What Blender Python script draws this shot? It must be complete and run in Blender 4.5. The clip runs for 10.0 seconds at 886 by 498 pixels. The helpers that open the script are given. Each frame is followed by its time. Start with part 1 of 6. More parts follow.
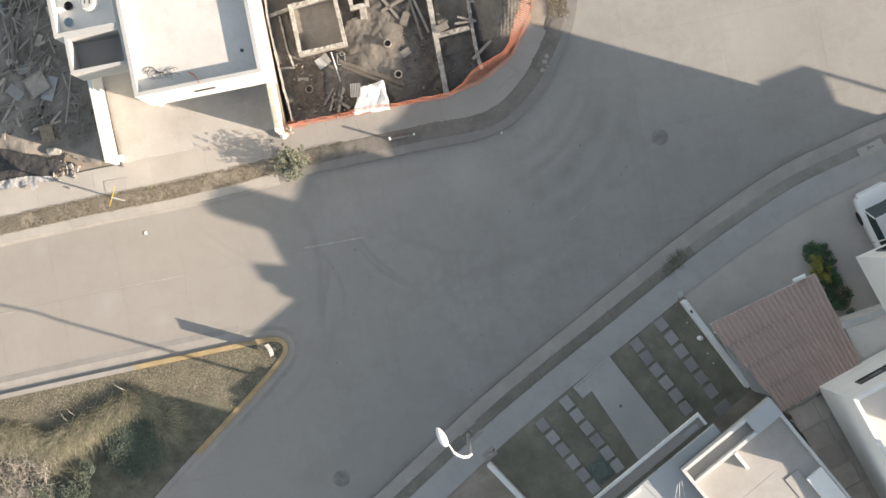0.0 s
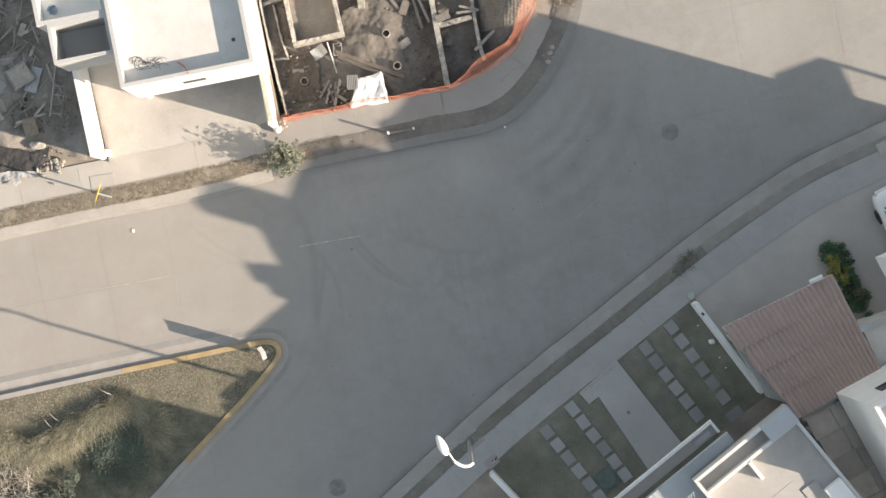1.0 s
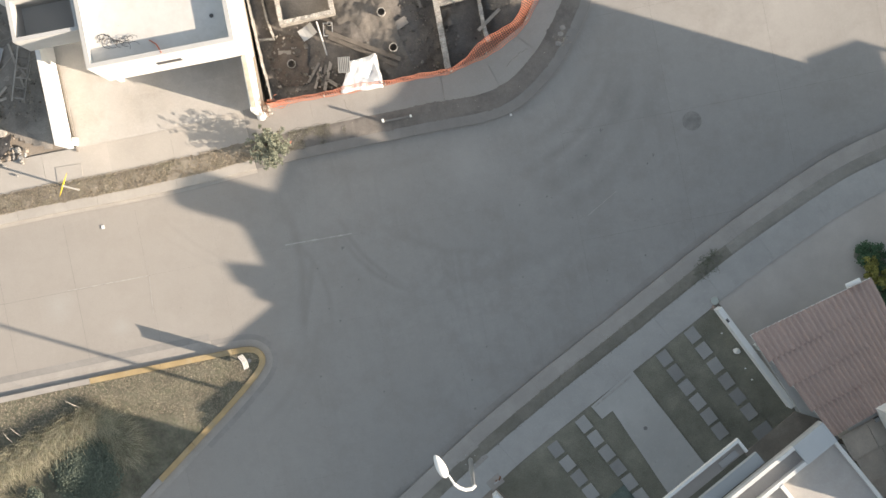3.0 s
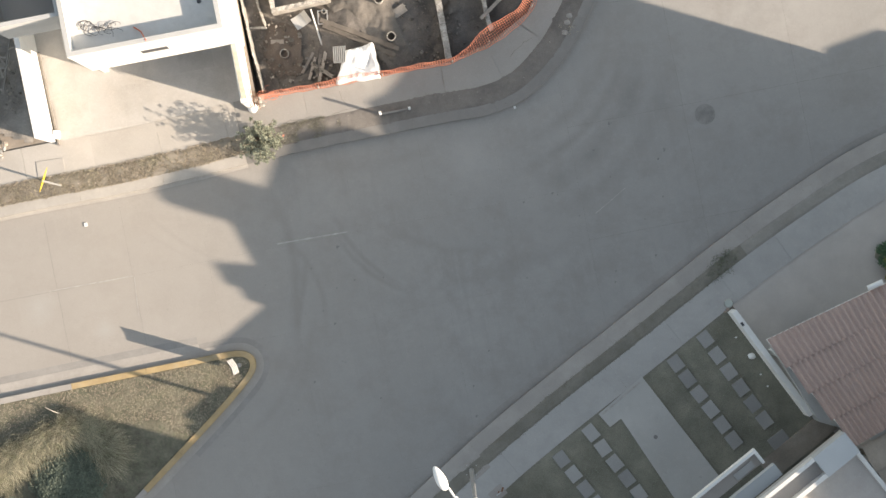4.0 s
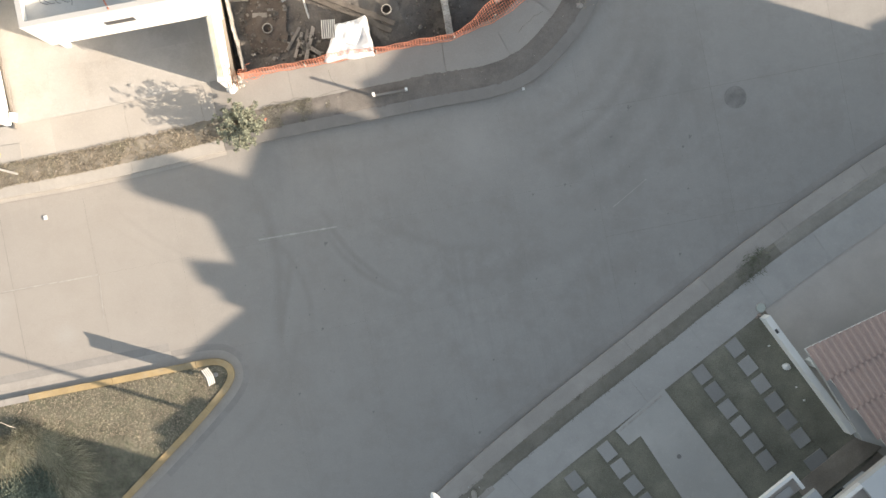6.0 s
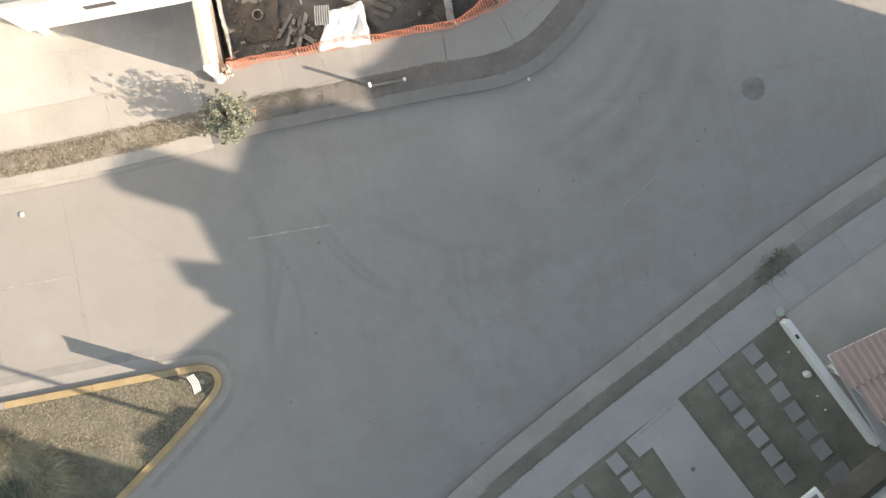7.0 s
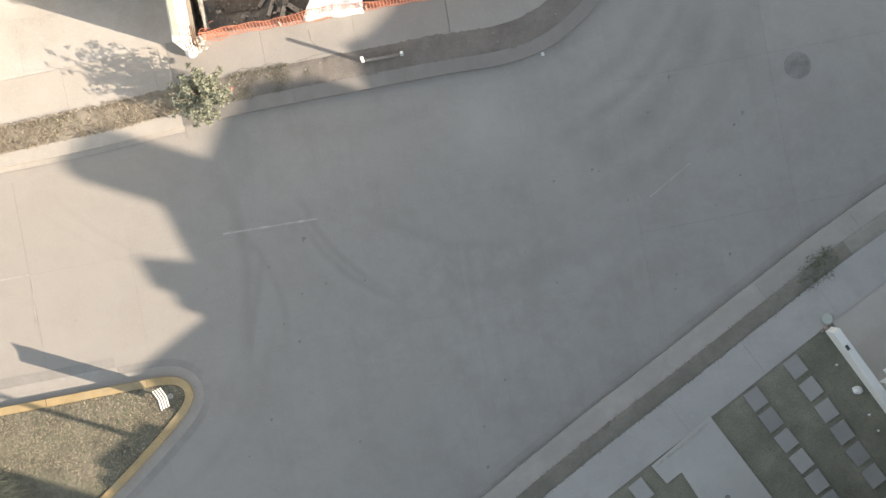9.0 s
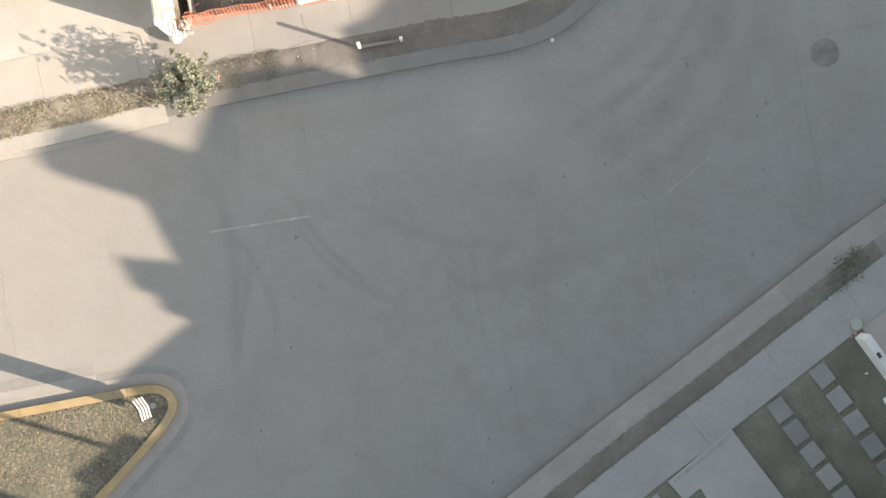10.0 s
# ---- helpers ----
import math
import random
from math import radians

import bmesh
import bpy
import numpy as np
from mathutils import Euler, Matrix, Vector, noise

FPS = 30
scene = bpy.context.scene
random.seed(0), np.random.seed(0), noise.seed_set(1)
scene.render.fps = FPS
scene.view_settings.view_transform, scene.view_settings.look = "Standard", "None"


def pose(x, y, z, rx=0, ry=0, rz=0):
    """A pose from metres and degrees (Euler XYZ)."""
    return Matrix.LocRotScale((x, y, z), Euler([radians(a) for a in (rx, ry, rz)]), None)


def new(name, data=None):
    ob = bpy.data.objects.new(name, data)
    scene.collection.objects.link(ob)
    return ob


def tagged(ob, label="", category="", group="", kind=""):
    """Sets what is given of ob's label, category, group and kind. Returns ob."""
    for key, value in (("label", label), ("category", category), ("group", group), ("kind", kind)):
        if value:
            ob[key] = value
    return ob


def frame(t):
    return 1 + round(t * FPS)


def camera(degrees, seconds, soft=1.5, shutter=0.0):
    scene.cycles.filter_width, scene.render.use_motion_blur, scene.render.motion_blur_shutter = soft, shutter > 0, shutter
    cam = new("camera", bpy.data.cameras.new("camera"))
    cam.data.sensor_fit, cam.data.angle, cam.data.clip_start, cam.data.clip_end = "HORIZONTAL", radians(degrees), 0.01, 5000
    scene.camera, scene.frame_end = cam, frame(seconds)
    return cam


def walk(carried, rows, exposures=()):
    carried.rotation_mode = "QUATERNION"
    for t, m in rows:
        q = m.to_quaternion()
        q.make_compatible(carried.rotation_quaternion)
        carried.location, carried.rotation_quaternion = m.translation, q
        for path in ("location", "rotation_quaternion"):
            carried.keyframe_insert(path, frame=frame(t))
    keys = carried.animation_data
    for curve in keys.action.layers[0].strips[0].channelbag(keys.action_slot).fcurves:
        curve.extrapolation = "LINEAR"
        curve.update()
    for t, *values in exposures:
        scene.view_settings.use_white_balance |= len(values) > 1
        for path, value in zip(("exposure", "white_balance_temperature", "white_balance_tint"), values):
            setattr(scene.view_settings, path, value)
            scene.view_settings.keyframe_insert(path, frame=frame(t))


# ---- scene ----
cam = camera(29.0, 10.0)
# seconds, x, y, z, rx, ry, rz
PATH = [
    (0.0, -0.018, 0.034, 70.192, 0.009, -0.006, 0.068),
    (0.5, -0.021, 0.022, 68.729, -0.011, 0.002, 0.119),
    (1.0, -0.022, 0.009, 67.261, 0.001, 0.009, 0.171),
    (1.5, -0.023, -0.003, 65.788, -0.004, 0.007, 0.223),
    (2.0, -0.022, -0.016, 64.311, -0.005, -0.003, 0.275),
    (2.5, -0.022, -0.028, 62.831, 0.020, -0.007, 0.326),
    (4.0, -0.018, -0.065, 58.377, 0.026, 0.003, 0.482),
    (4.5, -0.018, -0.076, 56.890, -0.014, -0.004, 0.533),
    (5.0, -0.018, -0.088, 55.403, -0.006, -0.008, 0.585),
    (5.5, -0.019, -0.100, 53.917, -0.014, 0.001, 0.637),
    (7.0, -0.032, -0.135, 49.470, 0.004, -0.006, 0.792),
    (7.5, -0.039, -0.146, 47.993, 0.025, -0.003, 0.844),
    (8.0, -0.049, -0.157, 46.521, 0.000, 0.007, 0.896),
    (8.5, -0.062, -0.169, 45.054, -0.002, -0.001, 0.947),
    (9.0, -0.078, -0.180, 43.593, -0.021, -0.011, 0.999),
    (9.5, -0.096, -0.191, 42.138, 0.011, -0.002, 1.051),
    (10.0, -0.118, -0.202, 40.690, -0.004, -0.001, 1.103),
]
walk(cam, [(t, pose(x, y, z, rx, ry, rz)) for t, x, y, z, rx, ry, rz in PATH],
     exposures=[(0.0, 1.03, 6400, 6.5), (10.0, 1.35, 6560, 6.5)])

# ---- light: a low winter sun from the east-south-east, hazy sky ----
SUN_DIR = Vector((-0.9636, 0.2676, 0.0))
SUN_ELEV = radians(21.9)
sun = new("sun", bpy.data.lights.new("sun", "SUN"))
sun.data.energy, sun.data.angle, sun.data.color = 5.0, radians(0.5), (1.0, 0.812, 0.655)
ray = SUN_DIR * math.cos(SUN_ELEV) + Vector((0, 0, -math.sin(SUN_ELEV)))
sun.matrix_world = Matrix.Translation((30, -8, 30)) @ ray.to_track_quat("-Z", "Y").to_matrix().to_4x4()
world = bpy.data.worlds.new("world")
scene.world = world
world.use_nodes = True
wn, wl = world.node_tree.nodes, world.node_tree.links
sky = wn.new("ShaderNodeTexSky")
sky.sky_type, sky.sun_disc, sky.sun_elevation = "NISHITA", False, SUN_ELEV
sky.sun_rotation = math.atan2(0.9636, -0.2676)
sky.dust_density, sky.air_density = 1.4, 1.2
wn["Background"].inputs["Strength"].default_value = 0.106
haze = wn.new("ShaderNodeHueSaturation")
haze.inputs["Saturation"].default_value = 0.52
wl.new(sky.outputs[0], haze.inputs["Color"])
wl.new(haze.outputs[0], wn["Background"].inputs["Color"])

# ---- small tools ----
def part(name, bm, material, parent=None, label=""):
    """Link a bmesh as one mesh object, under a thing if one is given."""
    me = bpy.data.meshes.new(name)
    bm.to_mesh(me)
    bm.free()
    if material:
        me.materials.append(material)
    ob = new(name, me)
    if parent is not None:
        ob.parent = parent
    if label:
        ob["label"] = label
    return ob


def thing(name, label, category, at=(0, 0, 0), turn=0.0, group="", kind=""):
    ob = new(name)
    ob.empty_display_size = 0.2
    ob.matrix_world = pose(at[0], at[1], at[2], 0, 0, turn)
    return tagged(ob, label, category, group, kind)


def box(bm, x0, x1, y0, y1, z0, z1, m=None, bevel=0.0):
    vs = [bm.verts.new((x, y, z)) for z in (z0, z1) for x, y in ((x0, y0), (x1, y0), (x1, y1), (x0, y1))]
    fs = [bm.faces.new([vs[i] for i in f]) for f in ((3, 2, 1, 0), (4, 5, 6, 7), (0, 1, 5, 4), (1, 2, 6, 5), (2, 3, 7, 6), (3, 0, 4, 7))]
    if bevel:
        got = bmesh.ops.bevel(bm, geom=list({e for f in fs for e in f.edges}), offset=bevel, segments=2, affect="EDGES", profile=0.6)
        vs = list({v for f in got["faces"] for v in f.verts} | {v for v in vs if v.is_valid})
    if m is not None:
        bmesh.ops.transform(bm, matrix=m, verts=[v for v in vs if v.is_valid])
    return bm


def boxes(*rows, m=None, bevel=0.0):
    bm = bmesh.new()
    for r in rows:
        box(bm, *r, m=m, bevel=bevel)
    return bm


def prism(poly, z0, z1, bm=None, bevel=0.0):
    """An upright block on a plan outline."""
    bm = bm or bmesh.new()
    a = sum(p[0] * q[1] - q[0] * p[1] for p, q in zip(poly, poly[1:] + poly[:1]))
    poly = poly if a > 0 else poly[::-1]
    lo, hi = [bm.verts.new((*p[:2], z0)) for p in poly], [bm.verts.new((*p[:2], z1)) for p in poly]
    n = len(poly)
    top = bm.faces.new(hi)
    bm.faces.new(lo[::-1])
    for i in range(n):
        bm.faces.new((lo[i], lo[(i + 1) % n], hi[(i + 1) % n], hi[i]))
    if bevel:
        bmesh.ops.bevel(bm, geom=list(top.edges), offset=bevel, segments=2, affect="EDGES")
    return bm


def smooth(points, steps=6):
    """A Catmull-Rom line through plan points."""
    p = [Vector(q).to_2d() for q in points]
    p = [2 * p[0] - p[1]] + p + [2 * p[-1] - p[-2]]
    out = []
    for i in range(1, len(p) - 2):
        for k in range(steps):
            t = k / steps
            out.append(0.5 * (2 * p[i] + (p[i + 1] - p[i - 1]) * t + (2 * p[i - 1] - 5 * p[i] + 4 * p[i + 1] - p[i + 2]) * t * t
                              + (3 * p[i] - p[i - 1] - 3 * p[i + 1] + p[i + 2]) * t ** 3))
    out.append(p[-2])
    return [(v.x, v.y) for v in out]


def offset(line, d):
    """The line shifted to its left by d."""
    out = []
    for i, p in enumerate(line):
        a, b = line[max(i - 1, 0)], line[min(i + 1, len(line) - 1)]
        t = Vector((b[0] - a[0], b[1] - a[1])).normalized()
        out.append((p[0] - t.y * d, p[1] + t.x * d))
    return out


def band(line, d0, d1, z0, z1, bm=None):
    """A strip with thickness along a line, between two offsets to its left."""
    bm = bm or bmesh.new()
    a, b = offset(line, d0), offset(line, d1)
    rings = [[bm.verts.new((*p, z0)), bm.verts.new((*p, z1)), bm.verts.new((*q, z1)), bm.verts.new((*q, z0))] for p, q in zip(a, b)]
    for r, s in zip(rings, rings[1:]):
        for i in range(4):
            bm.faces.new((r[i], r[(i + 1) % 4], s[(i + 1) % 4], s[i]))
    bm.faces.new(rings[0][::-1])
    bm.faces.new(rings[-1])
    bmesh.ops.recalc_face_normals(bm, faces=bm.faces[:])
    return bm


def tube(bm, pts, r, sides=8, cap=True):
    """A round bar along points; r is one radius or one for each point."""
    pts = [Vector(p) for p in pts]
    rings, side = [], None
    for i, p in enumerate(pts):
        d = (pts[min(i + 1, len(pts) - 1)] - pts[max(i - 1, 0)]).normalized()
        side = (side - d * side.dot(d)).normalized() if side is not None and (side - d * side.dot(d)).length > 1e-4 else d.orthogonal().normalized()
        up, rr = d.cross(side), r[i] if isinstance(r, (list, tuple)) else r
        rings.append([bm.verts.new(p + rr * (math.cos(a) * side + math.sin(a) * up)) for a in (2 * math.pi * k / sides for k in range(sides))])
    for a, b in zip(rings, rings[1:]):
        for k in range(sides):
            bm.faces.new((a[k], a[(k + 1) % sides], b[(k + 1) % sides], b[k]))
    if cap:
        bm.faces.new(rings[0][::-1])
        bm.faces.new(rings[-1])
    return bm


def lathe(bm, profile, sides=24, m=None):
    """A turned shape about z from (radius, z) pairs, closed at both ends."""
    rings = [[bm.verts.new((r * math.cos(2 * math.pi * k / sides), r * math.sin(2 * math.pi * k / sides), z)) for k in range(sides)] for r, z in profile]
    for a, b in zip(rings, rings[1:]):
        for k in range(sides):
            bm.faces.new((a[k], a[(k + 1) % sides], b[(k + 1) % sides], b[k]))
    bm.faces.new(rings[0][::-1])
    bm.faces.new(rings[-1])
    if m is not None:
        bmesh.ops.transform(bm, matrix=m, verts=[v for r in rings for v in r])
    return bm


def wall_line(bm, a, b, thick, z0, z1, za=None):
    """A straight wall between two plan points; its body lies to the left of the way from a to b."""
    d = Vector((b[0] - a[0], b[1] - a[1])).normalized()
    n = Vector((-d.y, d.x)) * thick
    poly = [a, b, (b[0] + n.x, b[1] + n.y), (a[0] + n.x, a[1] + n.y)]
    return prism(poly, z0, z1, bm)


# ---- materials ----
def material(name, base, rough=0.85, spread=0.12, grain=60.0, patch=0.6, bump=0.15, bump_scale=80.0, tint=None, spots=0.0,
             metal=0.0, random_value=0.0, island=0.0, dirt=None, dirt_amount=0.0, dirt_scale=0.35, spec=0.3, sat=1.0, arcs=(), mottle=0.0, pales=(), streaks=0.0, dust=None):
    """A worn surface: large patches, fine grain, optional spots and dirt, bump. Scales are per metre."""
    mat = bpy.data.materials.new(name)
    mat.use_nodes = True
    nt = mat.node_tree
    n, l = nt.nodes, nt.links
    bsdf = n["Principled BSDF"]
    bsdf.inputs["Roughness"].default_value, bsdf.inputs["Metallic"].default_value = rough, metal
    bsdf.inputs["Specular IOR Level"].default_value = spec
    geo = n.new("ShaderNodeNewGeometry")
    src = geo.outputs["Position"]

    def noise_at(scale, detail=4.0, rough_=0.6):
        t = n.new("ShaderNodeTexNoise")
        t.inputs["Scale"].default_value, t.inputs["Detail"].default_value, t.inputs["Roughness"].default_value = scale, detail, rough_
        l.new(src, t.inputs["Vector"])
        return t.outputs["Fac"]

    def maths(op, a, b):
        t = n.new("ShaderNodeMath")
        t.operation = op
        for i, v in enumerate((a, b)):
            if isinstance(v, (int, float)):
                t.inputs[i].default_value = v
            else:
                l.new(v, t.inputs[i])
        return t.outputs[0]

    def mixed(fac, a, b):
        t = n.new("ShaderNodeMix")
        t.data_type = "RGBA"
        for i, v in ((0, fac), (6, a), (7, b)):
            if isinstance(v, (int, float)):
                t.inputs[i].default_value = v
            elif isinstance(v, tuple):
                t.inputs[i].default_value = (*v, 1.0)
            else:
                l.new(v, t.inputs[i])
        return t.outputs[2]

    def ramp(fac, lo, hi):
        t = n.new("ShaderNodeMapRange")
        t.inputs[1].default_value, t.inputs[2].default_value = lo, hi
        l.new(fac, t.inputs[0])
        return t.outputs[0]

    dark = tuple(c * (1 - spread) for c in base)
    light = tuple(min(c * (1 + spread), 1.0) for c in base)
    col = mixed(ramp(noise_at(patch, 5.0), 0.3, 0.7), dark, light)
    g = noise_at(grain, 3.0)
    gain = maths("ADD", 1.0 - spread * 0.6, maths("MULTIPLY", ramp(g, 0.25, 0.75), spread * 1.2))
    if tint:
        col = mixed(maths("MULTIPLY", ramp(noise_at(patch * 3.1, 3.0), 0.45, 0.75), 0.7), col, tint)
    if dirt:
        col = mixed(maths("MULTIPLY", ramp(noise_at(dirt_scale, 6.0, 0.7), 0.48, 0.72), dirt_amount), col, dirt)
    if arcs:
        xyz = n.new("ShaderNodeSeparateXYZ")
        l.new(src, xyz.inputs[0])
        patchy = ramp(noise_at(0.9, 5.0), 0.2, 0.62)
        waver = maths("MULTIPLY", maths("SUBTRACT", noise_at(0.5, 3.0), 0.5), 0.22)
        for cx, cy, r, w, amount, mx, my, mr in arcs:
            d = maths("SQRT", maths("ADD", maths("POWER", maths("SUBTRACT", xyz.outputs[0], cx), 2.0), maths("POWER", maths("SUBTRACT", xyz.outputs[1], cy), 2.0)), 0.0)
            off = maths("ABSOLUTE", maths("ADD", maths("SUBTRACT", d, r), waver), 0.0)
            reach = n.new("ShaderNodeVectorMath")
            reach.operation = "DISTANCE"
            l.new(src, reach.inputs[0])
            reach.inputs[1].default_value = (mx, my, 0.0)
            mark = maths("MULTIPLY", ramp(off, w, w * 0.15), ramp(reach.outputs["Value"], mr, mr * 0.45))
            col = mixed(maths("MULTIPLY", maths("MULTIPLY", mark, patchy), amount), col, tuple(c * 0.7 for c in base))
    if streaks:
        # trowel and traffic streaks, drawn out along two directions
        for turn, sx, sy, lo, hi, tone in ((11.6, 3.2, 0.22, 0.5, 0.72, 0.74), (11.6, 0.2, 2.6, 0.52, 0.74, 0.8), (-38.0, 2.2, 0.18, 0.52, 0.74, 0.76), (11.6, 4.5, 0.35, 0.56, 0.74, 1.24)):
            place = n.new("ShaderNodeMapping")
            place.vector_type = "TEXTURE"
            place.inputs["Rotation"].default_value = (0, 0, radians(turn))
            place.inputs["Scale"].default_value = (1 / sx, 1 / sy, 1.0)
            l.new(src, place.inputs["Vector"])
            drawn = n.new("ShaderNodeTexNoise")
            drawn.inputs["Scale"].default_value, drawn.inputs["Detail"].default_value, drawn.inputs["Roughness"].default_value = 1.0, 7.0, 0.68
            l.new(place.outputs[0], drawn.inputs["Vector"])
            col = mixed(maths("MULTIPLY", maths("MULTIPLY", ramp(drawn.outputs["Fac"], lo, hi), ramp(noise_at(0.16, 2.0), 0.38, 0.6)), streaks), col, tuple(c * tone for c in base))
    if mottle:
        fine = ramp(noise_at(2.4, 9.0, 0.72), 0.36, 0.64)
        col = mixed(maths("MULTIPLY", fine, mottle), col, tuple(c * 0.8 for c in base))
        col = mixed(maths("MULTIPLY", ramp(noise_at(7.0, 6.0, 0.7), 0.55, 0.75), mottle), col, tuple(min(c * 1.22, 1.0) for c in base))
        grit = n.new("ShaderNodeTexVoronoi")
        grit.inputs["Scale"].default_value = 3.2
        l.new(src, grit.inputs["Vector"])
        speck = maths("MULTIPLY", maths("LESS_THAN", grit.outputs["Distance"], 0.075), ramp(noise_at(0.8, 3.0), 0.45, 0.6))
        col = mixed(maths("MULTIPLY", speck, 0.3), col, tuple(c * 0.5 for c in base))
    if dust:
        # dry earth carried on to the road by traffic, thinning out along x
        tone, x0, x1, amount = dust
        along = maths("ADD", xyz.outputs[0], maths("MULTIPLY", maths("SUBTRACT", noise_at(0.35, 6.0, 0.65), 0.5), 7.0))
        col = mixed(maths("MULTIPLY", ramp(along, x0, x1), amount), col, tone)
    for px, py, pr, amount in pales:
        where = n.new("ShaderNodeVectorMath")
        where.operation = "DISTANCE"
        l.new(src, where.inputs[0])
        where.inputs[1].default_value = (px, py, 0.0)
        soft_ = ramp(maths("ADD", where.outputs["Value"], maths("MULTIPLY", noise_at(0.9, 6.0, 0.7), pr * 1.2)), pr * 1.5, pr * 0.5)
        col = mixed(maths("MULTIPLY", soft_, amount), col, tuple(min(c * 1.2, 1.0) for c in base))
    if spots:
        v = n.new("ShaderNodeTexVoronoi")
        v.inputs["Scale"].default_value = 1.1
        l.new(src, v.inputs["Vector"])
        near = maths("LESS_THAN", maths("ADD", v.outputs["Distance"], maths("MULTIPLY", noise_at(9.0), 0.12)), 0.105)
        col = mixed(maths("MULTIPLY", near, spots), col, tuple(c * 0.45 for c in base))
    if random_value or island:
        info = n.new("ShaderNodeObjectInfo").outputs["Random"] if random_value else geo.outputs["Random Per Island"]
        amount = random_value or island
        gain = maths("MULTIPLY", gain, maths("ADD", 1.0 - amount, maths("MULTIPLY", info, 2 * amount)))
    hsv = n.new("ShaderNodeHueSaturation")
    l.new(col, hsv.inputs["Color"])
    l.new(gain, hsv.inputs["Value"])
    hsv.inputs["Saturation"].default_value = sat
    l.new(hsv.outputs[0], bsdf.inputs["Base Color"])
    if bump:
        b = n.new("ShaderNodeBump")
        b.inputs["Strength"].default_value, b.inputs["Distance"].default_value = bump, 0.02
        l.new(noise_at(bump_scale, 4.0), b.inputs["Height"])
        l.new(b.outputs[0], bsdf.inputs["Normal"])
    return mat


def tyre(p, q, r, w, amount):
    """A bent mark on the road through three plan points: the circle's centre and radius, half width, strength, and where it fades out."""
    ax, ay, bx, by, cx, cy = *p, *q, *r
    d = 2 * (ax * (by - cy) + bx * (cy - ay) + cx * (ay - by))
    ux = ((ax * ax + ay * ay) * (by - cy) + (bx * bx + by * by) * (cy - ay) + (cx * cx + cy * cy) * (ay - by)) / d
    uy = ((ax * ax + ay * ay) * (cx - bx) + (bx * bx + by * by) * (ax - cx) + (cx * cx + cy * cy) * (bx - ax)) / d
    return ux, uy, math.dist((ux, uy), p), w * 1.6, amount * 0.95, bx, by, max(math.dist(p, q), math.dist(q, r)) * 1.35


TYRES = [tyre(*m) for m in (
    ((-3.52, 0.19), (-2.55, -0.8), (-1.76, -1.29), 0.09, 0.75),
    ((-3.27, 0.26), (-2.69, -0.39), (-1.53, -1.22), 0.08, 0.7),
    ((-5.12, -0.28), (-5.02, -0.97), (-5.32, -3.51), 0.16, 0.8),
    ((-4.71, -0.68), (-4.84, -1.92), (-4.97, -3.24), 0.1, 0.75),
    ((-4.77, -0.33), (-4.32, -1.07), (-3.98, -2.6), 0.1, 0.6),
    ((-4.87, -3.64), (-5.38, -5.12), (-6.37, -6.22), 0.16, 0.5),
    ((-4.48, -3.09), (-4.79, -4.57), (-5.56, -6.07), 0.12, 0.45),
    ((6.56, 5.85), (5.52, 3.81), (3.54, 2.16), 0.34, 0.75),
    ((5.88, 5.97), (4.84, 4.2), (2.99, 2.82), 0.16, 0.6),
    ((7.49, 6.13), (6.41, 3.29), (4.36, 1.51), 0.3, 0.5),
    ((5.21, 6.09), (4.17, 4.59), (2.44, 3.49), 0.2, 0.5),
    ((-2.07, 0.78), (-0.45, 0.07), (1.44, -0.02), 0.14, 0.4),
    ((-3.11, -1.05), (-1.75, -1.83), (0.13, -1.79), 0.2, 0.35),
    ((0.12, -1.26), (2.79, -0.54), (5.45, 0.86), 0.25, 0.3),
    ((0.82, 3.99), (-1.31, 3.14), (-3.18, 2.77), 0.22, 0.35),
    ((-9.72, 0.7), (-8.9, 0.11), (-7.41, -0.53), 0.07, 0.4),
    ((-9.85, 0.23), (-9.03, -0.23), (-7.95, -0.74), 0.06, 0.35))]
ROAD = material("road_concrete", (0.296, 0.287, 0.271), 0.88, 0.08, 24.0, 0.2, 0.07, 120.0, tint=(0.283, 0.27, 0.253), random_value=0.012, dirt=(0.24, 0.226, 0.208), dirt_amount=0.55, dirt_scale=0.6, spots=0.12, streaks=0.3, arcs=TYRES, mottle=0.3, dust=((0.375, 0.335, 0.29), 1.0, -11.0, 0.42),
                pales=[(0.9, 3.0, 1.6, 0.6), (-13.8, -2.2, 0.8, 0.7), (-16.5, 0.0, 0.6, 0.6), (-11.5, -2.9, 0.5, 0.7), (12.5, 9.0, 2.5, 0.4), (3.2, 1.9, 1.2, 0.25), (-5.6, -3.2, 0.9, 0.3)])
JOINT = material("joint_filler", (0.2, 0.19, 0.178), 0.95, 0.15, 30.0, 1.5, 0.1)
SOIL = material("dry_soil", (0.31, 0.27, 0.225), 0.95, 0.22, 30.0, 0.8, 0.6, 25.0, tint=(0.25, 0.215, 0.175))
LOTSOIL = material("dark_moist_soil", (0.148, 0.135, 0.122), 0.95, 0.3, 22.0, 0.9, 0.8, 14.0, tint=(0.2, 0.183, 0.165), mottle=0.5)
WASTES = material("grey_trodden_soil", (0.27, 0.245, 0.215), 0.95, 0.25, 22.0, 0.9, 0.8, 14.0, tint=(0.33, 0.3, 0.265))
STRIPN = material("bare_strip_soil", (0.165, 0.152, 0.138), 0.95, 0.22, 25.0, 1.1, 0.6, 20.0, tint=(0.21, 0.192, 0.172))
DARKW = material("dark_plank", (0.135, 0.12, 0.104), 0.9, 0.22, 30.0, 3.0, 0.2, random_value=0.2)
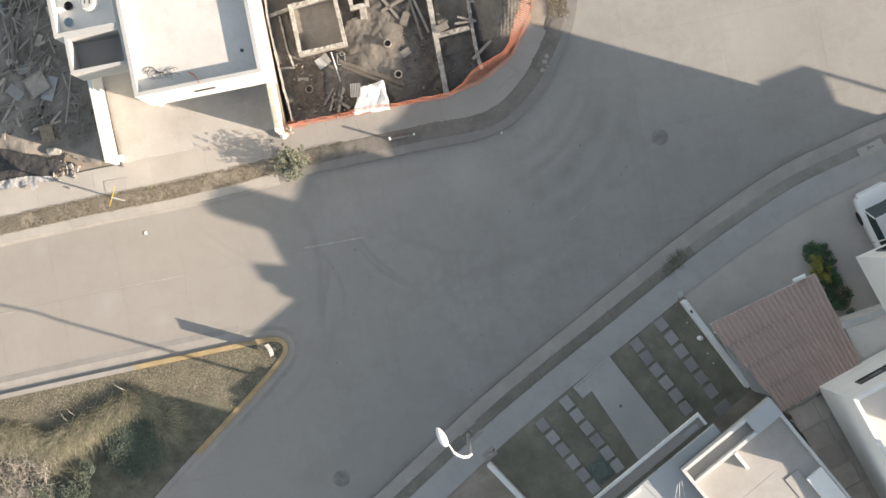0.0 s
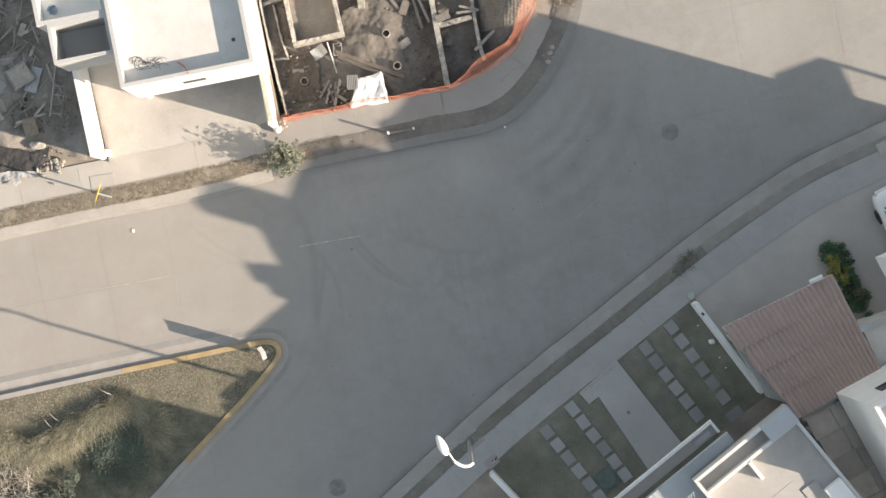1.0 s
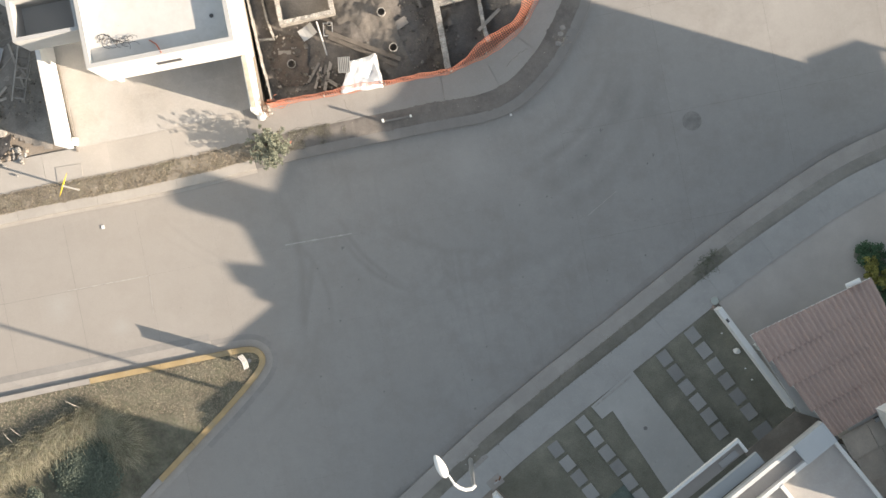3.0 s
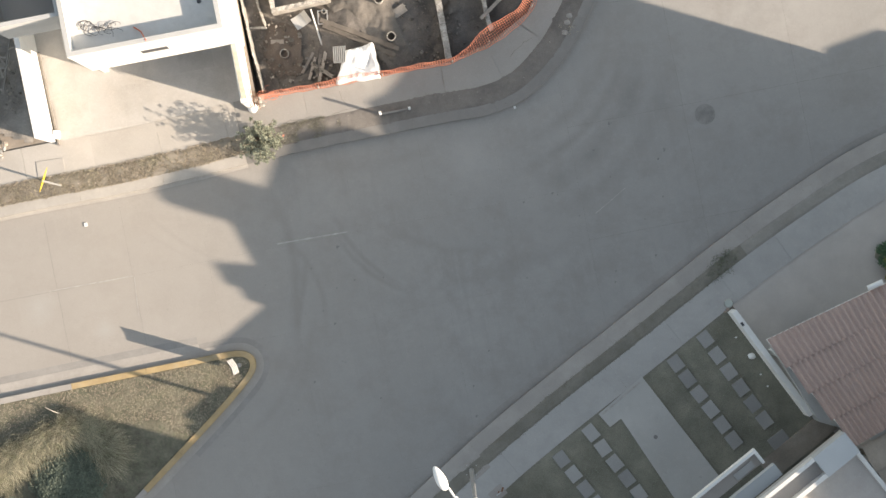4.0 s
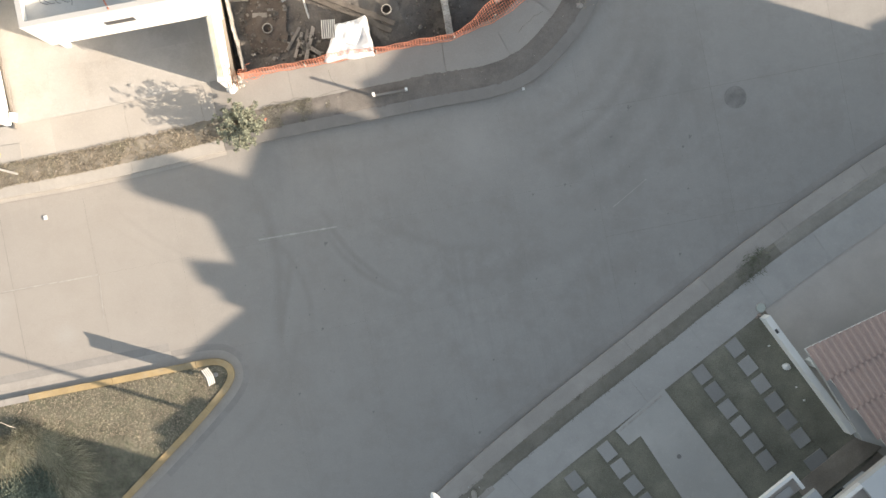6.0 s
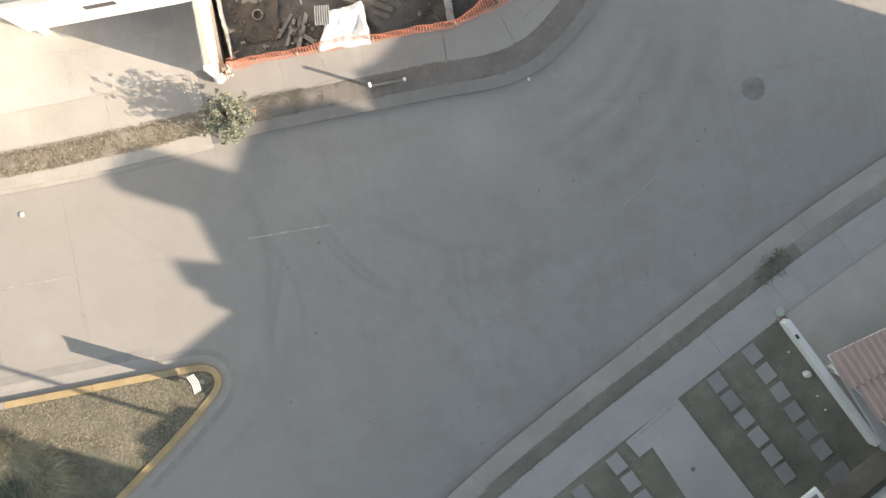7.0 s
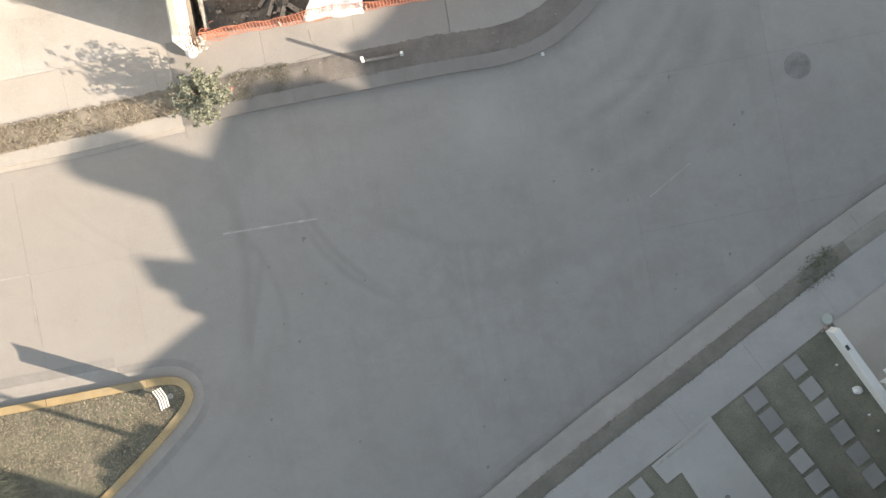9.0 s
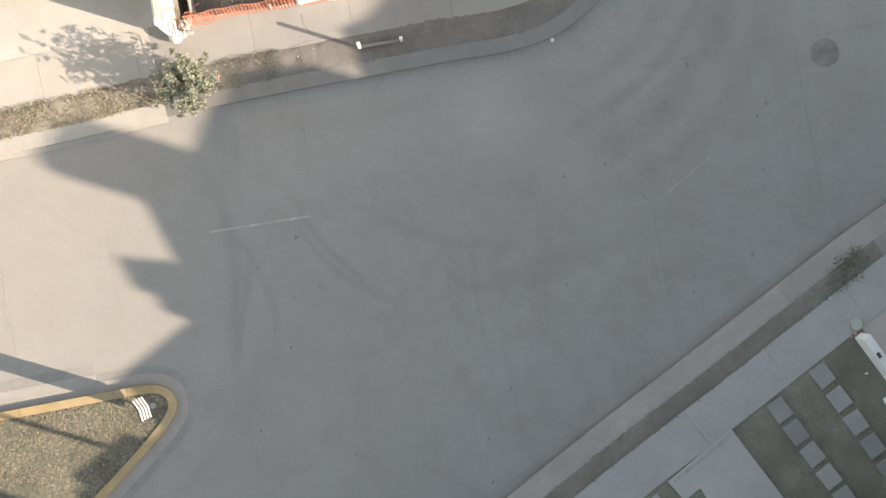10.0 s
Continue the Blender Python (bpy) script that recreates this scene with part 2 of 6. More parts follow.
WOODD = material("grey_waste_board", (0.34, 0.305, 0.265), 0.88, 0.2, 30.0, 3.0, 0.2, random_value=0.4, tint=(0.28, 0.25, 0.22))
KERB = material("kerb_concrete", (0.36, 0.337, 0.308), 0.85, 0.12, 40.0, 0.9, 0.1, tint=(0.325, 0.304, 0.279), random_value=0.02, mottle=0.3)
# kerb tone with the shade of the eastern stretch put into its colour
KERBN = material("shaded_kerb_concrete", (0.222, 0.213, 0.2), 0.85, 0.14, 40.0, 0.9, 0.12, tint=(0.208, 0.199, 0.186), random_value=0.02, mottle=0.35)
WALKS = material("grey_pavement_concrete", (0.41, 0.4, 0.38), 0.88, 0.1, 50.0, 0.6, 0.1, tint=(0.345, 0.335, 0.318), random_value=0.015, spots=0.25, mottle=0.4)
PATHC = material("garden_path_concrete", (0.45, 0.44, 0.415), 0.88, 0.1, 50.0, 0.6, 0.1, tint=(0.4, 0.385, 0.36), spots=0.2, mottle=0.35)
# pavement darkened for the shaded stretch; KERBW and WALK are the sunlit tones
WALKN = material("shaded_pavement_concrete", (0.3, 0.286, 0.266), 0.88, 0.12, 26.0, 0.6, 0.1, tint=(0.272, 0.256, 0.235), random_value=0.03, spots=0.2, mottle=0.35)
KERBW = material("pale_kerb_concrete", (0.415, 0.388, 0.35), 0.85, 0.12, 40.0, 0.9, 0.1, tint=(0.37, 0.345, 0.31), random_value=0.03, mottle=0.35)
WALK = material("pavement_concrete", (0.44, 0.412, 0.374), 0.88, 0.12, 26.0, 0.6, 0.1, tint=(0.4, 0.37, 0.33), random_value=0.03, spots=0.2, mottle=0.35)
YELLOW = material("yellow_kerb_paint", (0.39, 0.292, 0.155), 0.6, 0.18, 30.0, 1.6, 0.1, dirt=(0.38, 0.33, 0.24), dirt_amount=0.6, dirt_scale=2.5)
WHITE = material("white_render", (0.8, 0.795, 0.77), 0.8, 0.05, 60.0, 0.5, 0.06, dirt=(0.55, 0.52, 0.46), dirt_amount=0.25, dirt_scale=0.8)
ROOFW = material("white_roof_coat", (0.6, 0.585, 0.555), 0.8, 0.07, 40.0, 0.4, 0.06, dirt=(0.46, 0.435, 0.4), dirt_amount=0.5, dirt_scale=1.1, mottle=0.25)
GREYW = material("grey_render", (0.46, 0.455, 0.44), 0.85, 0.08, 50.0, 0.5, 0.08, dirt=(0.36, 0.34, 0.31), dirt_amount=0.3)
DRIVE = material("driveway_concrete", (0.465, 0.445, 0.415), 0.85, 0.11, 26.0, 0.5, 0.08, tint=(0.43, 0.4, 0.36), random_value=0.035, dirt=(0.34, 0.31, 0.272), dirt_amount=0.65, dirt_scale=0.8, mottle=0.35)
DRIVEB = material("brown_driveway_concrete", (0.48, 0.445, 0.405), 0.88, 0.1, 45.0, 0.5, 0.08, tint=(0.43, 0.395, 0.36), random_value=0.03)
LAWN = material("lawn_soil", (0.225, 0.215, 0.17), 0.95, 0.3, 25.0, 0.9, 0.5, 30.0, tint=(0.2, 0.195, 0.155))
GRASS = material("green_grass", (0.2, 0.213, 0.152), 0.8, 0.3, 20.0, 0.5, 0.0, island=0.3, tint=(0.235, 0.228, 0.17))
STRIPG = material("brown_strip_grass", (0.185, 0.176, 0.138), 0.85, 0.3, 20.0, 0.8, 0.0, island=0.4, tint=(0.17, 0.175, 0.125))
VERGEG = material("dry_verge_grass", (0.32, 0.272, 0.205), 0.85, 0.3, 14.0, 1.6, 0.0, dirt=(0.17, 0.175, 0.115), dirt_amount=0.7, dirt_scale=1.6, island=0.55, tint=(0.32, 0.285, 0.215))
# green and dry island grass, with shade and sun put into their colours
GREENG = material("shaded_green_grass", (0.155, 0.162, 0.108), 0.85, 0.25, 14.0, 1.6, 0.0, island=0.4, tint=(0.18, 0.172, 0.12))
DRYG = material("sunlit_dry_grass", (0.39, 0.33, 0.252), 0.85, 0.3, 14.0, 1.6, 0.0, dirt=(0.25, 0.255, 0.16), dirt_amount=0.5, dirt_scale=1.6, island=0.55, tint=(0.34, 0.315, 0.225))
TILE = material("red_clay_tile", (0.46, 0.352, 0.31), 0.85, 0.07, 40.0, 1.2, 0.1, random_value=0.02, dirt=(0.41, 0.32, 0.285), dirt_amount=0.3, dirt_scale=1.2)
GREYB = material("blue_grey_render", (0.42, 0.44, 0.45), 0.85, 0.06, 50.0, 0.5, 0.06, dirt=(0.34, 0.34, 0.33), dirt_amount=0.3)
STONE = material("pale_stepping_stone", (0.335, 0.328, 0.312), 0.88, 0.12, 40.0, 1.2, 0.15, random_value=0.2, mottle=0.3)
ROUGHC = material("rough_cement", (0.40, 0.38, 0.345), 0.95, 0.35, 18.0, 5.0, 0.8, 18.0, tint=(0.22, 0.2, 0.175), dirt=(0.15, 0.135, 0.115), dirt_amount=0.6, dirt_scale=2.2)
BRICK = material("broken_brick", (0.38, 0.31, 0.26), 0.9, 0.2, 25.0, 3.0, 0.3, random_value=0.15)
WOOD = material("weathered_board", (0.29, 0.265, 0.236), 0.85, 0.2, 30.0, 3.0, 0.2, random_value=0.4, tint=(0.33, 0.3, 0.26))
ORANGE = material("orange_plastic_mesh", (0.7, 0.275, 0.17), 0.55, 0.12, 20.0, 1.5, 0.0, tint=(0.66, 0.3, 0.2))
TARP = material("white_tarpaulin", (0.74, 0.735, 0.72), 0.5, 0.05, 20.0, 1.5, 0.1, 12.0)
SILVER = material("dull_silver_plastic", (0.36, 0.355, 0.35), 0.55, 0.2, 14.0, 2.0, 0.5, 9.0)
BLACKT = material("black_plastic_sheet", (0.055, 0.053, 0.052), 0.7, 0.3, 12.0, 1.5, 0.5, 9.0)
METAL = material("galvanised_steel", (0.5, 0.5, 0.49), 0.45, 0.1, 40.0, 3.0, 0.05, metal=0.6)
LAMPW = material("pale_lamp_paint", (0.78, 0.775, 0.75), 0.45, 0.05, 30.0, 3.0, 0.0)
CARW = material("white_car_paint", (0.76, 0.77, 0.77), 0.25, 0.02, 10.0, 1.0, 0.0, spec=0.5)
GLASS = material("dark_car_glass", (0.03, 0.045, 0.045), 0.12, 0.1, 5.0, 1.0, 0.0, spec=0.6)
RUBBER = material("tyre_rubber", (0.025, 0.025, 0.025), 0.8, 0.2, 30.0, 3.0, 0.1)
DARKM = material("dark_window_metal", (0.07, 0.07, 0.072), 0.5, 0.15, 30.0, 3.0, 0.0)
IRON = material("cast_iron_cover", (0.22, 0.212, 0.2), 0.7, 0.2, 30.0, 4.0, 0.3, 40.0)
SIGNY = material("yellow_sign_paint", (0.8, 0.58, 0.03), 0.5, 0.06, 20.0, 3.0, 0.0)
BLACKP = material("black_sign_paint", (0.03, 0.03, 0.03), 0.5, 0.1, 20.0, 3.0, 0.0)
OIL = material("old_oil_drip", (0.19, 0.185, 0.176), 0.8, 0.15, 30.0, 4.0, 0.0)
LINE = material("pale_joint_mortar", (0.385, 0.365, 0.338), 0.9, 0.2, 25.0, 4.0, 0.2)
LEAF = material("olive_leaf", (0.2, 0.212, 0.155), 0.8, 0.2, 15.0, 1.0, 0.0, island=0.3, tint=(0.25, 0.255, 0.195), spec=0.15)
LEAFD = material("dark_shrub_leaf", (0.128, 0.15, 0.117), 0.85, 0.2, 15.0, 1.0, 0.0, island=0.2, spec=0.1)
HEDGE = material("hedge_leaf", (0.075, 0.135, 0.07), 0.6, 0.25, 15.0, 1.0, 0.0, island=0.4)
LEAFY = material("yellow_green_leaf", (0.27, 0.26, 0.07), 0.6, 0.25, 15.0, 1.0, 0.0, island=0.35)
BARK = material("grey_brown_bark", (0.17, 0.135, 0.1), 0.9, 0.25, 30.0, 4.0, 0.5, 30.0)
TWIG = material("dry_grey_twig", (0.4, 0.365, 0.315), 0.9, 0.2, 20.0, 2.0, 0.0, island=0.35)
FOUNT = material("fountain_grass_blade", (0.3, 0.275, 0.195), 0.8, 0.25, 15.0, 1.2, 0.0, island=0.7, tint=(0.17, 0.18, 0.105))
LIDG = material("pale_green_plastic", (0.42, 0.45, 0.41), 0.6, 0.08, 20.0, 3.0, 0.0)
HATCHG = material("dark_green_hatch", (0.13, 0.16, 0.14), 0.6, 0.2, 30.0, 3.0, 0.1)
RUST = material("rusty_steel", (0.2, 0.1, 0.055), 0.85, 0.25, 30.0, 4.0, 0.2)
REDH = material("orange_red_hose", (0.55, 0.14, 0.06), 0.5, 0.1, 20.0, 4.0, 0.0)
CANOPYG = material("pale_canopy_sheet", (0.52, 0.53, 0.52), 0.5, 0.1, 20.0, 2.0, 0.0)
BLUEP = material("faded_blue_plastic", (0.42, 0.5, 0.55), 0.5, 0.1, 20.0, 3.0, 0.0)
CARDB = material("brown_cardboard", (0.29, 0.235, 0.18), 0.9, 0.2, 20.0, 4.0, 0.1, random_value=0.2)
ISLSOIL = material("thatchy_soil", (0.16, 0.15, 0.12), 0.95, 0.35, 26.0, 0.9, 0.6, 25.0, tint=(0.145, 0.142, 0.1), mottle=0.4)
DUSTY = material("pale_dusty_strip_soil", (0.29, 0.275, 0.245), 0.95, 0.18, 30.0, 0.8, 0.4, 25.0, tint=(0.235, 0.225, 0.195), mottle=0.4)
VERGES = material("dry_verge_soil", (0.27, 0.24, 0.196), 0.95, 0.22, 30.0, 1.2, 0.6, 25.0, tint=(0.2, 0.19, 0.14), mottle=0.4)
GUTTER = material("dirty_gutter_concrete", (0.288, 0.274, 0.256), 0.9, 0.12, 30.0, 0.7, 0.1, dirt=(0.225, 0.217, 0.203), dirt_amount=0.6, dirt_scale=1.2, mottle=0.35)
BROWNS = material("dug_brown_soil", (0.132, 0.11, 0.094), 0.95, 0.22, 25.0, 1.2, 0.6, 20.0, tint=(0.128, 0.108, 0.092), mottle=0.4)
SANDY = material("pale_heaped_soil", (0.17, 0.155, 0.137), 0.95, 0.22, 25.0, 1.4, 0.6, 20.0, tint=(0.15, 0.137, 0.12), mottle=0.4)
STRIPS = material("dusty_strip_soil", (0.21, 0.198, 0.168), 0.95, 0.2, 30.0, 1.2, 0.4, 25.0, tint=(0.165, 0.155, 0.125))
PASS = material("passage_paving", (0.58, 0.52, 0.45), 0.88, 0.15, 30.0, 0.9, 0.08, random_value=0.16, dirt=(0.38, 0.33, 0.28), dirt_amount=0.6, dirt_scale=1.4)
RTOP = material("rough_yellowish_mortar", (0.55, 0.51, 0.4), 0.95, 0.2, 20.0, 3.0, 0.8, 15.0)
PARAP = material("dusty_white_parapet", (0.62, 0.62, 0.605), 0.85, 0.07, 40.0, 0.8, 0.08, dirt=(0.46, 0.45, 0.43), dirt_amount=0.5, dirt_scale=1.5, mottle=0.25)
YARDW = material("pale_beige_render", (0.66, 0.625, 0.585), 0.85, 0.07, 40.0, 0.7, 0.08, dirt=(0.5, 0.46, 0.42), dirt_amount=0.4, dirt_scale=1.2)
ROOFD = material("dusty_roof_screed", (0.41, 0.395, 0.375), 0.88, 0.1, 40.0, 0.5, 0.08, dirt=(0.34, 0.31, 0.28), dirt_amount=0.6, dirt_scale=0.9, mottle=0.4)
TURFB = material("clumpy_dry_turf", (0.155, 0.144, 0.108), 0.95, 0.36, 12.0, 1.8, 0.8, 20.0, tint=(0.14, 0.145, 0.098), dirt=(0.13, 0.137, 0.09), dirt_amount=0.6, dirt_scale=1.3)
RUBBLE = material("mortar_rubble", (0.23, 0.212, 0.187), 0.95, 0.2, 20.0, 3.0, 0.2, island=0.45)
CLOD = material("earth_clods", (0.16, 0.144, 0.126), 0.95, 0.25, 22.0, 2.0, 0.3, island=0.4)


# ---- the setting: ground, road, kerbs, pavements ----
ground = part("ground", boxes((-220, 220, -220, 220, -3.0, -0.03)), SOIL)
tagged(ground, "dry bare earth reaching to the horizon", "ground", kind="structure")

# concrete road in slabs with filled joints
road = tagged(part("road", boxes((-130, 130, -130, 130, -0.028, -0.004)), JOINT), "pale grey concrete road cast in large slabs", "road", kind="structure")


def slab(name, x0, x1, y0, y1, turn, at):
    w, d = x1 - x0, y1 - y0
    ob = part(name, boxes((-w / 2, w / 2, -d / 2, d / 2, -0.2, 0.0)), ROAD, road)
    ob.matrix_world = pose(at[0], at[1], 0, 0, 0, turn) @ pose((x0 + x1) / 2, (y0 + y1) / 2, 0)
    return ob


ROAD_TURN, NODE = 11.6, (-10.58, -1.04)
GAP = 0.004
cols = [-2.62 * i for i in range(14, 0, -1)] + [0.0, 2.62, 5.2, 7.8, 10.4, 12.95, 15.5]
rows = [-13.5, -8.3, -2.95, 0.0, 3.55, 8.0]
for x0, x1 in zip(cols, cols[1:]):
    for y0, y1 in zip(rows, rows[1:]):
        g = GAP if x1 < 0.1 else 0.0014
        slab("road_slab", x0 + g, x1 - g, y0 + g, y1 - g, ROAD_TURN, NODE)
for i in range(6):
    for j in range(9):
        slab("road_slab", 15.5 + 4.0 * i + GAP, 19.5 + 4.0 * i - GAP, -13.5 + 3.9 * j + GAP, -9.6 + 3.9 * j - GAP, ROAD_TURN, NODE)
for i in range(4):
    slab("road_slab", 3.0 * i + 4.7 + GAP, 3.0 * i + 7.7 - GAP if i < 3 else 15.5 - GAP, 8.0 + GAP, 21.6 - GAP, ROAD_TURN, NODE)
for i in range(14):
    slab("road_slab", -36.68 + 4.0 * i + GAP, -32.68 + 4.0 * i - GAP if i < 13 else 17.92 - GAP, -30 + GAP, -13.5 - GAP, ROAD_TURN, NODE)

# north block: kerb, planting strip, pavement
KERB_N = smooth([(-90, -16.2), (-50, -7.9), (-25.12, -1.13), (-19.10, 0.03), (-16.94, 0.50), (-13.84, 1.18), (-11.23, 1.69), (-8.91, 2.22), (-6.60, 2.83), (-4.28, 3.36), (-1.97, 3.85), (-0.02, 4.25), (1.50, 4.55),
                 (2.78, 5.13), (3.98, 6.38), (4.79, 7.82), (5.27, 9.05), (5.48, 10.25), (5.62, 11.64), (5.8, 20.0), (6.0, 45.0), (6.0, 100.0)], 24)
# south-east block
KERB_S = smooth([(-60, -75), (-30, -42), (-7.04, -14.12), (-4.26, -11.46), (-1.95, -9.32), (0.08, -7.40), (1.59, -6.01), (3.55, -4.36), (5.68, -2.65), (7.53, -1.14), (9.38, 0.35), (11.53, 1.92), (13.85, 3.45),
                 (16.16, 4.57), (17.94, 5.36), (21.18, 6.57), (40, 13.5), (100, 32)], 16)
# traffic island
ISLAND = smooth([(-39.00, -10.41), (-27.42, -7.99), (-19.55, -6.36), (-18.16, -6.05), (-15.39, -5.43), (-12.61, -4.82), (-10.29, -4.33), (-8.21, -3.89), (-7.05, -3.66), (-6.59, -3.75), (-6.45, -4.07), (-6.70, -4.58), (-7.63, -5.69), (-8.67, -6.83), (-10.06, -8.34),
                 (-11.21, -9.63), (-13.53, -12.28), (-18.15, -17.56), (-25.09, -25.44)], 4)


def lengths(line):
    out = [0.0]
    for a, b in zip(line, line[1:]):
        out.append(out[-1] + math.dist(a, b))
    return out


def stretch(line, s0, s1):
    """The part of a line between two lengths along it."""
    s = lengths(line)
    def at(d):
        for i in range(len(s) - 1):
            if s[i] <= d <= s[i + 1]:
                t = (d - s[i]) / max(s[i + 1] - s[i], 1e-9)
                return tuple(a + (b - a) * t for a, b in zip(line[i], line[i + 1]))
        return line[-1]
    return [at(s0)] + [p for p, d in zip(line, s) if s0 + 0.02 < d < s1 - 0.02] + [at(s1)]


def near(line, p):
    """The length along a line at its point nearest to p."""
    s = lengths(line)
    return min(zip(line, s), key=lambda q: math.dist(q[0], p))[1]


def paved(name, line, d0, d1, z, step, mat, parent, s0, s1, gap=0.0025):
    s = s0
    while s < s1 - 0.05:
        e = min(s + step, s1)
        part(name, band(stretch(line, s + gap, e - gap), d0, d1, -0.1, z), mat, parent)
        s = e


def fill(line, d, closing, z, mat, name, parent=None):
    return part(name, prism(offset(line, d) + closing, -0.1, z), mat, parent)


north = tagged(fill(KERB_N, 0.1, [(-90, 100)], 0.1, SOIL, "pavement_north"), "raised block edge with kerb, strip and pavement", "pavement", kind="structure")
south = tagged(fill(KERB_S, -0.1, [(100, -75)], 0.1, SOIL, "pavement_south"), "raised block edge with kerb, grass strip and pavement", "pavement", kind="structure")
a, b = near(KERB_N, (-20.95, -0.32)), near(KERB_N, (5.62, 11.64))
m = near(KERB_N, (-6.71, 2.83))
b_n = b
# sunlit tones west of m, shade-darkened tones east of it
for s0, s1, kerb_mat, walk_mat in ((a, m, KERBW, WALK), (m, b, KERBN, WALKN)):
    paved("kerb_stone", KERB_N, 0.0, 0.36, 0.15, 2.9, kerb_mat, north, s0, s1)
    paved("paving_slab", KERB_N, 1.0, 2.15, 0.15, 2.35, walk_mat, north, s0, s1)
a, b = near(KERB_S, (-5.19, -12.34)), near(KERB_S, (21.18, 6.57))
paved("kerb_stone", KERB_S, -0.54, 0.0, 0.15, 3.0, KERB, south, a, b, 0.002)
paved("paving_slab", KERB_S, -2.02, -0.98, 0.15, 2.4, WALKS, south, a, b, 0.0018)
# gutters cast with the kerbs, a little proud of the slabs
w = near(KERB_N, (-50, -7.9))
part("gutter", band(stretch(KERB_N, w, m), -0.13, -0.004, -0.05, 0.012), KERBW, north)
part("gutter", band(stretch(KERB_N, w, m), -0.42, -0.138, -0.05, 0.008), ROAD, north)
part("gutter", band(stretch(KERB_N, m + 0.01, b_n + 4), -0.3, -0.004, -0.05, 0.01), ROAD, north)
c, d = near(KERB_N, (-6.71, 2.83)), near(KERB_N, (5.62, 11.64))


def bank(name, line, s0, s1, d0, d1, z, amp, mat, parent, step=0.07, spill=0.1, rag=1.0):
    """Heaped soil along a line between two offsets; its edges wander and thin out over the kerb and the paving."""
    rows, across = [], 16
    for k in range(int((s1 - s0) / step) + 1):
        a, b = stretch(line, s0 + k * step, min(s0 + k * step + 0.3, s1 + 0.3))[:2]
        t = Vector((b[0] - a[0], b[1] - a[1])).normalized()
        row = []
        for i in range(across + 1):
            d = d0 - spill + (d1 - d0 + 2 * spill) * i / across
            x, y = a[0] - t.y * d, a[1] + t.x * d
            e = min(d - d0, d1 - d) + rag * 0.06 * noise.noise(Vector((x * 1.3, y * 1.3, 2.0))) + rag * 0.05 * noise.fractal(Vector((x * 7, y * 7, 5.0)), 0.8, 2.1, 3)
            h = z + amp * noise.fractal(Vector((x * 3.0, y * 3.0, 1.0)), 0.8, 2.1, 4) + 0.022 * min(max(e / 0.08, -1.6), 1.0)
            row.append((x, y, h))
        rows.append(row)
    verts = [v for r in rows for v in r]
    n = across + 1
    faces = [(k * n + i, (k + 1) * n + i, (k + 1) * n + i + 1, k * n + i + 1) for k in range(len(rows) - 1) for i in range(across)]
    me = bpy.data.meshes.new(name)
    me.from_pydata(verts, [], faces)
    me.polygons.foreach_set("use_smooth", [True] * len(faces))
    me.materials.append(mat)
    ob = new(name, me)
    ob.parent = parent
    return ob


e = near(KERB_N, (-20.95, -0.32))
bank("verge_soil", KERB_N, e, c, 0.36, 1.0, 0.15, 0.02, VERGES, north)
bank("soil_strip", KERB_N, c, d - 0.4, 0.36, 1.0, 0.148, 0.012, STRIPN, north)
c = near(KERB_S, (9.84, 0.65))
bank("grass_strip", KERB_S, a, c, -0.98, -0.54, 0.147, 0.012, STRIPS, south, spill=0.06, rag=0.35)
bank("soil_strip", KERB_S, c - 0.35, b - 0.4, -0.98, -0.54, 0.141, 0.008, DUSTY, south, spill=0.06, rag=0.5)
part("gutter", band(KERB_S, 0.004, 0.24, -0.05, 0.006), GUTTER, south)

island = tagged(part("traffic_island", prism(offset(ISLAND, -0.1) + [(-60, -60)], -0.1, 0.09), ISLSOIL), "triangular planted traffic island with kerb", "traffic island", kind="structure")
a, b, c, d = (near(ISLAND, q) for q in ((-21.64, -6.80), (-12.61, -4.82), (-10.06, -8.34), (-13.53, -12.28)))
for s0, s1, mat in ((a, b, KERB), (b, c, YELLOW), (c, d, KERB)):
    paved("kerb_stone", ISLAND, -0.1, 0.1, 0.15, 2.6, mat, island, s0, s1, 0.005)
part("gutter", band(ISLAND, 0.104, 0.36, -0.05, 0.01), KERB, island)
w = near(ISLAND, (-27.42, -7.99))
e = near(ISLAND, (-8.2, -3.89))
part("gutter_apron", band(stretch(ISLAND, w, e), 0.362, 0.56, -0.05, 0.009), KERB, island)
part("gutter_dirt", band(stretch(ISLAND, w, e - 0.02), 0.563, 0.8, -0.05, 0.005), GUTTER, island)
part("gutter_dirt", band(stretch(ISLAND, near(ISLAND, (-9.5, -4.2)), near(ISLAND, (-8.67, -6.83))), 0.362, 0.55, -0.05, 0.003), GUTTER, island)


# ---- white house under construction, north side ----
def ring(bm, x0, x1, y0, y1, t, z0, z1):
    """A parapet round a rectangle, mitred as four walls butted end to end."""
    box(bm, x0, x1, y0, y0 + t, z0, z1)
    box(bm, x0, x1, y1 - t, y1, z0, z1)
    box(bm, x0, x0 + t, y0 + t, y1 - t, z0, z1)
    box(bm, x1 - t, x1, y0 + t, y1 - t, z0, z1)
    return bm


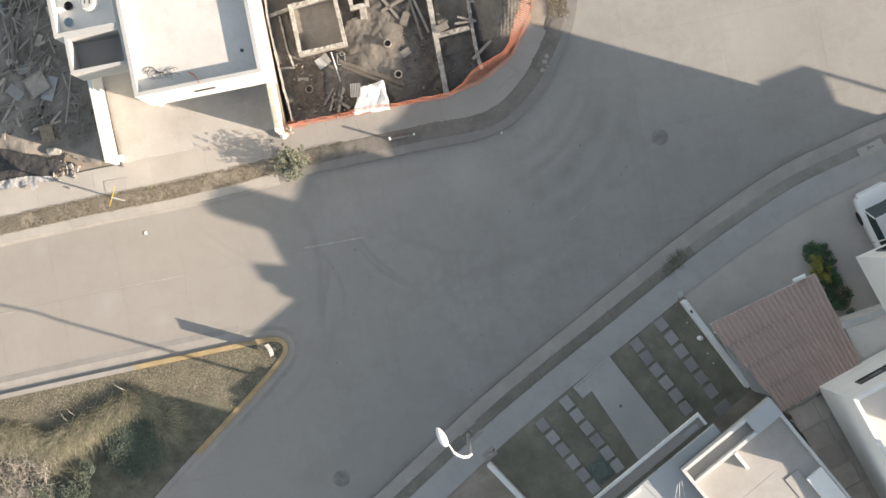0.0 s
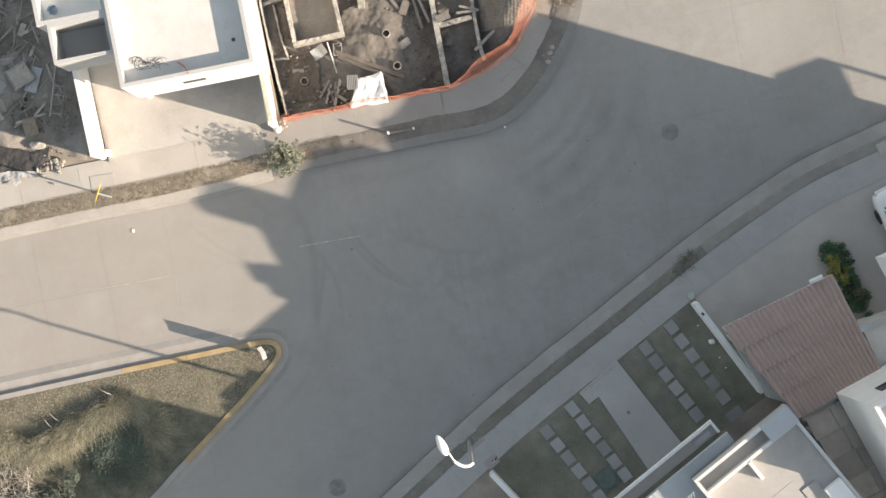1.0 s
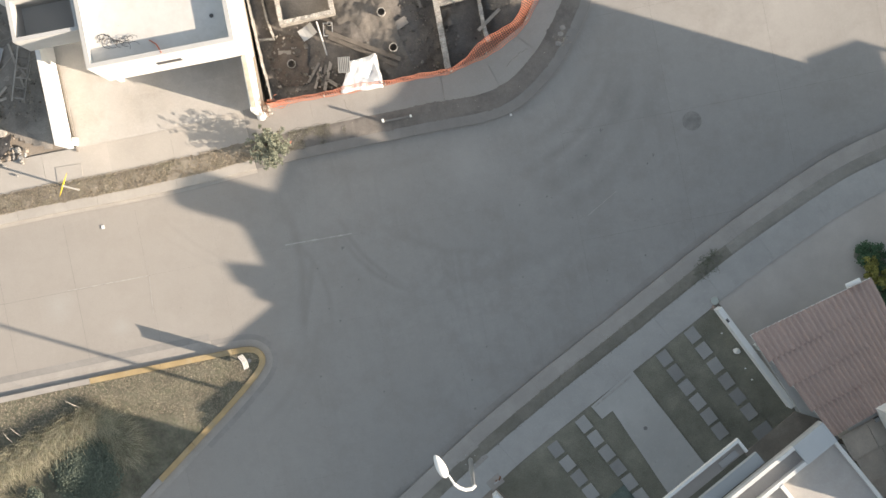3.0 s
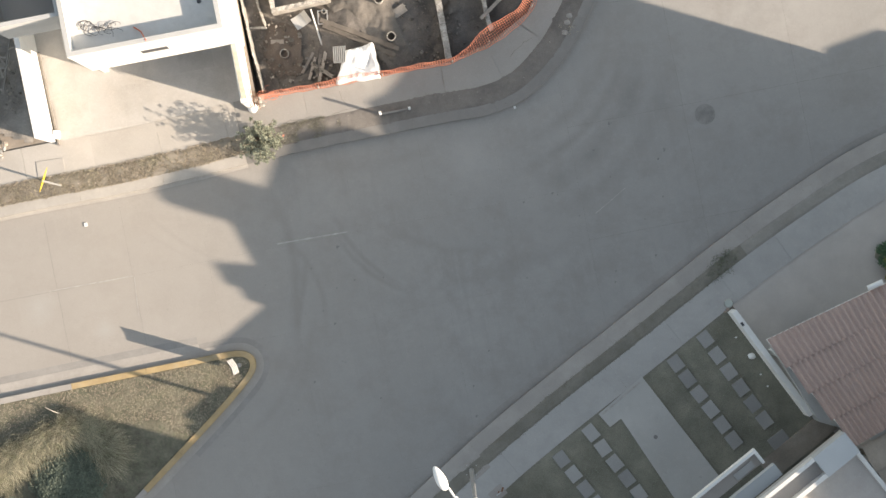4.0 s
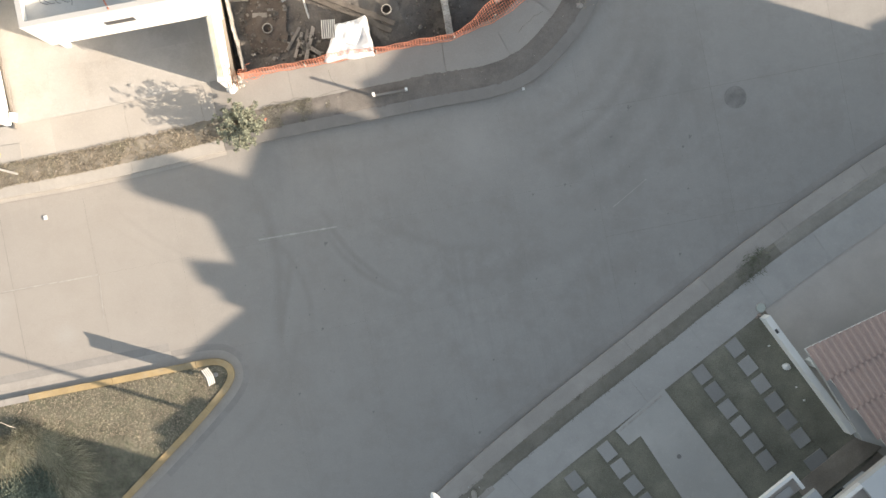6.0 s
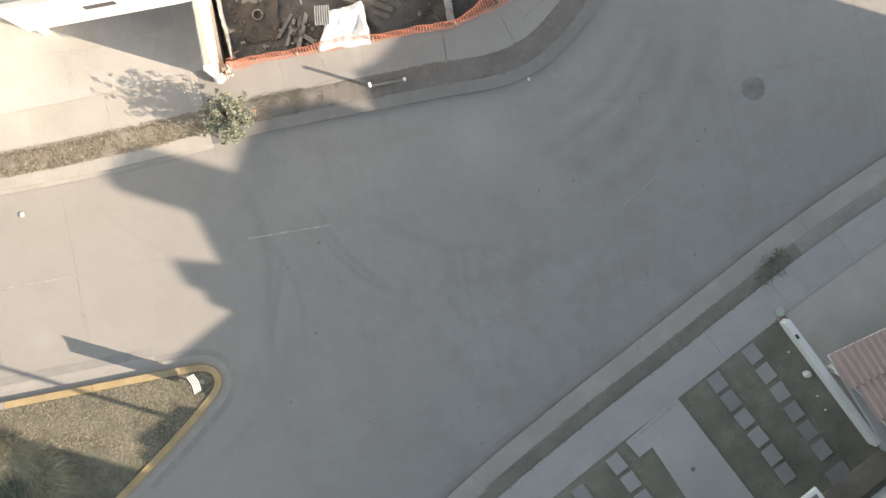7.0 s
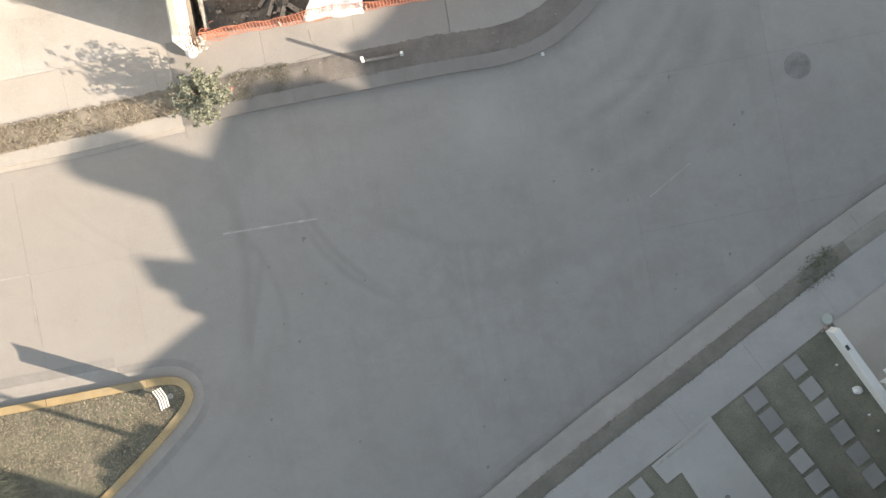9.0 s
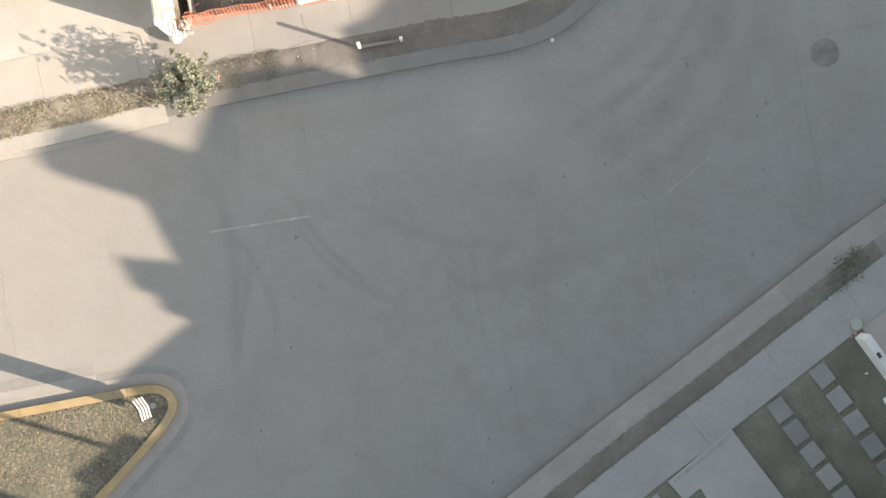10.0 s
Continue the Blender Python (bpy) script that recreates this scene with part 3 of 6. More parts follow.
house = thing("white_house", "white rendered two-storey house still under construction", "house", (*(-6.79, 6.66), 0), 11.3)
bm = boxes((-4.85, -2.86, 0, 0.16, 2.2, 5.6), (-2.02, 0, 0, 0.16, 2.2, 5.6), (-2.86, -2.02, 0, 0.16, 2.2, 3.95), (-2.86, -2.02, 0, 0.16, 4.5, 5.6),
           (-0.16, 0, 0.16, 14, 0, 5.6), (-4.85, -4.69, 0.16, 14, 0, 5.6), (-4.69, -0.16, 13.84, 14, 0, 5.6), (-4.69, -0.16, 4.0, 4.16, 0, 5.6))
part("wall", bm, WHITE, house)
part("window_recess", boxes((-2.86, -2.02, -0.012, 0.1, 3.952, 4.498)), DARKM, house)
part("coping", ring(bmesh.new(), -4.85, 0, 0, 14, 0.15, 6.122, 6.135), GREYW, house, "bare grey parapet coping")
part("floor_slab", boxes((-4.688, -0.162, 0.162, 4.0, 2.2, 2.45)), GREYW, house)
part("roof", boxes((-4.85, 0, 0, 14, 5.604, 5.66)), ROOFW, house, "bright white coated flat roof slab")
part("parapet", ring(bmesh.new(), -4.85, 0, 0, 14, 0.15, 5.664, 6.12), WHITE, house)
# stair well and tank roof beside it
part("light_well", ring(bmesh.new(), -7.05, -4.854, 1.31, 2.76, 0.13, 3.6, 6.0), GREYW, house, "open grey light well")
part("side_coping", ring(bmesh.new(), -7.4, -4.856, 2.764, 14, 0.15, 6.003, 6.015), GREYW, house)
part("well_floor", boxes((-6.92, -4.99, 1.44, 2.63, 4.3, 4.42)), GREYB, house)
part("side_wing", boxes((-7.4, -4.856, 2.764, 14, 0, 5.2)), WHITE, house)
part("side_parapet", ring(bmesh.new(), -7.4, -4.856, 2.764, 14, 0.15, 5.204, 6.0), WHITE, house)

# boundary walls of its drive
for name, p, q, t, h, lab in (("boundary_wall", (-6.48, 4.73), (-6.97, 7.27), 0.2, 2.3, "rough rendered boundary wall with unfinished top"),
                              ("boundary_wall", (-13.20, 3.49), (-14.01, 7.22), 0.16, 2.6, "white painted boundary wall beside a concrete drive")):
    ob = part(name, wall_line(bmesh.new(), p, q, t, 0.0, h), WHITE)
    tagged(ob, lab, "wall", kind="structure")
    if h < 2.5:
        part("rough_coping", wall_line(bmesh.new(), (p[0] - 0.03, p[1] + 0.12), (q[0] - 0.03, q[1]), 0.14, h + 0.004, h + 0.07), RTOP, ob)

drive = tagged(part("driveway", prism([(-12.99, 3.19), (-6.44, 4.54), (-7.53, 9.08), (-14.48, 7.91)], 0.0, 0.141), DRIVE), "sunlit pale concrete driveway", "driveway", kind="structure")

# ---- houses on the south-east side ----
def turned(ob_at, turn):
    return pose(ob_at[0], ob_at[1], 0, 0, 0, turn)


def window(parent, x0, x1, z0, z1, y=0.0, name="window"):
    """A dark framed window set in a wall whose face lies at local y, facing +y."""
    fr = boxes((x0, x1, y + 0.003, y + 0.05, z0, z0 + 0.06), (x0, x1, y + 0.003, y + 0.05, z1 - 0.06, z1), (x0, x0 + 0.06, y + 0.003, y + 0.05, z0 + 0.06, z1 - 0.06),
               (x1 - 0.06, x1, y + 0.003, y + 0.05, z0 + 0.06, z1 - 0.06), ((x0 + x1) / 2 - 0.03, (x0 + x1) / 2 + 0.03, y + 0.003, y + 0.045, z0 + 0.06, z1 - 0.06))
    w = part(name, fr, DARKM, parent, "dark metal window frame")
    part("pane", boxes((x0 + 0.06, (x0 + x1) / 2 - 0.03, y + 0.003, y + 0.02, z0 + 0.06, z1 - 0.06)), GLASS, w)
    part("pane", boxes(((x0 + x1) / 2 + 0.03, x1 - 0.06, y + 0.003, y + 0.02, z0 + 0.06, z1 - 0.06)), GLASS, w)
    return w


# grey house: local x runs along its front to the north-east, local -y to the back
E1 = (8.82, -8.13)
e1 = thing("grey_house", "pale grey flat-roofed two-storey house with garden", "house", (*E1, 0), 39.5)
part("wall", boxes((0.3, 4.0, -9, -1.5, 0, 6.3)), GREYB, e1)
part("roof", boxes((0.0, 4.22, -9, 0, 6.304, 6.6)), ROOFD, e1, "dusty white flat roof")
part("parapet", boxes((0, 3.0, -0.12, 0, 6.604, 6.98), (0, 0.13, -9, -0.13, 6.604, 6.98), (4.1, 4.22, -9, -0.75, 6.604, 6.8)), PARAP, e1, "white parapet wall")
part("inner_parapet", boxes((0.13, 3.0, -0.73, -0.6, 6.604, 6.98)), PARAP, e1)
part("parapet_deck", boxes((3.004, 4.22, -0.74, 0.0, 6.604, 7.0)), GREYB, e1)
for k in range(3):
    part("roof_screed_panel", boxes((0.14, 2.7, -2.27 - 1.55 * k, -0.735 - 1.55 * k, 6.601, 6.61)), ROOFD, e1)
part("roof_stub_wall", boxes((1.88, 2.0, -1.5, -0.735, 6.604, 7.0)), WHITE, e1)
part("skylight", boxes((3.36, 4.08, -5.2, -3.2, 6.604, 6.9), bevel=0.03), WHITE, e1, "white skylight box")
part("roof_step", boxes((2.75, 3.35, -5.2, -2.75, 6.604, 6.65)), ROOFD, e1)
# lower roof on the front and west, and the canopy before it
# its west end is out of view, stepped to shape the island shadow
part("lower_roof", boxes((0.0, 2.05, 0.004, 0.41, 5.8, 6.15), (-3.7, -0.004, -8, 0.41, 5.8, 6.15), (-4.5, -3.704, -8, -0.05, 5.8, 6.15)), GREYB, e1, "blue-grey lower flat roof")
part("lower_wall", boxes((-4.3, -0.2, -8, -1.2, 0, 5.8)), GREYB, e1)
part("lower_parapet", boxes((-3.25, -1.6, 0.26, 0.41, 6.154, 6.34)), PARAP, e1)
part("canopy", boxes((-4.6, 1.91, 0.92, 1.02, 5.25, 5.55), (1.81, 1.91, 0.5, 0.92, 5.25, 5.55), (-4.6, 1.81, 0.5, 0.92, 5.25, 5.32)), WHITE, e1, "white edged canopy over the windows")
part("canopy_lining", boxes((-4.6, 1.805, 0.5, 0.915, 5.324, 5.34)), DRIVEB, e1)
part("canopy_vent", boxes((0.9, 1.6, 0.55, 0.78, 5.344, 5.4)), GREYW, e1)
part("flower_bed", boxes((2.1, 4.9, -1.3, -0.55, 0.0, 0.19)), SOIL, e1, "bare brown flower bed")
window(e1, 1.0, 3.2, 0.3, 2.6, -1.5)
wire = bmesh.new()
for k in range(3):
    tube(wire, [(-0.25 - 0.1 * k, -0.3, 6.9), (-0.5 - 0.25 * k, -0.9, 6.4), (-0.9 - 0.35 * k, -1.8, 6.03)], 0.008, 4)
part("cable", wire, WHITE, e1, "thin white cables")

# roofed passage between the houses: panels on cross beams
passage = thing("passage_roof", "beige panelled roof over a passage between houses", "passage roof")
U = Vector((0.545, -0.839))
for i in range(7):
    p = Vector((13.31, -5.97)) + U * (0.93 * i)
    for x0, x1 in ((0.0, 0.98), (1.0, 1.55)):
        ob = part("panel", boxes((x0, x1, -0.435, 0.435, 0, 0.05)), PASS, passage)
        ob.matrix_world = pose(p.x, p.y, 2.9, 0, 0, 28)
    ob = part("cross_beam", boxes((0.0, 1.55, -0.03, 0.03, -0.2, 0.08)), PASS, passage)
    ob.matrix_world = pose(p.x + 0.25, p.y - 0.39, 2.9, 0, 0, 28)
    ob = part("beam_end", boxes((1.3, 1.6, -0.07, 0.07, 0.1, 0.3)), GREYW, passage)
    ob.matrix_world = pose(p.x + 0.25, p.y - 0.39, 2.9, 0, 0, 28)
for q in ((14.25, -6.99), (15.88, -9.65)):
    part("post", boxes((-0.08, 0.08, -0.08, 0.08, 0, 2.7), m=pose(q[0], q[1], 0, 0, 0, 28)), GREYW, passage)

# tall white house with the vented upper storey
E2 = (14.62, -5.30)
e2 = thing("white_house", "white two-storey house with a boxed-out upper storey", "house", (*E2, 0), 29)
part("wall", boxes((0.6, 8, -9, -0.6, 0, 3.3)), WHITE, e2)
part("upper_storey", boxes((0, 8, -4.24, 0, 3.304, 8.4)), WHITE, e2)
part("rear_storey", boxes((0, 8, -9, -4.244, 3.304, 7.7)), WHITE, e2)
part("roof", boxes((0, 8, -4.24, 0, 8.404, 8.45)), ROOFW, e2)
part("rear_roof", boxes((0, 8, -9, -4.244, 7.704, 7.75)), ROOFW, e2)
part("parapet", ring(bmesh.new(), 0, 8, -4.24, 0, 0.15, 8.454, 9.13), WHITE, e2)
part("rear_parapet", boxes((0, 0.15, -9, -4.244, 7.754, 8.3)), WHITE, e2)
window(e2, 0.8, 3.0, 6.5, 7.4)
# unseen capped roof block, added for its shadow; unseen tower and tank behind likewise
vent = thing("roof_vent", "unseen white block with an overhanging flat cap, added for its shadow", "roof vent", (0, 0, 8.46))
part("body", prism([(17.28, -7.6), (17.52, -8.05), (18.09, -8.17), (18.01, -7.64)], 0.0, 1.44), WHITE, vent)
part("cap", prism([(16.56, -7.32), (17.0, -8.08), (18.04, -8.27), (17.9, -7.39)], 1.444, 1.74), WHITE, vent)
# low block added to close a lit wedge in the road shadow
part("pipe_housing", prism([(16.07, -7.87), (16.23, -8.19), (17.16, -8.49), (17.11, -7.82)], 0.0, 1.14), WHITE, vent)
# tower and tank stand out of view, sized to cast the rounded road shadow
tower = thing("tall_stair_tower", "unseen tall white tower behind the houses, added for its shadow", "stair tower")
part("wall", prism([(19.88, -3.00), (21.70, -2.83), (22.36, -6.40), (18.70, -6.87)], 0.0, 10.6), WHITE, tower)
tank = thing("water_tank", "unseen dark round tank, added for its shadow", "water tank", (*(21.52, -6.42), 10.6))
part("body", lathe(bmesh.new(), [(0.72, 0.0), (0.74, 0.05), (0.74, 2.14), (0.71, 2.22), (0.3, 2.25)]), BLACKT, tank)
part("lid", lathe(bmesh.new(), [(0.24, 2.25), (0.24, 2.38), (0.2, 2.42)]), BLACKT, tank)

# house by the parked car
e3 = thing("corner_house", "white two-storey house beside a parked car", "house")
part("wall", prism([(20.96, 0.55), (22.55, 3.60), (24.66, 0.55), (21.20, -4.09)], 0, 3.19), WHITE, e3)
part("upper_storey", prism([(16.12, -0.25), (17.60, 0.40), (18.64, 2.28), (22.55, 4.07), (24.66, 0.55), (19.34, -4.55), (17.95, -3.63)], 3.2, 8.0), WHITE, e3)
# block added above the roof, out of view, to extend the house shadow
part("roof_room", prism([(18.69, -1.17), (21.03, 1.61), (23.04, 2.59), (23.51, 0.32), (20.27, -2.70)], 8.004, 9.0), WHITE, e3)
w3 = thing("house_window", "dark framed window in a white wall", "window", (*(16.12, -0.25), 0), 24)
window(w3, 0.55, 2.0, 4.4, 6.4, 0.0, "frame")
# unseen house; slab and beam are shaped for the north-east road shadow
e4 = thing("far_house", "unseen white house, its thin slab and beam shaped for their shadow", "house")
part("roof_slab", prism([(29.64, 2.25), (31.49, 2.94), (32.05, 2.57), (32.56, 1.49), (32.95, 0.44), (30.64, 0.44)], 6.85, 7.0), WHITE, e4)
part("roof_beam", prism([(31.61, 2.90), (32.12, 2.60), (38.79, 0.64), (38.79, 0.82)], 6.855, 6.995), WHITE, e4)
part("body", prism([(30.41, 1.02), (30.52, 2.04), (35.78, 0.47), (35.09, -4.07), (28.14, -2.69)], 0, 6.0), WHITE, e4)
for q in ((31.03, 1.02), (32.30, 1.14), (35.31, 1.03)):
    part("post", prism([(q[0] - 0.05, q[1] - 0.05), (q[0] + 0.05, q[1] - 0.05), (q[0] + 0.05, q[1] + 0.05), (q[0] - 0.05, q[1] + 0.05)], 6.0, 6.85), METAL, e4)
# next house to the south, unseen; its outline is set for the island shadow
e0 = thing("south_house", "unseen pale house behind a garden wall, shaped for its shadow", "house")
part("wall", prism([(7.91, -11.23), (7.13, -13.34), (6.21, -16.58), (10.79, -17.53), (13.10, -13.13), (10.79, -12.09)], 0, 9.0), WHITE, e0)

# grey wall and glass canopy behind the carport
side = thing("service_yard", "pale beige yard building with a glass canopy", "yard wall")
part("wall", prism([(15.63, -2.89), (17.8, -2.18), (18.02, -3.79), (16.43, -4.57)], 0, 3.2), YARDW, side)
part("glass_canopy", prism([(15.54, -2.81), (17.77, -2.08), (17.84, -2.28), (15.61, -3.06)], 3.204, 3.26), CANOPYG, side, "pale bluish glass canopy")

# ---- carport with clay tile roof ----
carport = thing("carport", "carport with ribbed red clay tile roof", "carport")
A, B, D, E = Vector((*(10.54, -2.91), 2.7)), Vector((*(14.65, -0.91), 2.7)), Vector((*(16.31, -4.50), 3.5)), Vector((*(13.28, -6.22), 3.5))
bm = bmesh.new()
vs = [bm.verts.new(p + Vector((0, 0, z))) for z in (-0.24, -0.13) for p in (A, B, D, E)]
for f in ((3, 2, 1, 0), (4, 5, 6, 7), (0, 1, 5, 4), (1, 2, 6, 5), (2, 3, 7, 6), (3, 0, 4, 7)):
    bm.faces.new([vs[i] for i in f])
bmesh.ops.recalc_face_normals(bm, faces=bm.faces[:])
part("roof_slab", bm, WHITE, carport, "white edged roof slab")
N_RIB, N_ROW = 22, 4
Z = Vector((0, 0, 1))


def tile_mesh():
    """One barrel tile, a unit long and a unit wide, laid from a lower to an upper end."""
    bm = bmesh.new()
    ring0 = []
    for j, (s, lift) in enumerate(((-0.004, 0.0005), (1.0, 0.0))):
        row = []
        for k in range(9):
            a = k / 8
            h = 0.055 * math.sin(math.pi * min(a / 0.66, 1.0)) if a < 0.66 else -0.025 * math.sin(math.pi * (a - 0.66) / 0.34)
            row.append(bm.verts.new((a, s, h + lift)))
        ring0.append(row)
    for k in range(8):
        bm.faces.new((ring0[0][k], ring0[0][k + 1], ring0[1][k + 1], ring0[1][k]))
    low = [bm.verts.new((v.co.x, v.co.y, v.co.z - 0.002)) for v in ring0[0]]
    for k in range(8):
        bm.faces.new((low[k], low[k + 1], ring0[0][k + 1], ring0[0][k]))
    me = bpy.data.meshes.new("roof_tile")
    bm.to_mesh(me)
    bm.free()
    me.materials.append(TILE)
    return me


TILE_ME = tile_mesh()
for i in range(N_RIB):
    for j in range(N_ROW):
        a, b, s0, s1 = i / N_RIB, (i + 1) / N_RIB, j / N_ROW, (j + 1) / N_ROW
        p = A.lerp(B, a).lerp(E.lerp(D, a), s0)
        q = A.lerp(B, b).lerp(E.lerp(D, b), s0)
        r = A.lerp(B, a).lerp(E.lerp(D, a), s1)
        ob = new("roof_tile", TILE_ME)
        ob.parent = carport
        up = (q - p).cross(r - p).normalized()
        ob.matrix_world = Matrix(((*[(q - p)[k] for k in range(3)], 0), (*[(r - p)[k] for k in range(3)], 0), (*up, 0), (*(p - 0.05 * up), 1))).transposed()
for p in ((11.19, -3.40), (14.52, -1.45)):
    part("post", boxes((-0.1, 0.1, -0.1, 0.1, 0, 2.55), m=pose(p[0], p[1], 0, 0, 0, 30)), WHITE, carport)
part("back_wall", wall_line(bmesh.new(), (13.84, -6.09), (16.57, -4.55), 0.12, 0, 3.2), GREYW, carport)
bm = bmesh.new()
tube(bm, [Vector((*(13.76, -1.19), 2.82)), Vector((*(14.24, -0.99), 2.86))], [0.08, 0.1], 12)
part("drain_spout", bm, WHITE, carport, "short white drain spout")

part("side_beam", prism([(10.66, -3.01), (11.06, -3.12), (12.76, -5.56), (12.23, -5.47)], 2.2, 2.5), GREYW, carport, "grey concrete side beam")

# garden and drive walls
for p, q, h in (((12.45, -5.44), (9.82, -1.99), 1.05), ((3.72, -10.47), (1.94, -8.62), 1.05)):
    wl_ = thing("garden_wall", "low white rendered garden wall", "wall")
    bm = wall_line(bmesh.new(), p, q, 0.2, 0.0, h)
    bmesh.ops.bevel(bm, geom=[e for e in bm.edges if all(v.co.z > h - 0.01 for v in e.verts)], offset=0.015, segments=2, affect="EDGES")
    part("wall", bm, WHITE, wl_)
    wl_["kind"] = "structure"
ob = part("wall_return", prism([(12.45, -5.39), (12.63, -5.72), (13.60, -5.99), (13.60, -5.76)], 0, 1.05), GREYW)
tagged(ob, "dark shaded wall return beside the carport", "wall", kind="structure")

# brown concrete drive in front of the carport and the corner house
drive_e = tagged(part("driveway", prism([(9.71, -1.71), (11.47, -0.04), (13.78, 1.65), (16.09, 2.81), (18.87, 3.85), (23.50, 4.72), (23.51, -3.62), (17.26, -5.02), (14.14, -6.76), (12.75, -5.72)], 0.0, 0.125), DRIVEB), "shaded brown concrete driveway", "driveway", kind="structure")


# ---- the open lots on the north side ----
def inside(p, poly):
    x, y, ok = p[0], p[1], False
    for (x0, y0), (x1, y1) in zip(poly, poly[1:] + poly[:1]):
        if (y0 > y) != (y1 > y) and x < (x1 - x0) * (y - y0) / (y1 - y0) + x0:
            ok = not ok
    return ok


def rough_ground(name, poly, z, amp, step, mat, mounds=(), scale=0.6, parent=None):
    """Uneven earth on a fine grid, kept inside a plan outline."""
    xs, ys = [p[0] for p in poly], [p[1] for p in poly]
    x0, y0 = min(xs), min(ys)
    nx, ny = int((max(xs) - x0) / step) + 2, int((max(ys) - y0) / step) + 2
    verts, faces = [], []
    for j in range(ny):
        for i in range(nx):
            x, y = x0 + i * step, y0 + j * step
            h = amp * noise.fractal(Vector((x * scale, y * scale, 3.1)), 0.9, 2.1, 5)
            h += 0.12 * amp * noise.noise(Vector((x * 6.0, y * 6.0, 1.7)))
            for mx, my, r, mh in mounds:
                h += mh * math.exp(-((x - mx) ** 2 + (y - my) ** 2) / (r * r))
            verts.append((x, y, z + h))
    for j in range(ny - 1):
        for i in range(nx - 1):
            if inside((x0 + (i + 0.5) * step, y0 + (j + 0.5) * step), poly):
                a = j * nx + i
                faces.append((a, a + 1, a + nx + 1, a + nx))
    me = bpy.data.meshes.new(name)
    me.from_pydata(verts, [], faces)
    me.polygons.foreach_set("use_smooth", [True] * len(faces))
    me.materials.append(mat)
    ob = new(name, me)
    if parent:
        ob.parent = parent
    return ob


before = {o.name for o in bpy.context.scene.objects}
LOT = [(-6.44, 5.10), (-4.28, 5.45), (-1.97, 5.89), (0.11, 6.31), (1.50, 6.98), (2.77, 8.00), (3.58, 9.79), (3.69, 13.03), (-8.00, 13.01)]
lot = rough_ground("building_plot", LOT, 0.16, 0.13, 0.06, LOTSOIL, [(*(-3.36, 7.65), 0.9, 0.28), (*(-2.20, 8.85), 0.7, 0.25), (*(-1.97, 6.77), 0.8, 0.2), (*(2.50, 8.81), 1.0, 0.75), (*(2.89, 9.90), 1.1, 0.75), (*(2.19, 10.71), 1.3, 0.8), (*(0.34, 9.78), 0.6, 0.2)], 0.9)
tagged(lot, "dark trodden earth of a building plot", "ground", kind="structure")



def plot_at(*uv):
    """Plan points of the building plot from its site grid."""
    return [((u - 784) / 43.19, (441 - v) / 43.19) for u, v in uv]


dug = rough_ground("dug_patch", plot_at((524, 116), (572, 106), (574, 188), (540, 192), (527, 184), (514, 150)), 0.205, 0.1, 0.05, BROWNS, (), 1.6)
tagged(dug, "reddish brown freshly dug patch of earth", "ground", kind="structure")
spoil = rough_ground("spoil_heap", plot_at((612, 40), (650, 20), (690, 48), (706, 90), (720, 130), (738, 165), (700, 175), (672, 150), (640, 132), (622, 100), (606, 84)), 0.3, 0.12, 0.05, SANDY, [(*plot_at((665, 90))[0], 0.9, 0.16), (*plot_at((690, 140))[0], 0.6, 0.12)], 1.5)
tagged(spoil, "low spoil heap of paler earth", "ground", kind="structure")
for q in (((768, -15), (790, -15), (791, 45), (770, 42)), ((776, 66), (802, 62), (808, 92), (782, 100))):
    tagged(rough_ground("earth_heap", plot_at(*q), 0.3, 0.22, 0.05, SANDY, (), 2.2), "crumbled brown earth inside foundation walls", "ground", kind="structure")


def tilled(poly, z, mounds):
    """Soft heaped soil with a criss-cross of small pits."""
    ob = rough_ground("tilled_soil", poly, z, 0.13, 0.04, SANDY, mounds, 0.9)
    for v in ob.data.vertices:
        x, y = v.co.x * 0.8 + v.co.y * 0.6, -v.co.x * 0.6 + v.co.y * 0.8
        v.co.z += 0.035 * math.sin(x * 38) * math.sin(y * 30) + 0.02 * noise.noise(Vector((x * 8, y * 8, 0)))
    return tagged(ob, "pale soil heap pitted by tools", "ground", kind="structure")


tilled(plot_at((838, -25), (934, -25), (936, 12), (922, 42), (898, 62), (868, 72), (846, 76)), 0.24, [(*(2.50, 8.81), 1.0, 0.75), (*(2.89, 9.90), 1.1, 0.75), (*(2.19, 10.71), 1.3, 0.8)])

found = thing("foundation", "rough cement foundation walls of an unbuilt house", "foundation")


def ragged(a, b, t, z0, h):
    """A straight wall with a crumbled, uneven top; its body lies to the left of the way from a to b."""
    bm = bmesh.new()
    d = Vector((b[0] - a[0], b[1] - a[1]))
    n = max(int(d.length / 0.13), 2)
    side = Vector((-d.y, d.x)).normalized() * t
    rings = []
    for k in range(n + 1):
        p = Vector(a) + d * (k / n)
        j = [0.02 * noise.noise(Vector((p.x * 7, p.y * 7, s))) for s in (0.3, 4.1, 8.7, 2.9)]
        lo, hi = (p.x + j[0], p.y + j[1]), (p.x + side.x + j[2], p.y + side.y + j[3])
        rings.append([bm.verts.new(v) for v in ((*lo, z0), (*lo, h + 2.2 * j[2]), (*hi, h + 2.2 * j[0]), (*hi, z0))])
    for r, s in zip(rings, rings[1:]):
        for i in range(4):
            bm.faces.new((r[i], r[(i + 1) % 4], s[(i + 1) % 4], s[i]))
    bm.faces.new(rings[0][::-1])
    bm.faces.new(rings[-1])
    bmesh.ops.recalc_face_normals(bm, faces=bm.faces[:])
    return bm


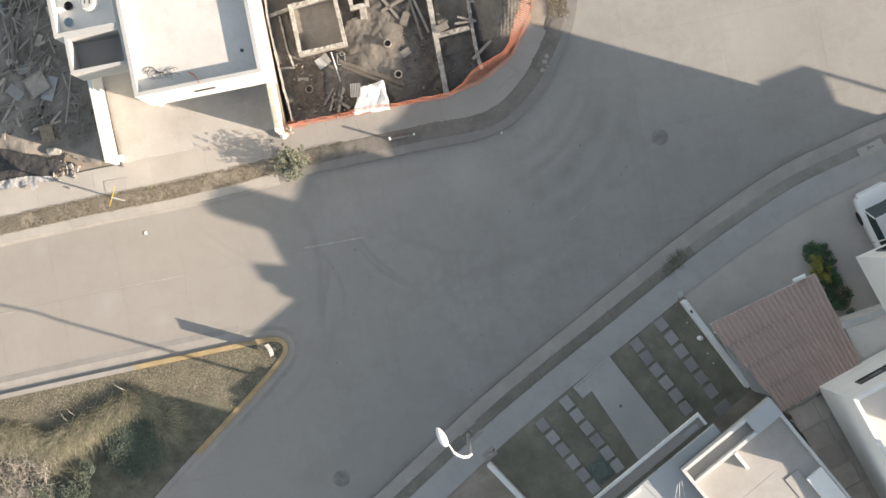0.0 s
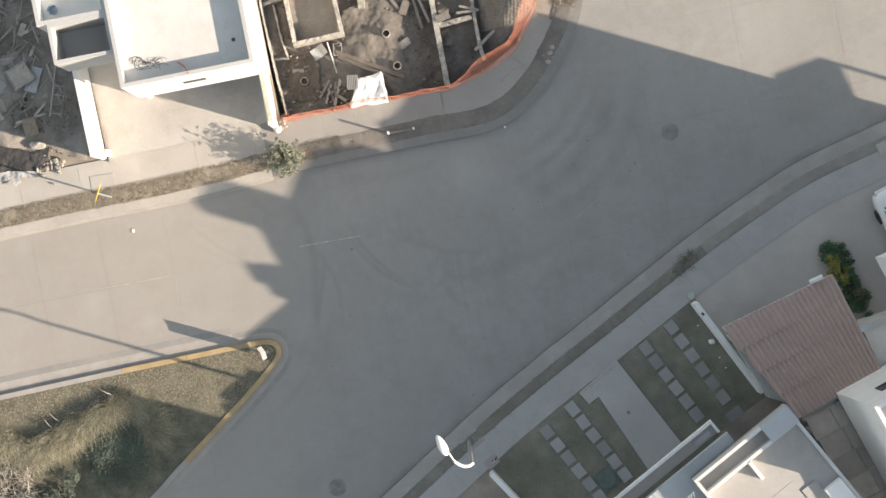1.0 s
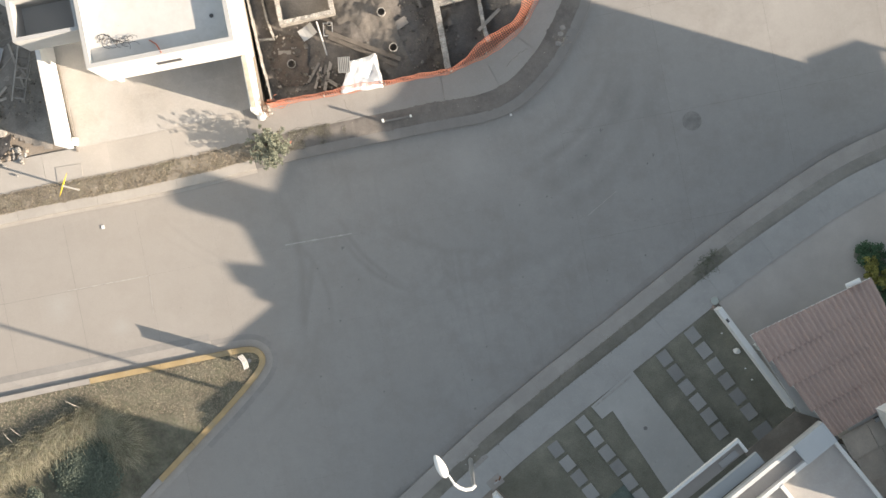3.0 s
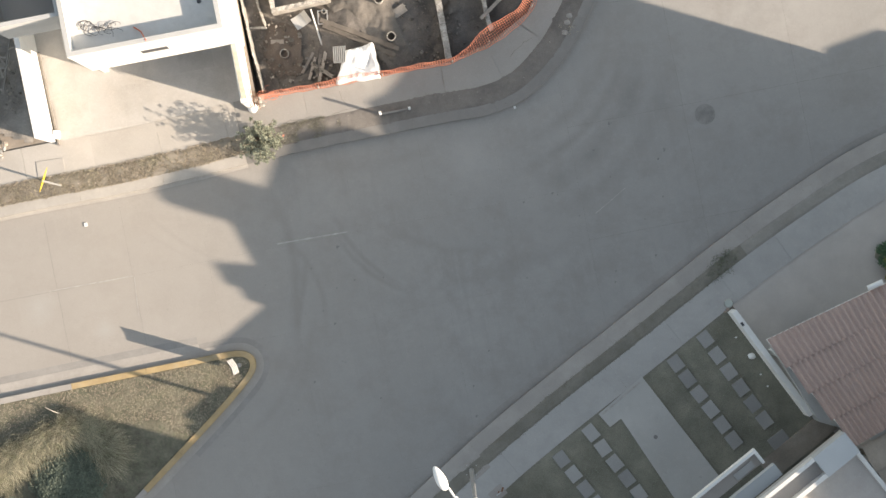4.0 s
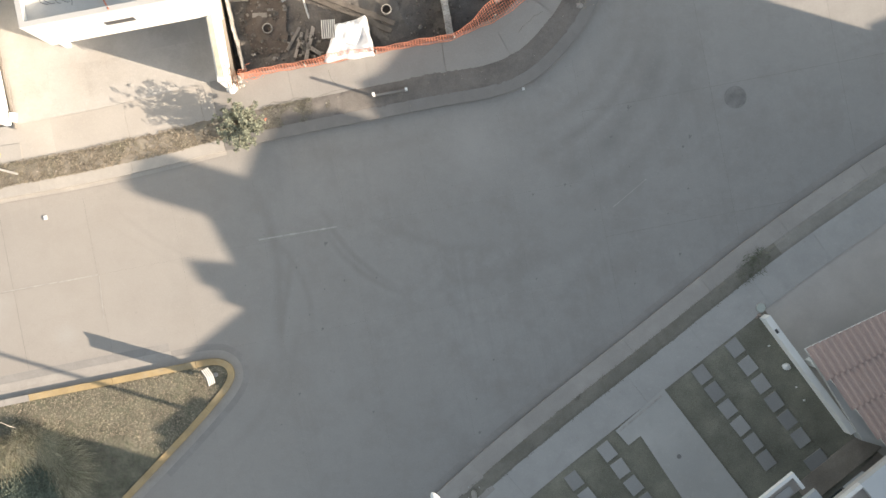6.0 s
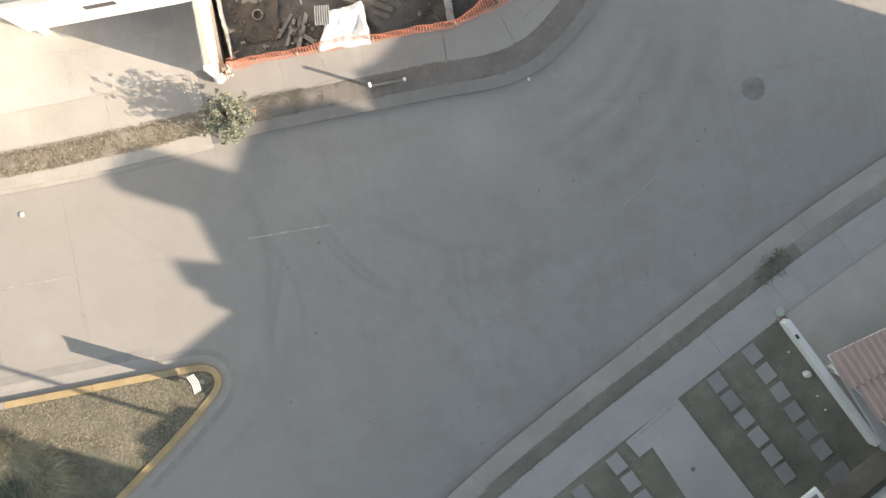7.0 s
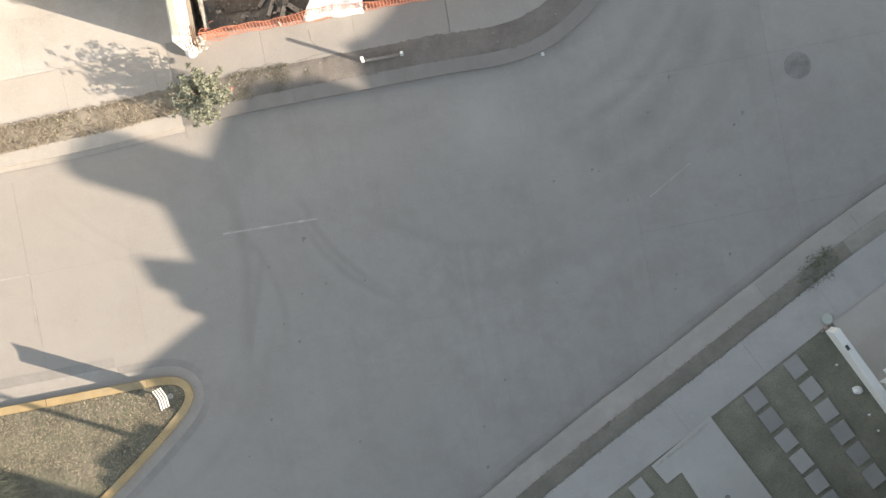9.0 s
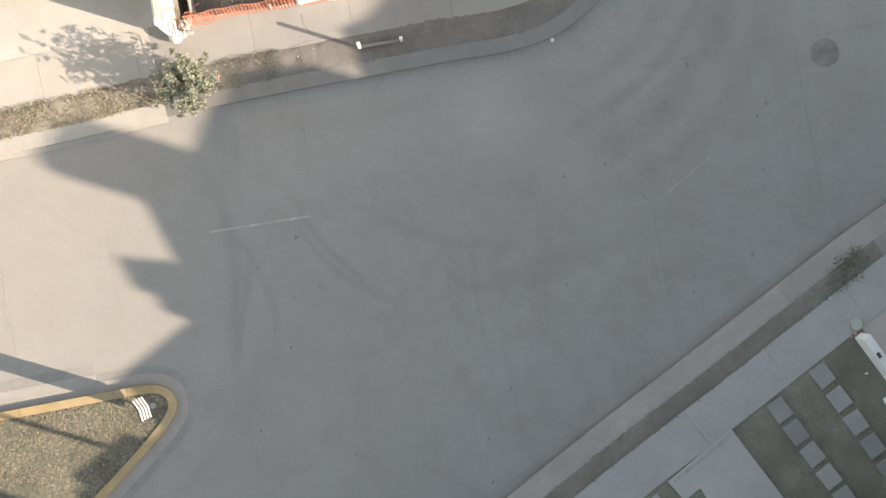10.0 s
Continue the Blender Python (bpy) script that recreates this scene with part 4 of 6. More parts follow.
def wall_run(name, pts, t, h, parent, mat, z0=0.0):
    for a, b in zip(pts, pts[1:]):
        part(name, ragged(a, b, t, z0, h), mat, parent)


wall_run("foundation_wall", [(-6.09, 7.53), (-6.33, 8.15), (-6.67, 9.54)], 0.07, 0.36, found, ROUGHC)
wall_run("foundation_wall", [(-6.09, 7.48), (-6.72, 7.44)], 0.07, 0.36, found, ROUGHC)
wall_run("foundation_wall", [(-6.24, 9.91), (-7.16, 9.59)], 0.14, 0.45, found, ROUGHC)
wall_run("foundation_wall", [(0.23, 6.38), (-0.24, 8.79), (-0.66, 11.17)], 0.2, 0.75, found, ROUGHC)
wall_run("foundation_wall", [(1.04, 9.13), (-0.28, 8.79)], 0.17, 0.7, found, ROUGHC)
wall_run("foundation_wall", [(1.62, 7.38), (1.43, 8.00), (1.22, 9.09), (0.89, 11.17)], 0.13, 0.7, found, ROUGHC)
wall_run("foundation_wall", [(2.19, 10.43), (1.04, 10.15)], 0.12, 0.7, found, ROUGHC)
# square cistern with thick walls
cistern = thing("cistern", "square open concrete cistern with thick walls", "cistern")
P, Q, R, S = (-5.84, 7.85), (-3.89, 8.30), (-4.38, 10.36), (-6.30, 9.91)
for a, b in ((P, Q), (Q, R), (R, S), (S, P)):
    d = (Vector(b) - Vector(a)).normalized()
    part("cistern_wall", ragged(a, (b[0] - d.x * 0.14, b[1] - d.y * 0.14), 0.14, -0.55, 1.0), ROUGHC, cistern)
part("cistern_floor", prism([P, Q, R, S], -0.6, 0.3), WASTES, cistern)
second = thing("cistern", "small concrete chamber with a block beside it", "cistern")
P, Q, R, S = (-3.78, 9.73), (-3.02, 9.92), (-3.18, 10.94), (-4.01, 10.75)
for a, b in ((P, Q), (Q, R), (R, S), (S, P)):
    d = (Vector(b) - Vector(a)).normalized()
    part("chamber_wall", ragged(a, (b[0] - d.x * 0.16, b[1] - d.y * 0.16), 0.16, 0, 0.7), ROUGHC, second)
tagged(part("concrete_block", boxes((-0.14, 0.14, -0.26, 0.26, 0, 0.5), m=pose(*(-3.27, 9.66), 0, 0, 0, 8), bevel=0.02), ROUGHC), "rough standing concrete block", "block")

# upright pipes
for p, h in (((-2.27, 8.39), 0.62), ((-1.83, 7.14), 0.62), ((-5.47, 6.56), 0.26), ((-4.13, 7.99), 0.4)):
    r = 0.155 if h > 0.25 and p != (-4.13, 7.99) else 0.08
    bm = bmesh.new()
    n = 20
    rings = [[bm.verts.new((rr * math.cos(2 * math.pi * k / n), rr * math.sin(2 * math.pi * k / n), z)) for k in range(n)] for rr, z in ((r, 0), (r, h), (r * 0.84, h), (r * 0.84, 0.05))]
    for a, b in zip(rings, rings[1:]):
        for k in range(n):
            bm.faces.new((a[k], a[(k + 1) % n], b[(k + 1) % n], b[k]))
    ob = part("drain_pipe", bm, ROUGHC)
    ob.location = (*p, 0.1)
    tagged(ob, "upright grey drain pipe set in the earth", "pipe", "upright pipes")

# boards
def board_mesh(l, w, t, mat):
    me = part("board_pattern", boxes((-l / 2, l / 2, -w / 2, w / 2, 0, t)), mat)
    mesh = me.data
    bpy.data.objects.remove(me)
    return mesh


BOARDS = [board_mesh(*s, WOOD) for s in ((0.8, 0.09, 0.03), (1.3, 0.12, 0.03), (1.9, 0.1, 0.05), (0.55, 0.3, 0.025), (1.0, 0.05, 0.05), (0.45, 0.14, 0.03))]
HEAP_BOARDS = [board_mesh(*s, WOODD) for s in ((0.8, 0.07, 0.03), (1.2, 0.09, 0.03), (1.7, 0.08, 0.05), (0.5, 0.22, 0.025), (1.0, 0.045, 0.05), (0.4, 0.12, 0.03))]


def board(k, p, z, turn, tilt=0.0, label="weathered scrap board lying on the earth", group="scrap boards"):
    ob = new("scrap_board", BOARDS[k] if "heap" not in label else HEAP_BOARDS[k])
    ob.matrix_world = pose(p[0], p[1], z, 0, tilt, turn)
    return tagged(ob, label, "board", group)


rnd = random.Random(5)
for k, u, z, turn in ((3, (-1.60, 8.02), 0.3, 35), (3, (-0.07, 9.02), 0.8, 24), (1, (1.64, 8.21), 0.75, 46), (0, (-4.52, 6.07), 0.2, 75), (0, (-4.31, 6.16), 0.2, 80), (1, (-4.15, 6.26), 0.2, 78), (0, (-4.68, 6.26), 0.2, 62),
                      (1, (-4.01, 5.91), 0.2, -32), (1, (-1.47, 9.78), 0.32, 78), (3, (-1.58, 9.43), 0.36, 72), (2, (-1.16, 9.50), 0.34, 108), (2, (-1.00, 9.73), 0.36, 115), (1, (-1.97, 10.06), 0.3, 30), (1, (-2.21, 9.90), 0.3, 130),
                      (4, (-4.36, 7.42), 0.25, 108), (5, (-5.72, 6.97), 0.2, 2), (0, (0.94, 9.37), 0.78, -12), (0, (0.85, 9.23), 0.78, 8)):
    board(k, u, z, turn)
bm = bmesh.new()
tube(bm, [(*(-4.57, 8.04), 0.6), (*(-4.17, 6.77), 0.22)], 0.03, 8)
tagged(part("steel_pole", bm, METAL), "grey steel pole leaning on a cistern wall", "pole")
# two long planks laid over the soft earth
for a, b, z in (((600, 108), (716, 150), 0.42), ((604, 116), (712, 160), 0.41)):
    p, q = plot_at(a, b)
    d = Vector(q) - Vector(p)
    ob = part("long_plank", boxes((-d.length / 2, d.length / 2, -0.075, 0.075, 0, 0.04), bevel=0.006), DARKW)
    ob.matrix_world = pose((p[0] + q[0]) / 2, (p[1] + q[1]) / 2, z, 0, 0, math.degrees(math.atan2(d.y, d.x)))
    tagged(ob, "long grey plank laid over soft earth", "plank", "long planks")
# mixing tray and bent sheet
tray = part("mixing_tray", ring(bmesh.new(), -0.17, 0.17, -0.24, 0.24, 0.03, 0.0, 0.12), METAL)
box_ = bmesh.new()
box(box_, -0.14, 0.14, -0.21, 0.21, 0.0, 0.02)
part("tray_base", box_, LOTSOIL, tray)
tray.matrix_world = pose(*(-4.17, 7.79), 0.32, 0, 0, 4)
tagged(tray, "small grey metal mixing tray", "tray")
bm = bmesh.new()
row = [(-0.28, 0.08), (-0.1, 0.0), (0.1, 0.02), (0.28, 0.2)]
for a, b in zip(row, row[1:]):
    bm.faces.new([bm.verts.new(v) for v in ((a[0], -0.22, a[1]), (b[0], -0.22, b[1]), (b[0], 0.22, b[1]), (a[0], 0.22, a[1]))])
bmesh.ops.remove_doubles(bm, verts=bm.verts[:], dist=0.001)
ob = part("bent_sheet", bm, METAL)
ob.modifiers.new("thickness", "SOLIDIFY").thickness = 0.012
ob.matrix_world = pose(*(-4.91, 7.69), 0.3, 0, 0, 35)
tagged(ob, "bent pale metal sheet on the earth", "sheet")
# corrugated sheet
bm = bmesh.new()
n = 36
top = [[bm.verts.new((-0.2 + 0.4 * k / n, y, 0.035 * math.cos(2 * math.pi * k / 6))) for k in range(n + 1)] for y in (-0.28, 0.28)]
for k in range(n):
    bm.faces.new((top[0][k], top[0][k + 1], top[1][k + 1], top[1][k]))
ob = part("corrugated_sheet", bm, METAL)
ob.modifiers.new("thickness", "SOLIDIFY").thickness = 0.008
ob.matrix_world = pose(*(-3.57, 6.49), 0.62, 0, 0, 4)
tagged(ob, "small corrugated roofing sheet under a tarpaulin", "sheet")
# white tarpaulin draped over a heap
bm = bmesh.new()
N = 30
c00, c10, c11, c01 = (Vector(q) for q in ((-3.74, 5.49), (-2.14, 5.72), (-2.44, 6.94), (-3.40, 6.66)))
grid = []
for j in range(N + 1):
    for i in range(N + 1):
        a, b = i / N, j / N
        p = c00.lerp(c10, a).lerp(c01.lerp(c11, a), b)
        edge = min(a, 1 - a, b, 1 - b)
        h = 0.58 - 0.2 * math.exp(-((a - 0.78) ** 2 + (b - 0.5) ** 2) / 0.03) + 0.22 * math.exp(-((a - 0.95) ** 2 + (b - 0.97) ** 2) / 0.02)
        h += 0.06 * noise.noise(Vector((a * 5, b * 5, 0))) + 0.03 * noise.noise(Vector((a * 13, b * 3, 4))) - 1.2 * max(0, 0.035 - edge) / 0.035
        wob = 0.05 * noise.noise(Vector((a * 4, b * 4, 9)))
        grid.append(bm.verts.new((p.x + wob, p.y + wob, h)))
for j in range(N):
    for i in range(N):
        q = j * (N + 1) + i
        bm.faces.new((grid[q], grid[q + 1], grid[q + N + 2], grid[q + N + 1])).smooth = True
ob = part("tarpaulin", bm, TARP)
ob.modifiers.new("thickness", "SOLIDIFY").thickness = 0.01
tagged(ob, "crumpled white tarpaulin over a heap of material", "tarpaulin")

# clods on the plot
bm = bmesh.new()
for q in range(4200):
    if q < 2400:
        u, v = rnd.uniform(845, 935), rnd.uniform(-20, 95)
    else:
        u, v = rnd.uniform(500, 850), rnd.uniform(-20, 200)
        if 510 < u < 620 and v < 104:
            continue
    p = ((u - 784) / 43.19, (441 - v) / 43.19)
    if not inside(p, LOT):
        continue
    r = 0.012 + 0.035 * rnd.random() ** 3
    box(bm, -r, r, -r * 0.8, r * 0.8, -r * 0.5, r * 0.7, m=pose(*p, 0.22, rnd.uniform(0, 40), rnd.uniform(0, 40), rnd.uniform(0, 180)))
tagged(part("earth_clods", bm, CLOD), "clods of turned brown earth", "earth", kind="stuff")

# broken mortar and block scattered round the pipes and along the walls
bm = bmesh.new()
for cu, cv, spread, n in ((655, 110, 14, 60), (682, 100, 10, 40), (640, 95, 16, 50), (600, 178, 20, 60), (548, 198, 14, 40), (700, 60, 24, 60), (830, 40, 10, 30), (560, 120, 16, 30), (735, 130, 22, 40)):
    for q in range(n // 2):
        p = plot_at((rnd.gauss(cu, spread), rnd.gauss(cv, spread)))[0]
        r = 0.018 + 0.055 * rnd.random() ** 3
        if inside(p, LOT):
            box(bm, -r, r, -r * 0.7, r * 0.7, -r * 0.4, r * 0.7, m=pose(*p, 0.3, rnd.uniform(0, 50), rnd.uniform(0, 50), rnd.uniform(0, 180)))
tagged(part("mortar_rubble", bm, RUBBLE), "pale broken mortar lumps scattered on earth", "rubble", kind="stuff")

# the plot lies below the street: lower all that stands in it and cut its bed out of the ground
BED = 0.95
bpy.context.view_layer.update()
LOWER = Matrix.Translation((0, 0, -BED)) @ Matrix.Diagonal((1.0137, 1.0137, 1.0, 1.0))
for ob in [o for o in bpy.context.scene.objects if o.parent is None and o.name not in before and o.name not in ("tarpaulin", "corrugated_sheet")]:
    ob.matrix_world = LOWER @ ob.matrix_world
bpy.context.view_layer.update()
cutter = part("plot_bed", prism(LOT, -1.6, 2.0), LOTSOIL)
for ob in [ground, road, north] + [c for c in list(road.children) + list(north.children) if c.type == "MESH"]:
    ring_ = [ob.matrix_world @ Vector(c) for c in ob.bound_box]
    if ob.name.startswith(("soil_strip", "verge_soil", "gutter")) or max(c.x for c in ring_) < -8.2 or min(c.x for c in ring_) > 4.0 or max(c.y for c in ring_) < 4.5 or min(c.y for c in ring_) > 14:
        continue
    cut = ob.modifiers.new("bed", "BOOLEAN")
    cut.operation, cut.object, cut.solver = "DIFFERENCE", cutter, "EXACT"
    done = bpy.data.meshes.new_from_object(ob.evaluated_get(bpy.context.evaluated_depsgraph_get()))
    ob.modifiers.clear()
    ob.data = done
bpy.data.objects.remove(cutter)
edge = thing("plot_edging", "thin cement edging wall along a sunken plot", "edging wall")
wall_run("edging_wall", [(-6.17, 5.28), (-6.57, 6.75), (-6.87, 8.03), (-7.08, 8.95), (-7.22, 9.60), (-7.38, 10.92)], 0.045, 0.12, edge, ROUGHC, -1.0)

# orange mesh fence along the plot: posts and sagging net
fence = thing("mesh_fence", "sagging orange plastic mesh fence", "fence")
FENCE = smooth([(-6.25, 5.00), (-5.56, 5.17), (-4.28, 5.40), (-2.90, 5.68), (-1.97, 5.87), (-0.93, 6.08), (0.11, 6.26), (0.69, 6.54), (1.46, 6.96), (2.20, 7.47), (2.77, 8.00), (3.17, 8.81), (3.49, 9.74), (3.58, 10.94)], 10)
posts = [0.0, 2.0, 4.2, 6.6, 8.0, 9.9, 11.9, 13.6]
total = lengths(FENCE)[-1]
CELL = 0.085


def fence_at(s, v):
    """A point of the net: s along the line, v from its foot to its top; it leans and sags between the posts."""
    a = stretch(FENCE, min(s, total - 0.02), min(s + 0.01, total))[0]
    b = stretch(FENCE, min(s + 0.02, total - 0.01), total)[0]
    d = Vector((b[0] - a[0], b[1] - a[1]))
    d = d.normalized() if d.length > 1e-6 else Vector((0, 1))
    out = Vector((d.y, -d.x))
    lean = 0.07 + 0.03 * math.sin(s * 1.3) + 0.5 * min(max((s - 6.9) / 1.0, 0), 1) * (0.82 + 0.18 * math.cos(2.2 * (s - 8.3))) + 0.16 * math.exp(-((s - 3.2) / 0.8) ** 2)
    sag = 0.045 * abs(math.sin(s * 1.5)) + 0.03 * math.sin(s * 4.3)
    h = (0.82 - sag) * v
    o = lean * (0.2 - v) + 0.012 * math.sin(s * 9 + v * 5)
    return Vector((a[0] + out.x * o, a[1] + out.y * o, 0.15 + max(h * (1 - 0.35 * abs(lean)), 0.01)))


ns, nv = int((total - 0.05) / CELL), 7
net = [[fence_at(i * CELL, j / nv) for j in range(nv + 1)] for i in range(ns + 1)]
bm = bmesh.new()


def ribbon(bm, pts, w, up):
    """A flat band along points."""
    prev = None
    for i, p in enumerate(pts):
        d = (pts[min(i + 1, len(pts) - 1)] - pts[max(i - 1, 0)]).normalized()
        side = (up if up.cross(d).length > 0.05 else Vector((1, 0, 0))) * w
        row = (bm.verts.new(p - side), bm.verts.new(p + side))
        if prev:
            bm.faces.new((prev[0], prev[1], row[1], row[0]))
        prev = row


for j in range(nv + 1):
    ribbon(bm, [net[i][j] for i in range(ns + 1)], 0.007 if 0 < j < nv else 0.013, Vector((0.35, -0.75, 0.56)))
for i in range(ns + 1):
    t = (net[min(i + 1, ns)][0] - net[max(i - 1, 0)][0]).normalized()
    ribbon(bm, net[i], 0.007, t)
tangle = random.Random(3)
for k in range(26):
    a, c = tangle.uniform(0, 6.283), Vector((-6.0 + tangle.gauss(0, 0.16), 5.12 + tangle.gauss(0, 0.07), 0.3 + 0.2 * tangle.random()))
    ribbon(bm, [c + Vector((0.16 * math.cos(a + 0.5 * j), 0.1 * math.sin(a + 0.5 * j), 0.05 * math.sin(j + k))) for j in range(6)], 0.009, Vector((0.3, -0.6, 0.7)))
part("net", bm, ORANGE, fence, "orange plastic netting")
for s in posts:
    p = stretch(FENCE, min(s, total - 0.1), total)[0]
    bm = bmesh.new()
    tube(bm, [(p[0], p[1], 0.05), (p[0] + 0.03, p[1] - 0.02, 0.98)], 0.022, 7)
    part("post", bm, WOOD, fence)

# ---- drive and roof of the white house ----
for i in range(5):
    for j in range(5):
        ob = part("scored_slab", boxes((-0.588, 0.588, -0.683, 0.683, 0, 0.006)), DRIVE, drive)
        v = pose(*(-13.22, 3.51), 0.141, 0, 0, 11.3) @ Vector((0.74 + 1.18 * i, 0.75 + 1.37 * j, 0))
        ob.matrix_world = pose(v.x + 0.27 * -j, v.y, v.z, 0, 0, 11.3)
roof_m = house.matrix_world
gas = thing("roof_cistern_lid", "round white tank with slotted lid on a roof", "tank", tuple(roof_m @ Vector((-5.95, 3.9, 5.2))))
part("body", lathe(bmesh.new(), [(0.33, 0), (0.33, 0.55), (0.3, 0.62)]), WHITE, gas)
part("lid", lathe(bmesh.new(), [(0.27, 0.624), (0.27, 0.67), (0.22, 0.69)]), GREYW, gas)
for a in (-0.09, 0.09):
    part("slot", boxes((a - 0.025, a + 0.025, -0.08, 0.08, 0.66, 0.695)), DARKM, gas)
for p, r, mat, lab in (((-6.75, 3.95, 5.204), 0.17, DARKM, "dark round bucket on a roof"), ((-6.85, 3.35, 5.204), 0.19, BLUEP, "pale blue basin on a roof")):
    ob = part("bucket", lathe(bmesh.new(), [(r * 0.8, 0), (r, 0.28), (r * 0.93, 0.285), (r * 0.75, 0.06)]), mat)
    ob.matrix_world = Matrix.Translation(roof_m @ Vector(p))
    tagged(ob, lab, "bucket")
bm = bmesh.new()
for k in range(15):
    cx, cy, r = -4.35 + 0.075 * k + 0.1 * rnd.random(), 0.75 + 0.25 * rnd.random() - 0.02 * k, 0.08 + 0.15 * rnd.random()
    tube(bm, [(cx + (r + 0.05 * math.sin(3 * a + k)) * math.cos(a), cy + r * 0.9 * math.sin(a), 5.68 + 0.03 * math.sin(a * 2 + k) + 0.004 * k) for a in (2 * math.pi * q / 16 for q in range(9 + k % 6))], 0.008, 5)
tube(bm, [(-4.25, 0.95, 5.68), (-3.4, 0.62, 5.7)], 0.008, 5)
coil = part("steel_wire_coil", bm, DARKM)
coil.matrix_world = roof_m
tagged(coil, "tangled dark steel wire on a roof", "wire")
bm = bmesh.new()
tube(bm, [(-2.75, 0.6, 5.69), (-2.55, 0.42, 5.7), (-2.42, 0.16, 6.1), (-2.38, 0.06, 6.15)], 0.02, 6)
hose = part("hose", bm, REDH)
hose.matrix_world = roof_m
tagged(hose, "short orange hose over a roof parapet", "hose")
bm = bmesh.new()
tube(bm, [(-0.62, 1.0, 5.665), (-0.62, 1.0, 5.69)], 0.07, 14)
dr = part("roof_drain", bm, DARKM, house)

# wall foot: red-brown edging board, meter, round stone and rubble
bm = wall_line(bmesh.new(), (-13.06, 3.38), (-13.78, 6.52), 0.05, 0.1, 0.32)
tagged(part("edging_board", bm, WOOD), "brown timber edging along a white wall", "board")
met = thing("water_meter", "small white and blue meter on a wall", "meter", (*(-13.15, 3.72), 0.16))
part("body", boxes((-0.1, 0.1, -0.14, 0.14, 0, 0.35), bevel=0.02), WHITE, met)
part("cap", lathe(bmesh.new(), [(0.07, 0.351), (0.07, 0.42)], 12), BLUEP, met)


def boulder(name, p, z, s, mat, seed, label, cat="stone", group=""):
    bm = bmesh.new()
    bmesh.ops.create_icosphere(bm, subdivisions=2, radius=1.0)
    for v in bm.verts:
        v.co *= 1 + 0.3 * noise.noise(v.co * 1.3 + Vector((seed, 0, 0)))
        v.co = Vector((v.co.x * s[0], v.co.y * s[1], max(v.co.z, -0.4) * s[2]))
    for f in bm.faces:
        f.smooth = False
    ob = part(name, bm, mat)
    ob.location = (p[0], p[1], z + 0.35 * s[2])
    return tagged(ob, label, cat, group)


bm = bmesh.new()
bmesh.ops.create_uvsphere(bm, u_segments=16, v_segments=10, radius=0.17)
for f in bm.faces:
    f.smooth = True
ob = part("ball_finial", bm, WHITE)
ob.location = (*(-6.51, 4.68), 0.3)
tagged(ob, "round white ball beside a wall end", "ornament")
rods = thing("wall_end_rods", "bare steel rods sticking out of a wall end", "steel rods", (-6.5, 4.85, 2.3))
for k in range(7):
    bm = bmesh.new()
    x = 0.02 + 0.05 * k
    tube(bm, [(x, 0.35 - 0.03 * k, 0.02), (x + 0.05, 0.0, 0.06), (x + 0.13 + 0.02 * (k % 3), -0.3 - 0.03 * (k % 4), -0.12 - 0.05 * (k % 3))], 0.011, 5)
    part("rod", bm, RUST, rods)
for q in range(9):
    boulder("rubble_stone", ((-6.34, 4.87)[0] + 0.3 * (rnd.random() - 0.5), (-6.34, 4.87)[1] + 0.35 * (rnd.random() - 0.3)), 0.15, [0.05 + 0.06 * rnd.random() for _ in range(3)], ROUGHC, q, "broken grey mortar lump at a wall end", "rubble", "rubble lumps")

for q in range(9):
    ob = part("brick_piece", boxes((-0.08 - 0.03 * (q % 3), 0.08, -0.055, 0.055, 0, 0.03), bevel=0.008), BRICK)
    ob.matrix_world = pose(-7.85 + rnd.gauss(0, 0.3), 3.17 + rnd.gauss(0, 0.08), 0.112, 0, 0, rnd.uniform(0, 90))
    tagged(ob, "broken brick piece lying on a dry verge", "brick", "brick pieces")

# ---- rubbish lot west of the white house ----
WASTE = [(-13.94, 3.47), (-14.35, 3.51), (-14.93, 3.70), (-15.44, 3.93), (-15.86, 3.51), (-16.32, 2.77), (-17.25, 2.68), (-18.17, 2.63), (-23.96, 1.65), (-27.45, 13.69), (-15.64, 13.70), (-14.01, 7.22)]
lot_w = rough_ground("waste_plot", WASTE, 0.2, 0.14, 0.1, WASTES, [(*(-16.79, 8.84), 1.6, 0.45), (*(-15.40, 6.75), 0.8, 0.25), (*(-17.48, 6.29), 0.9, 0.2), (*(-14.47, 3.17), 0.5, 0.1)], 1.1)
tagged(lot_w, "uneven earth littered with builders' waste", "ground", kind="structure")
for q in range(120):
    u, v = -20 + 200 * rnd.random() ** 0.8, -30 + 275 * rnd.random() ** 1.2
    if u > 88 + 0.3 * v and v < 140:
        u = 90 * rnd.random()
    if u > 150 and v > 140:
        u = 120 * rnd.random()
    p = ((u - 784) / 43.19, (441 - v) / 43.19)
    board(rnd.choice((0, 0, 1, 1, 2, 3, 4, 4, 5, 5)), p, 0.28 + 0.4 * math.exp(-((u - 60) ** 2 + (v - 60) ** 2) / 5000) + 0.12 * rnd.random(), rnd.choice((25, 40, 110, 125, 70)) + rnd.uniform(-25, 25), rnd.uniform(-12, 12), "weathered scrap board in a heap of waste", "boards of the waste heap")
ladder = thing("ladder", "short wooden ladder lying on waste", "ladder", (*(-15.03, 6.11), 0.5), 84)
for s in (-0.22, 0.22):
    part("rail", boxes((-1.0, 1.0, s - 0.03, s + 0.03, 0, 0.07)), WOOD, ladder)
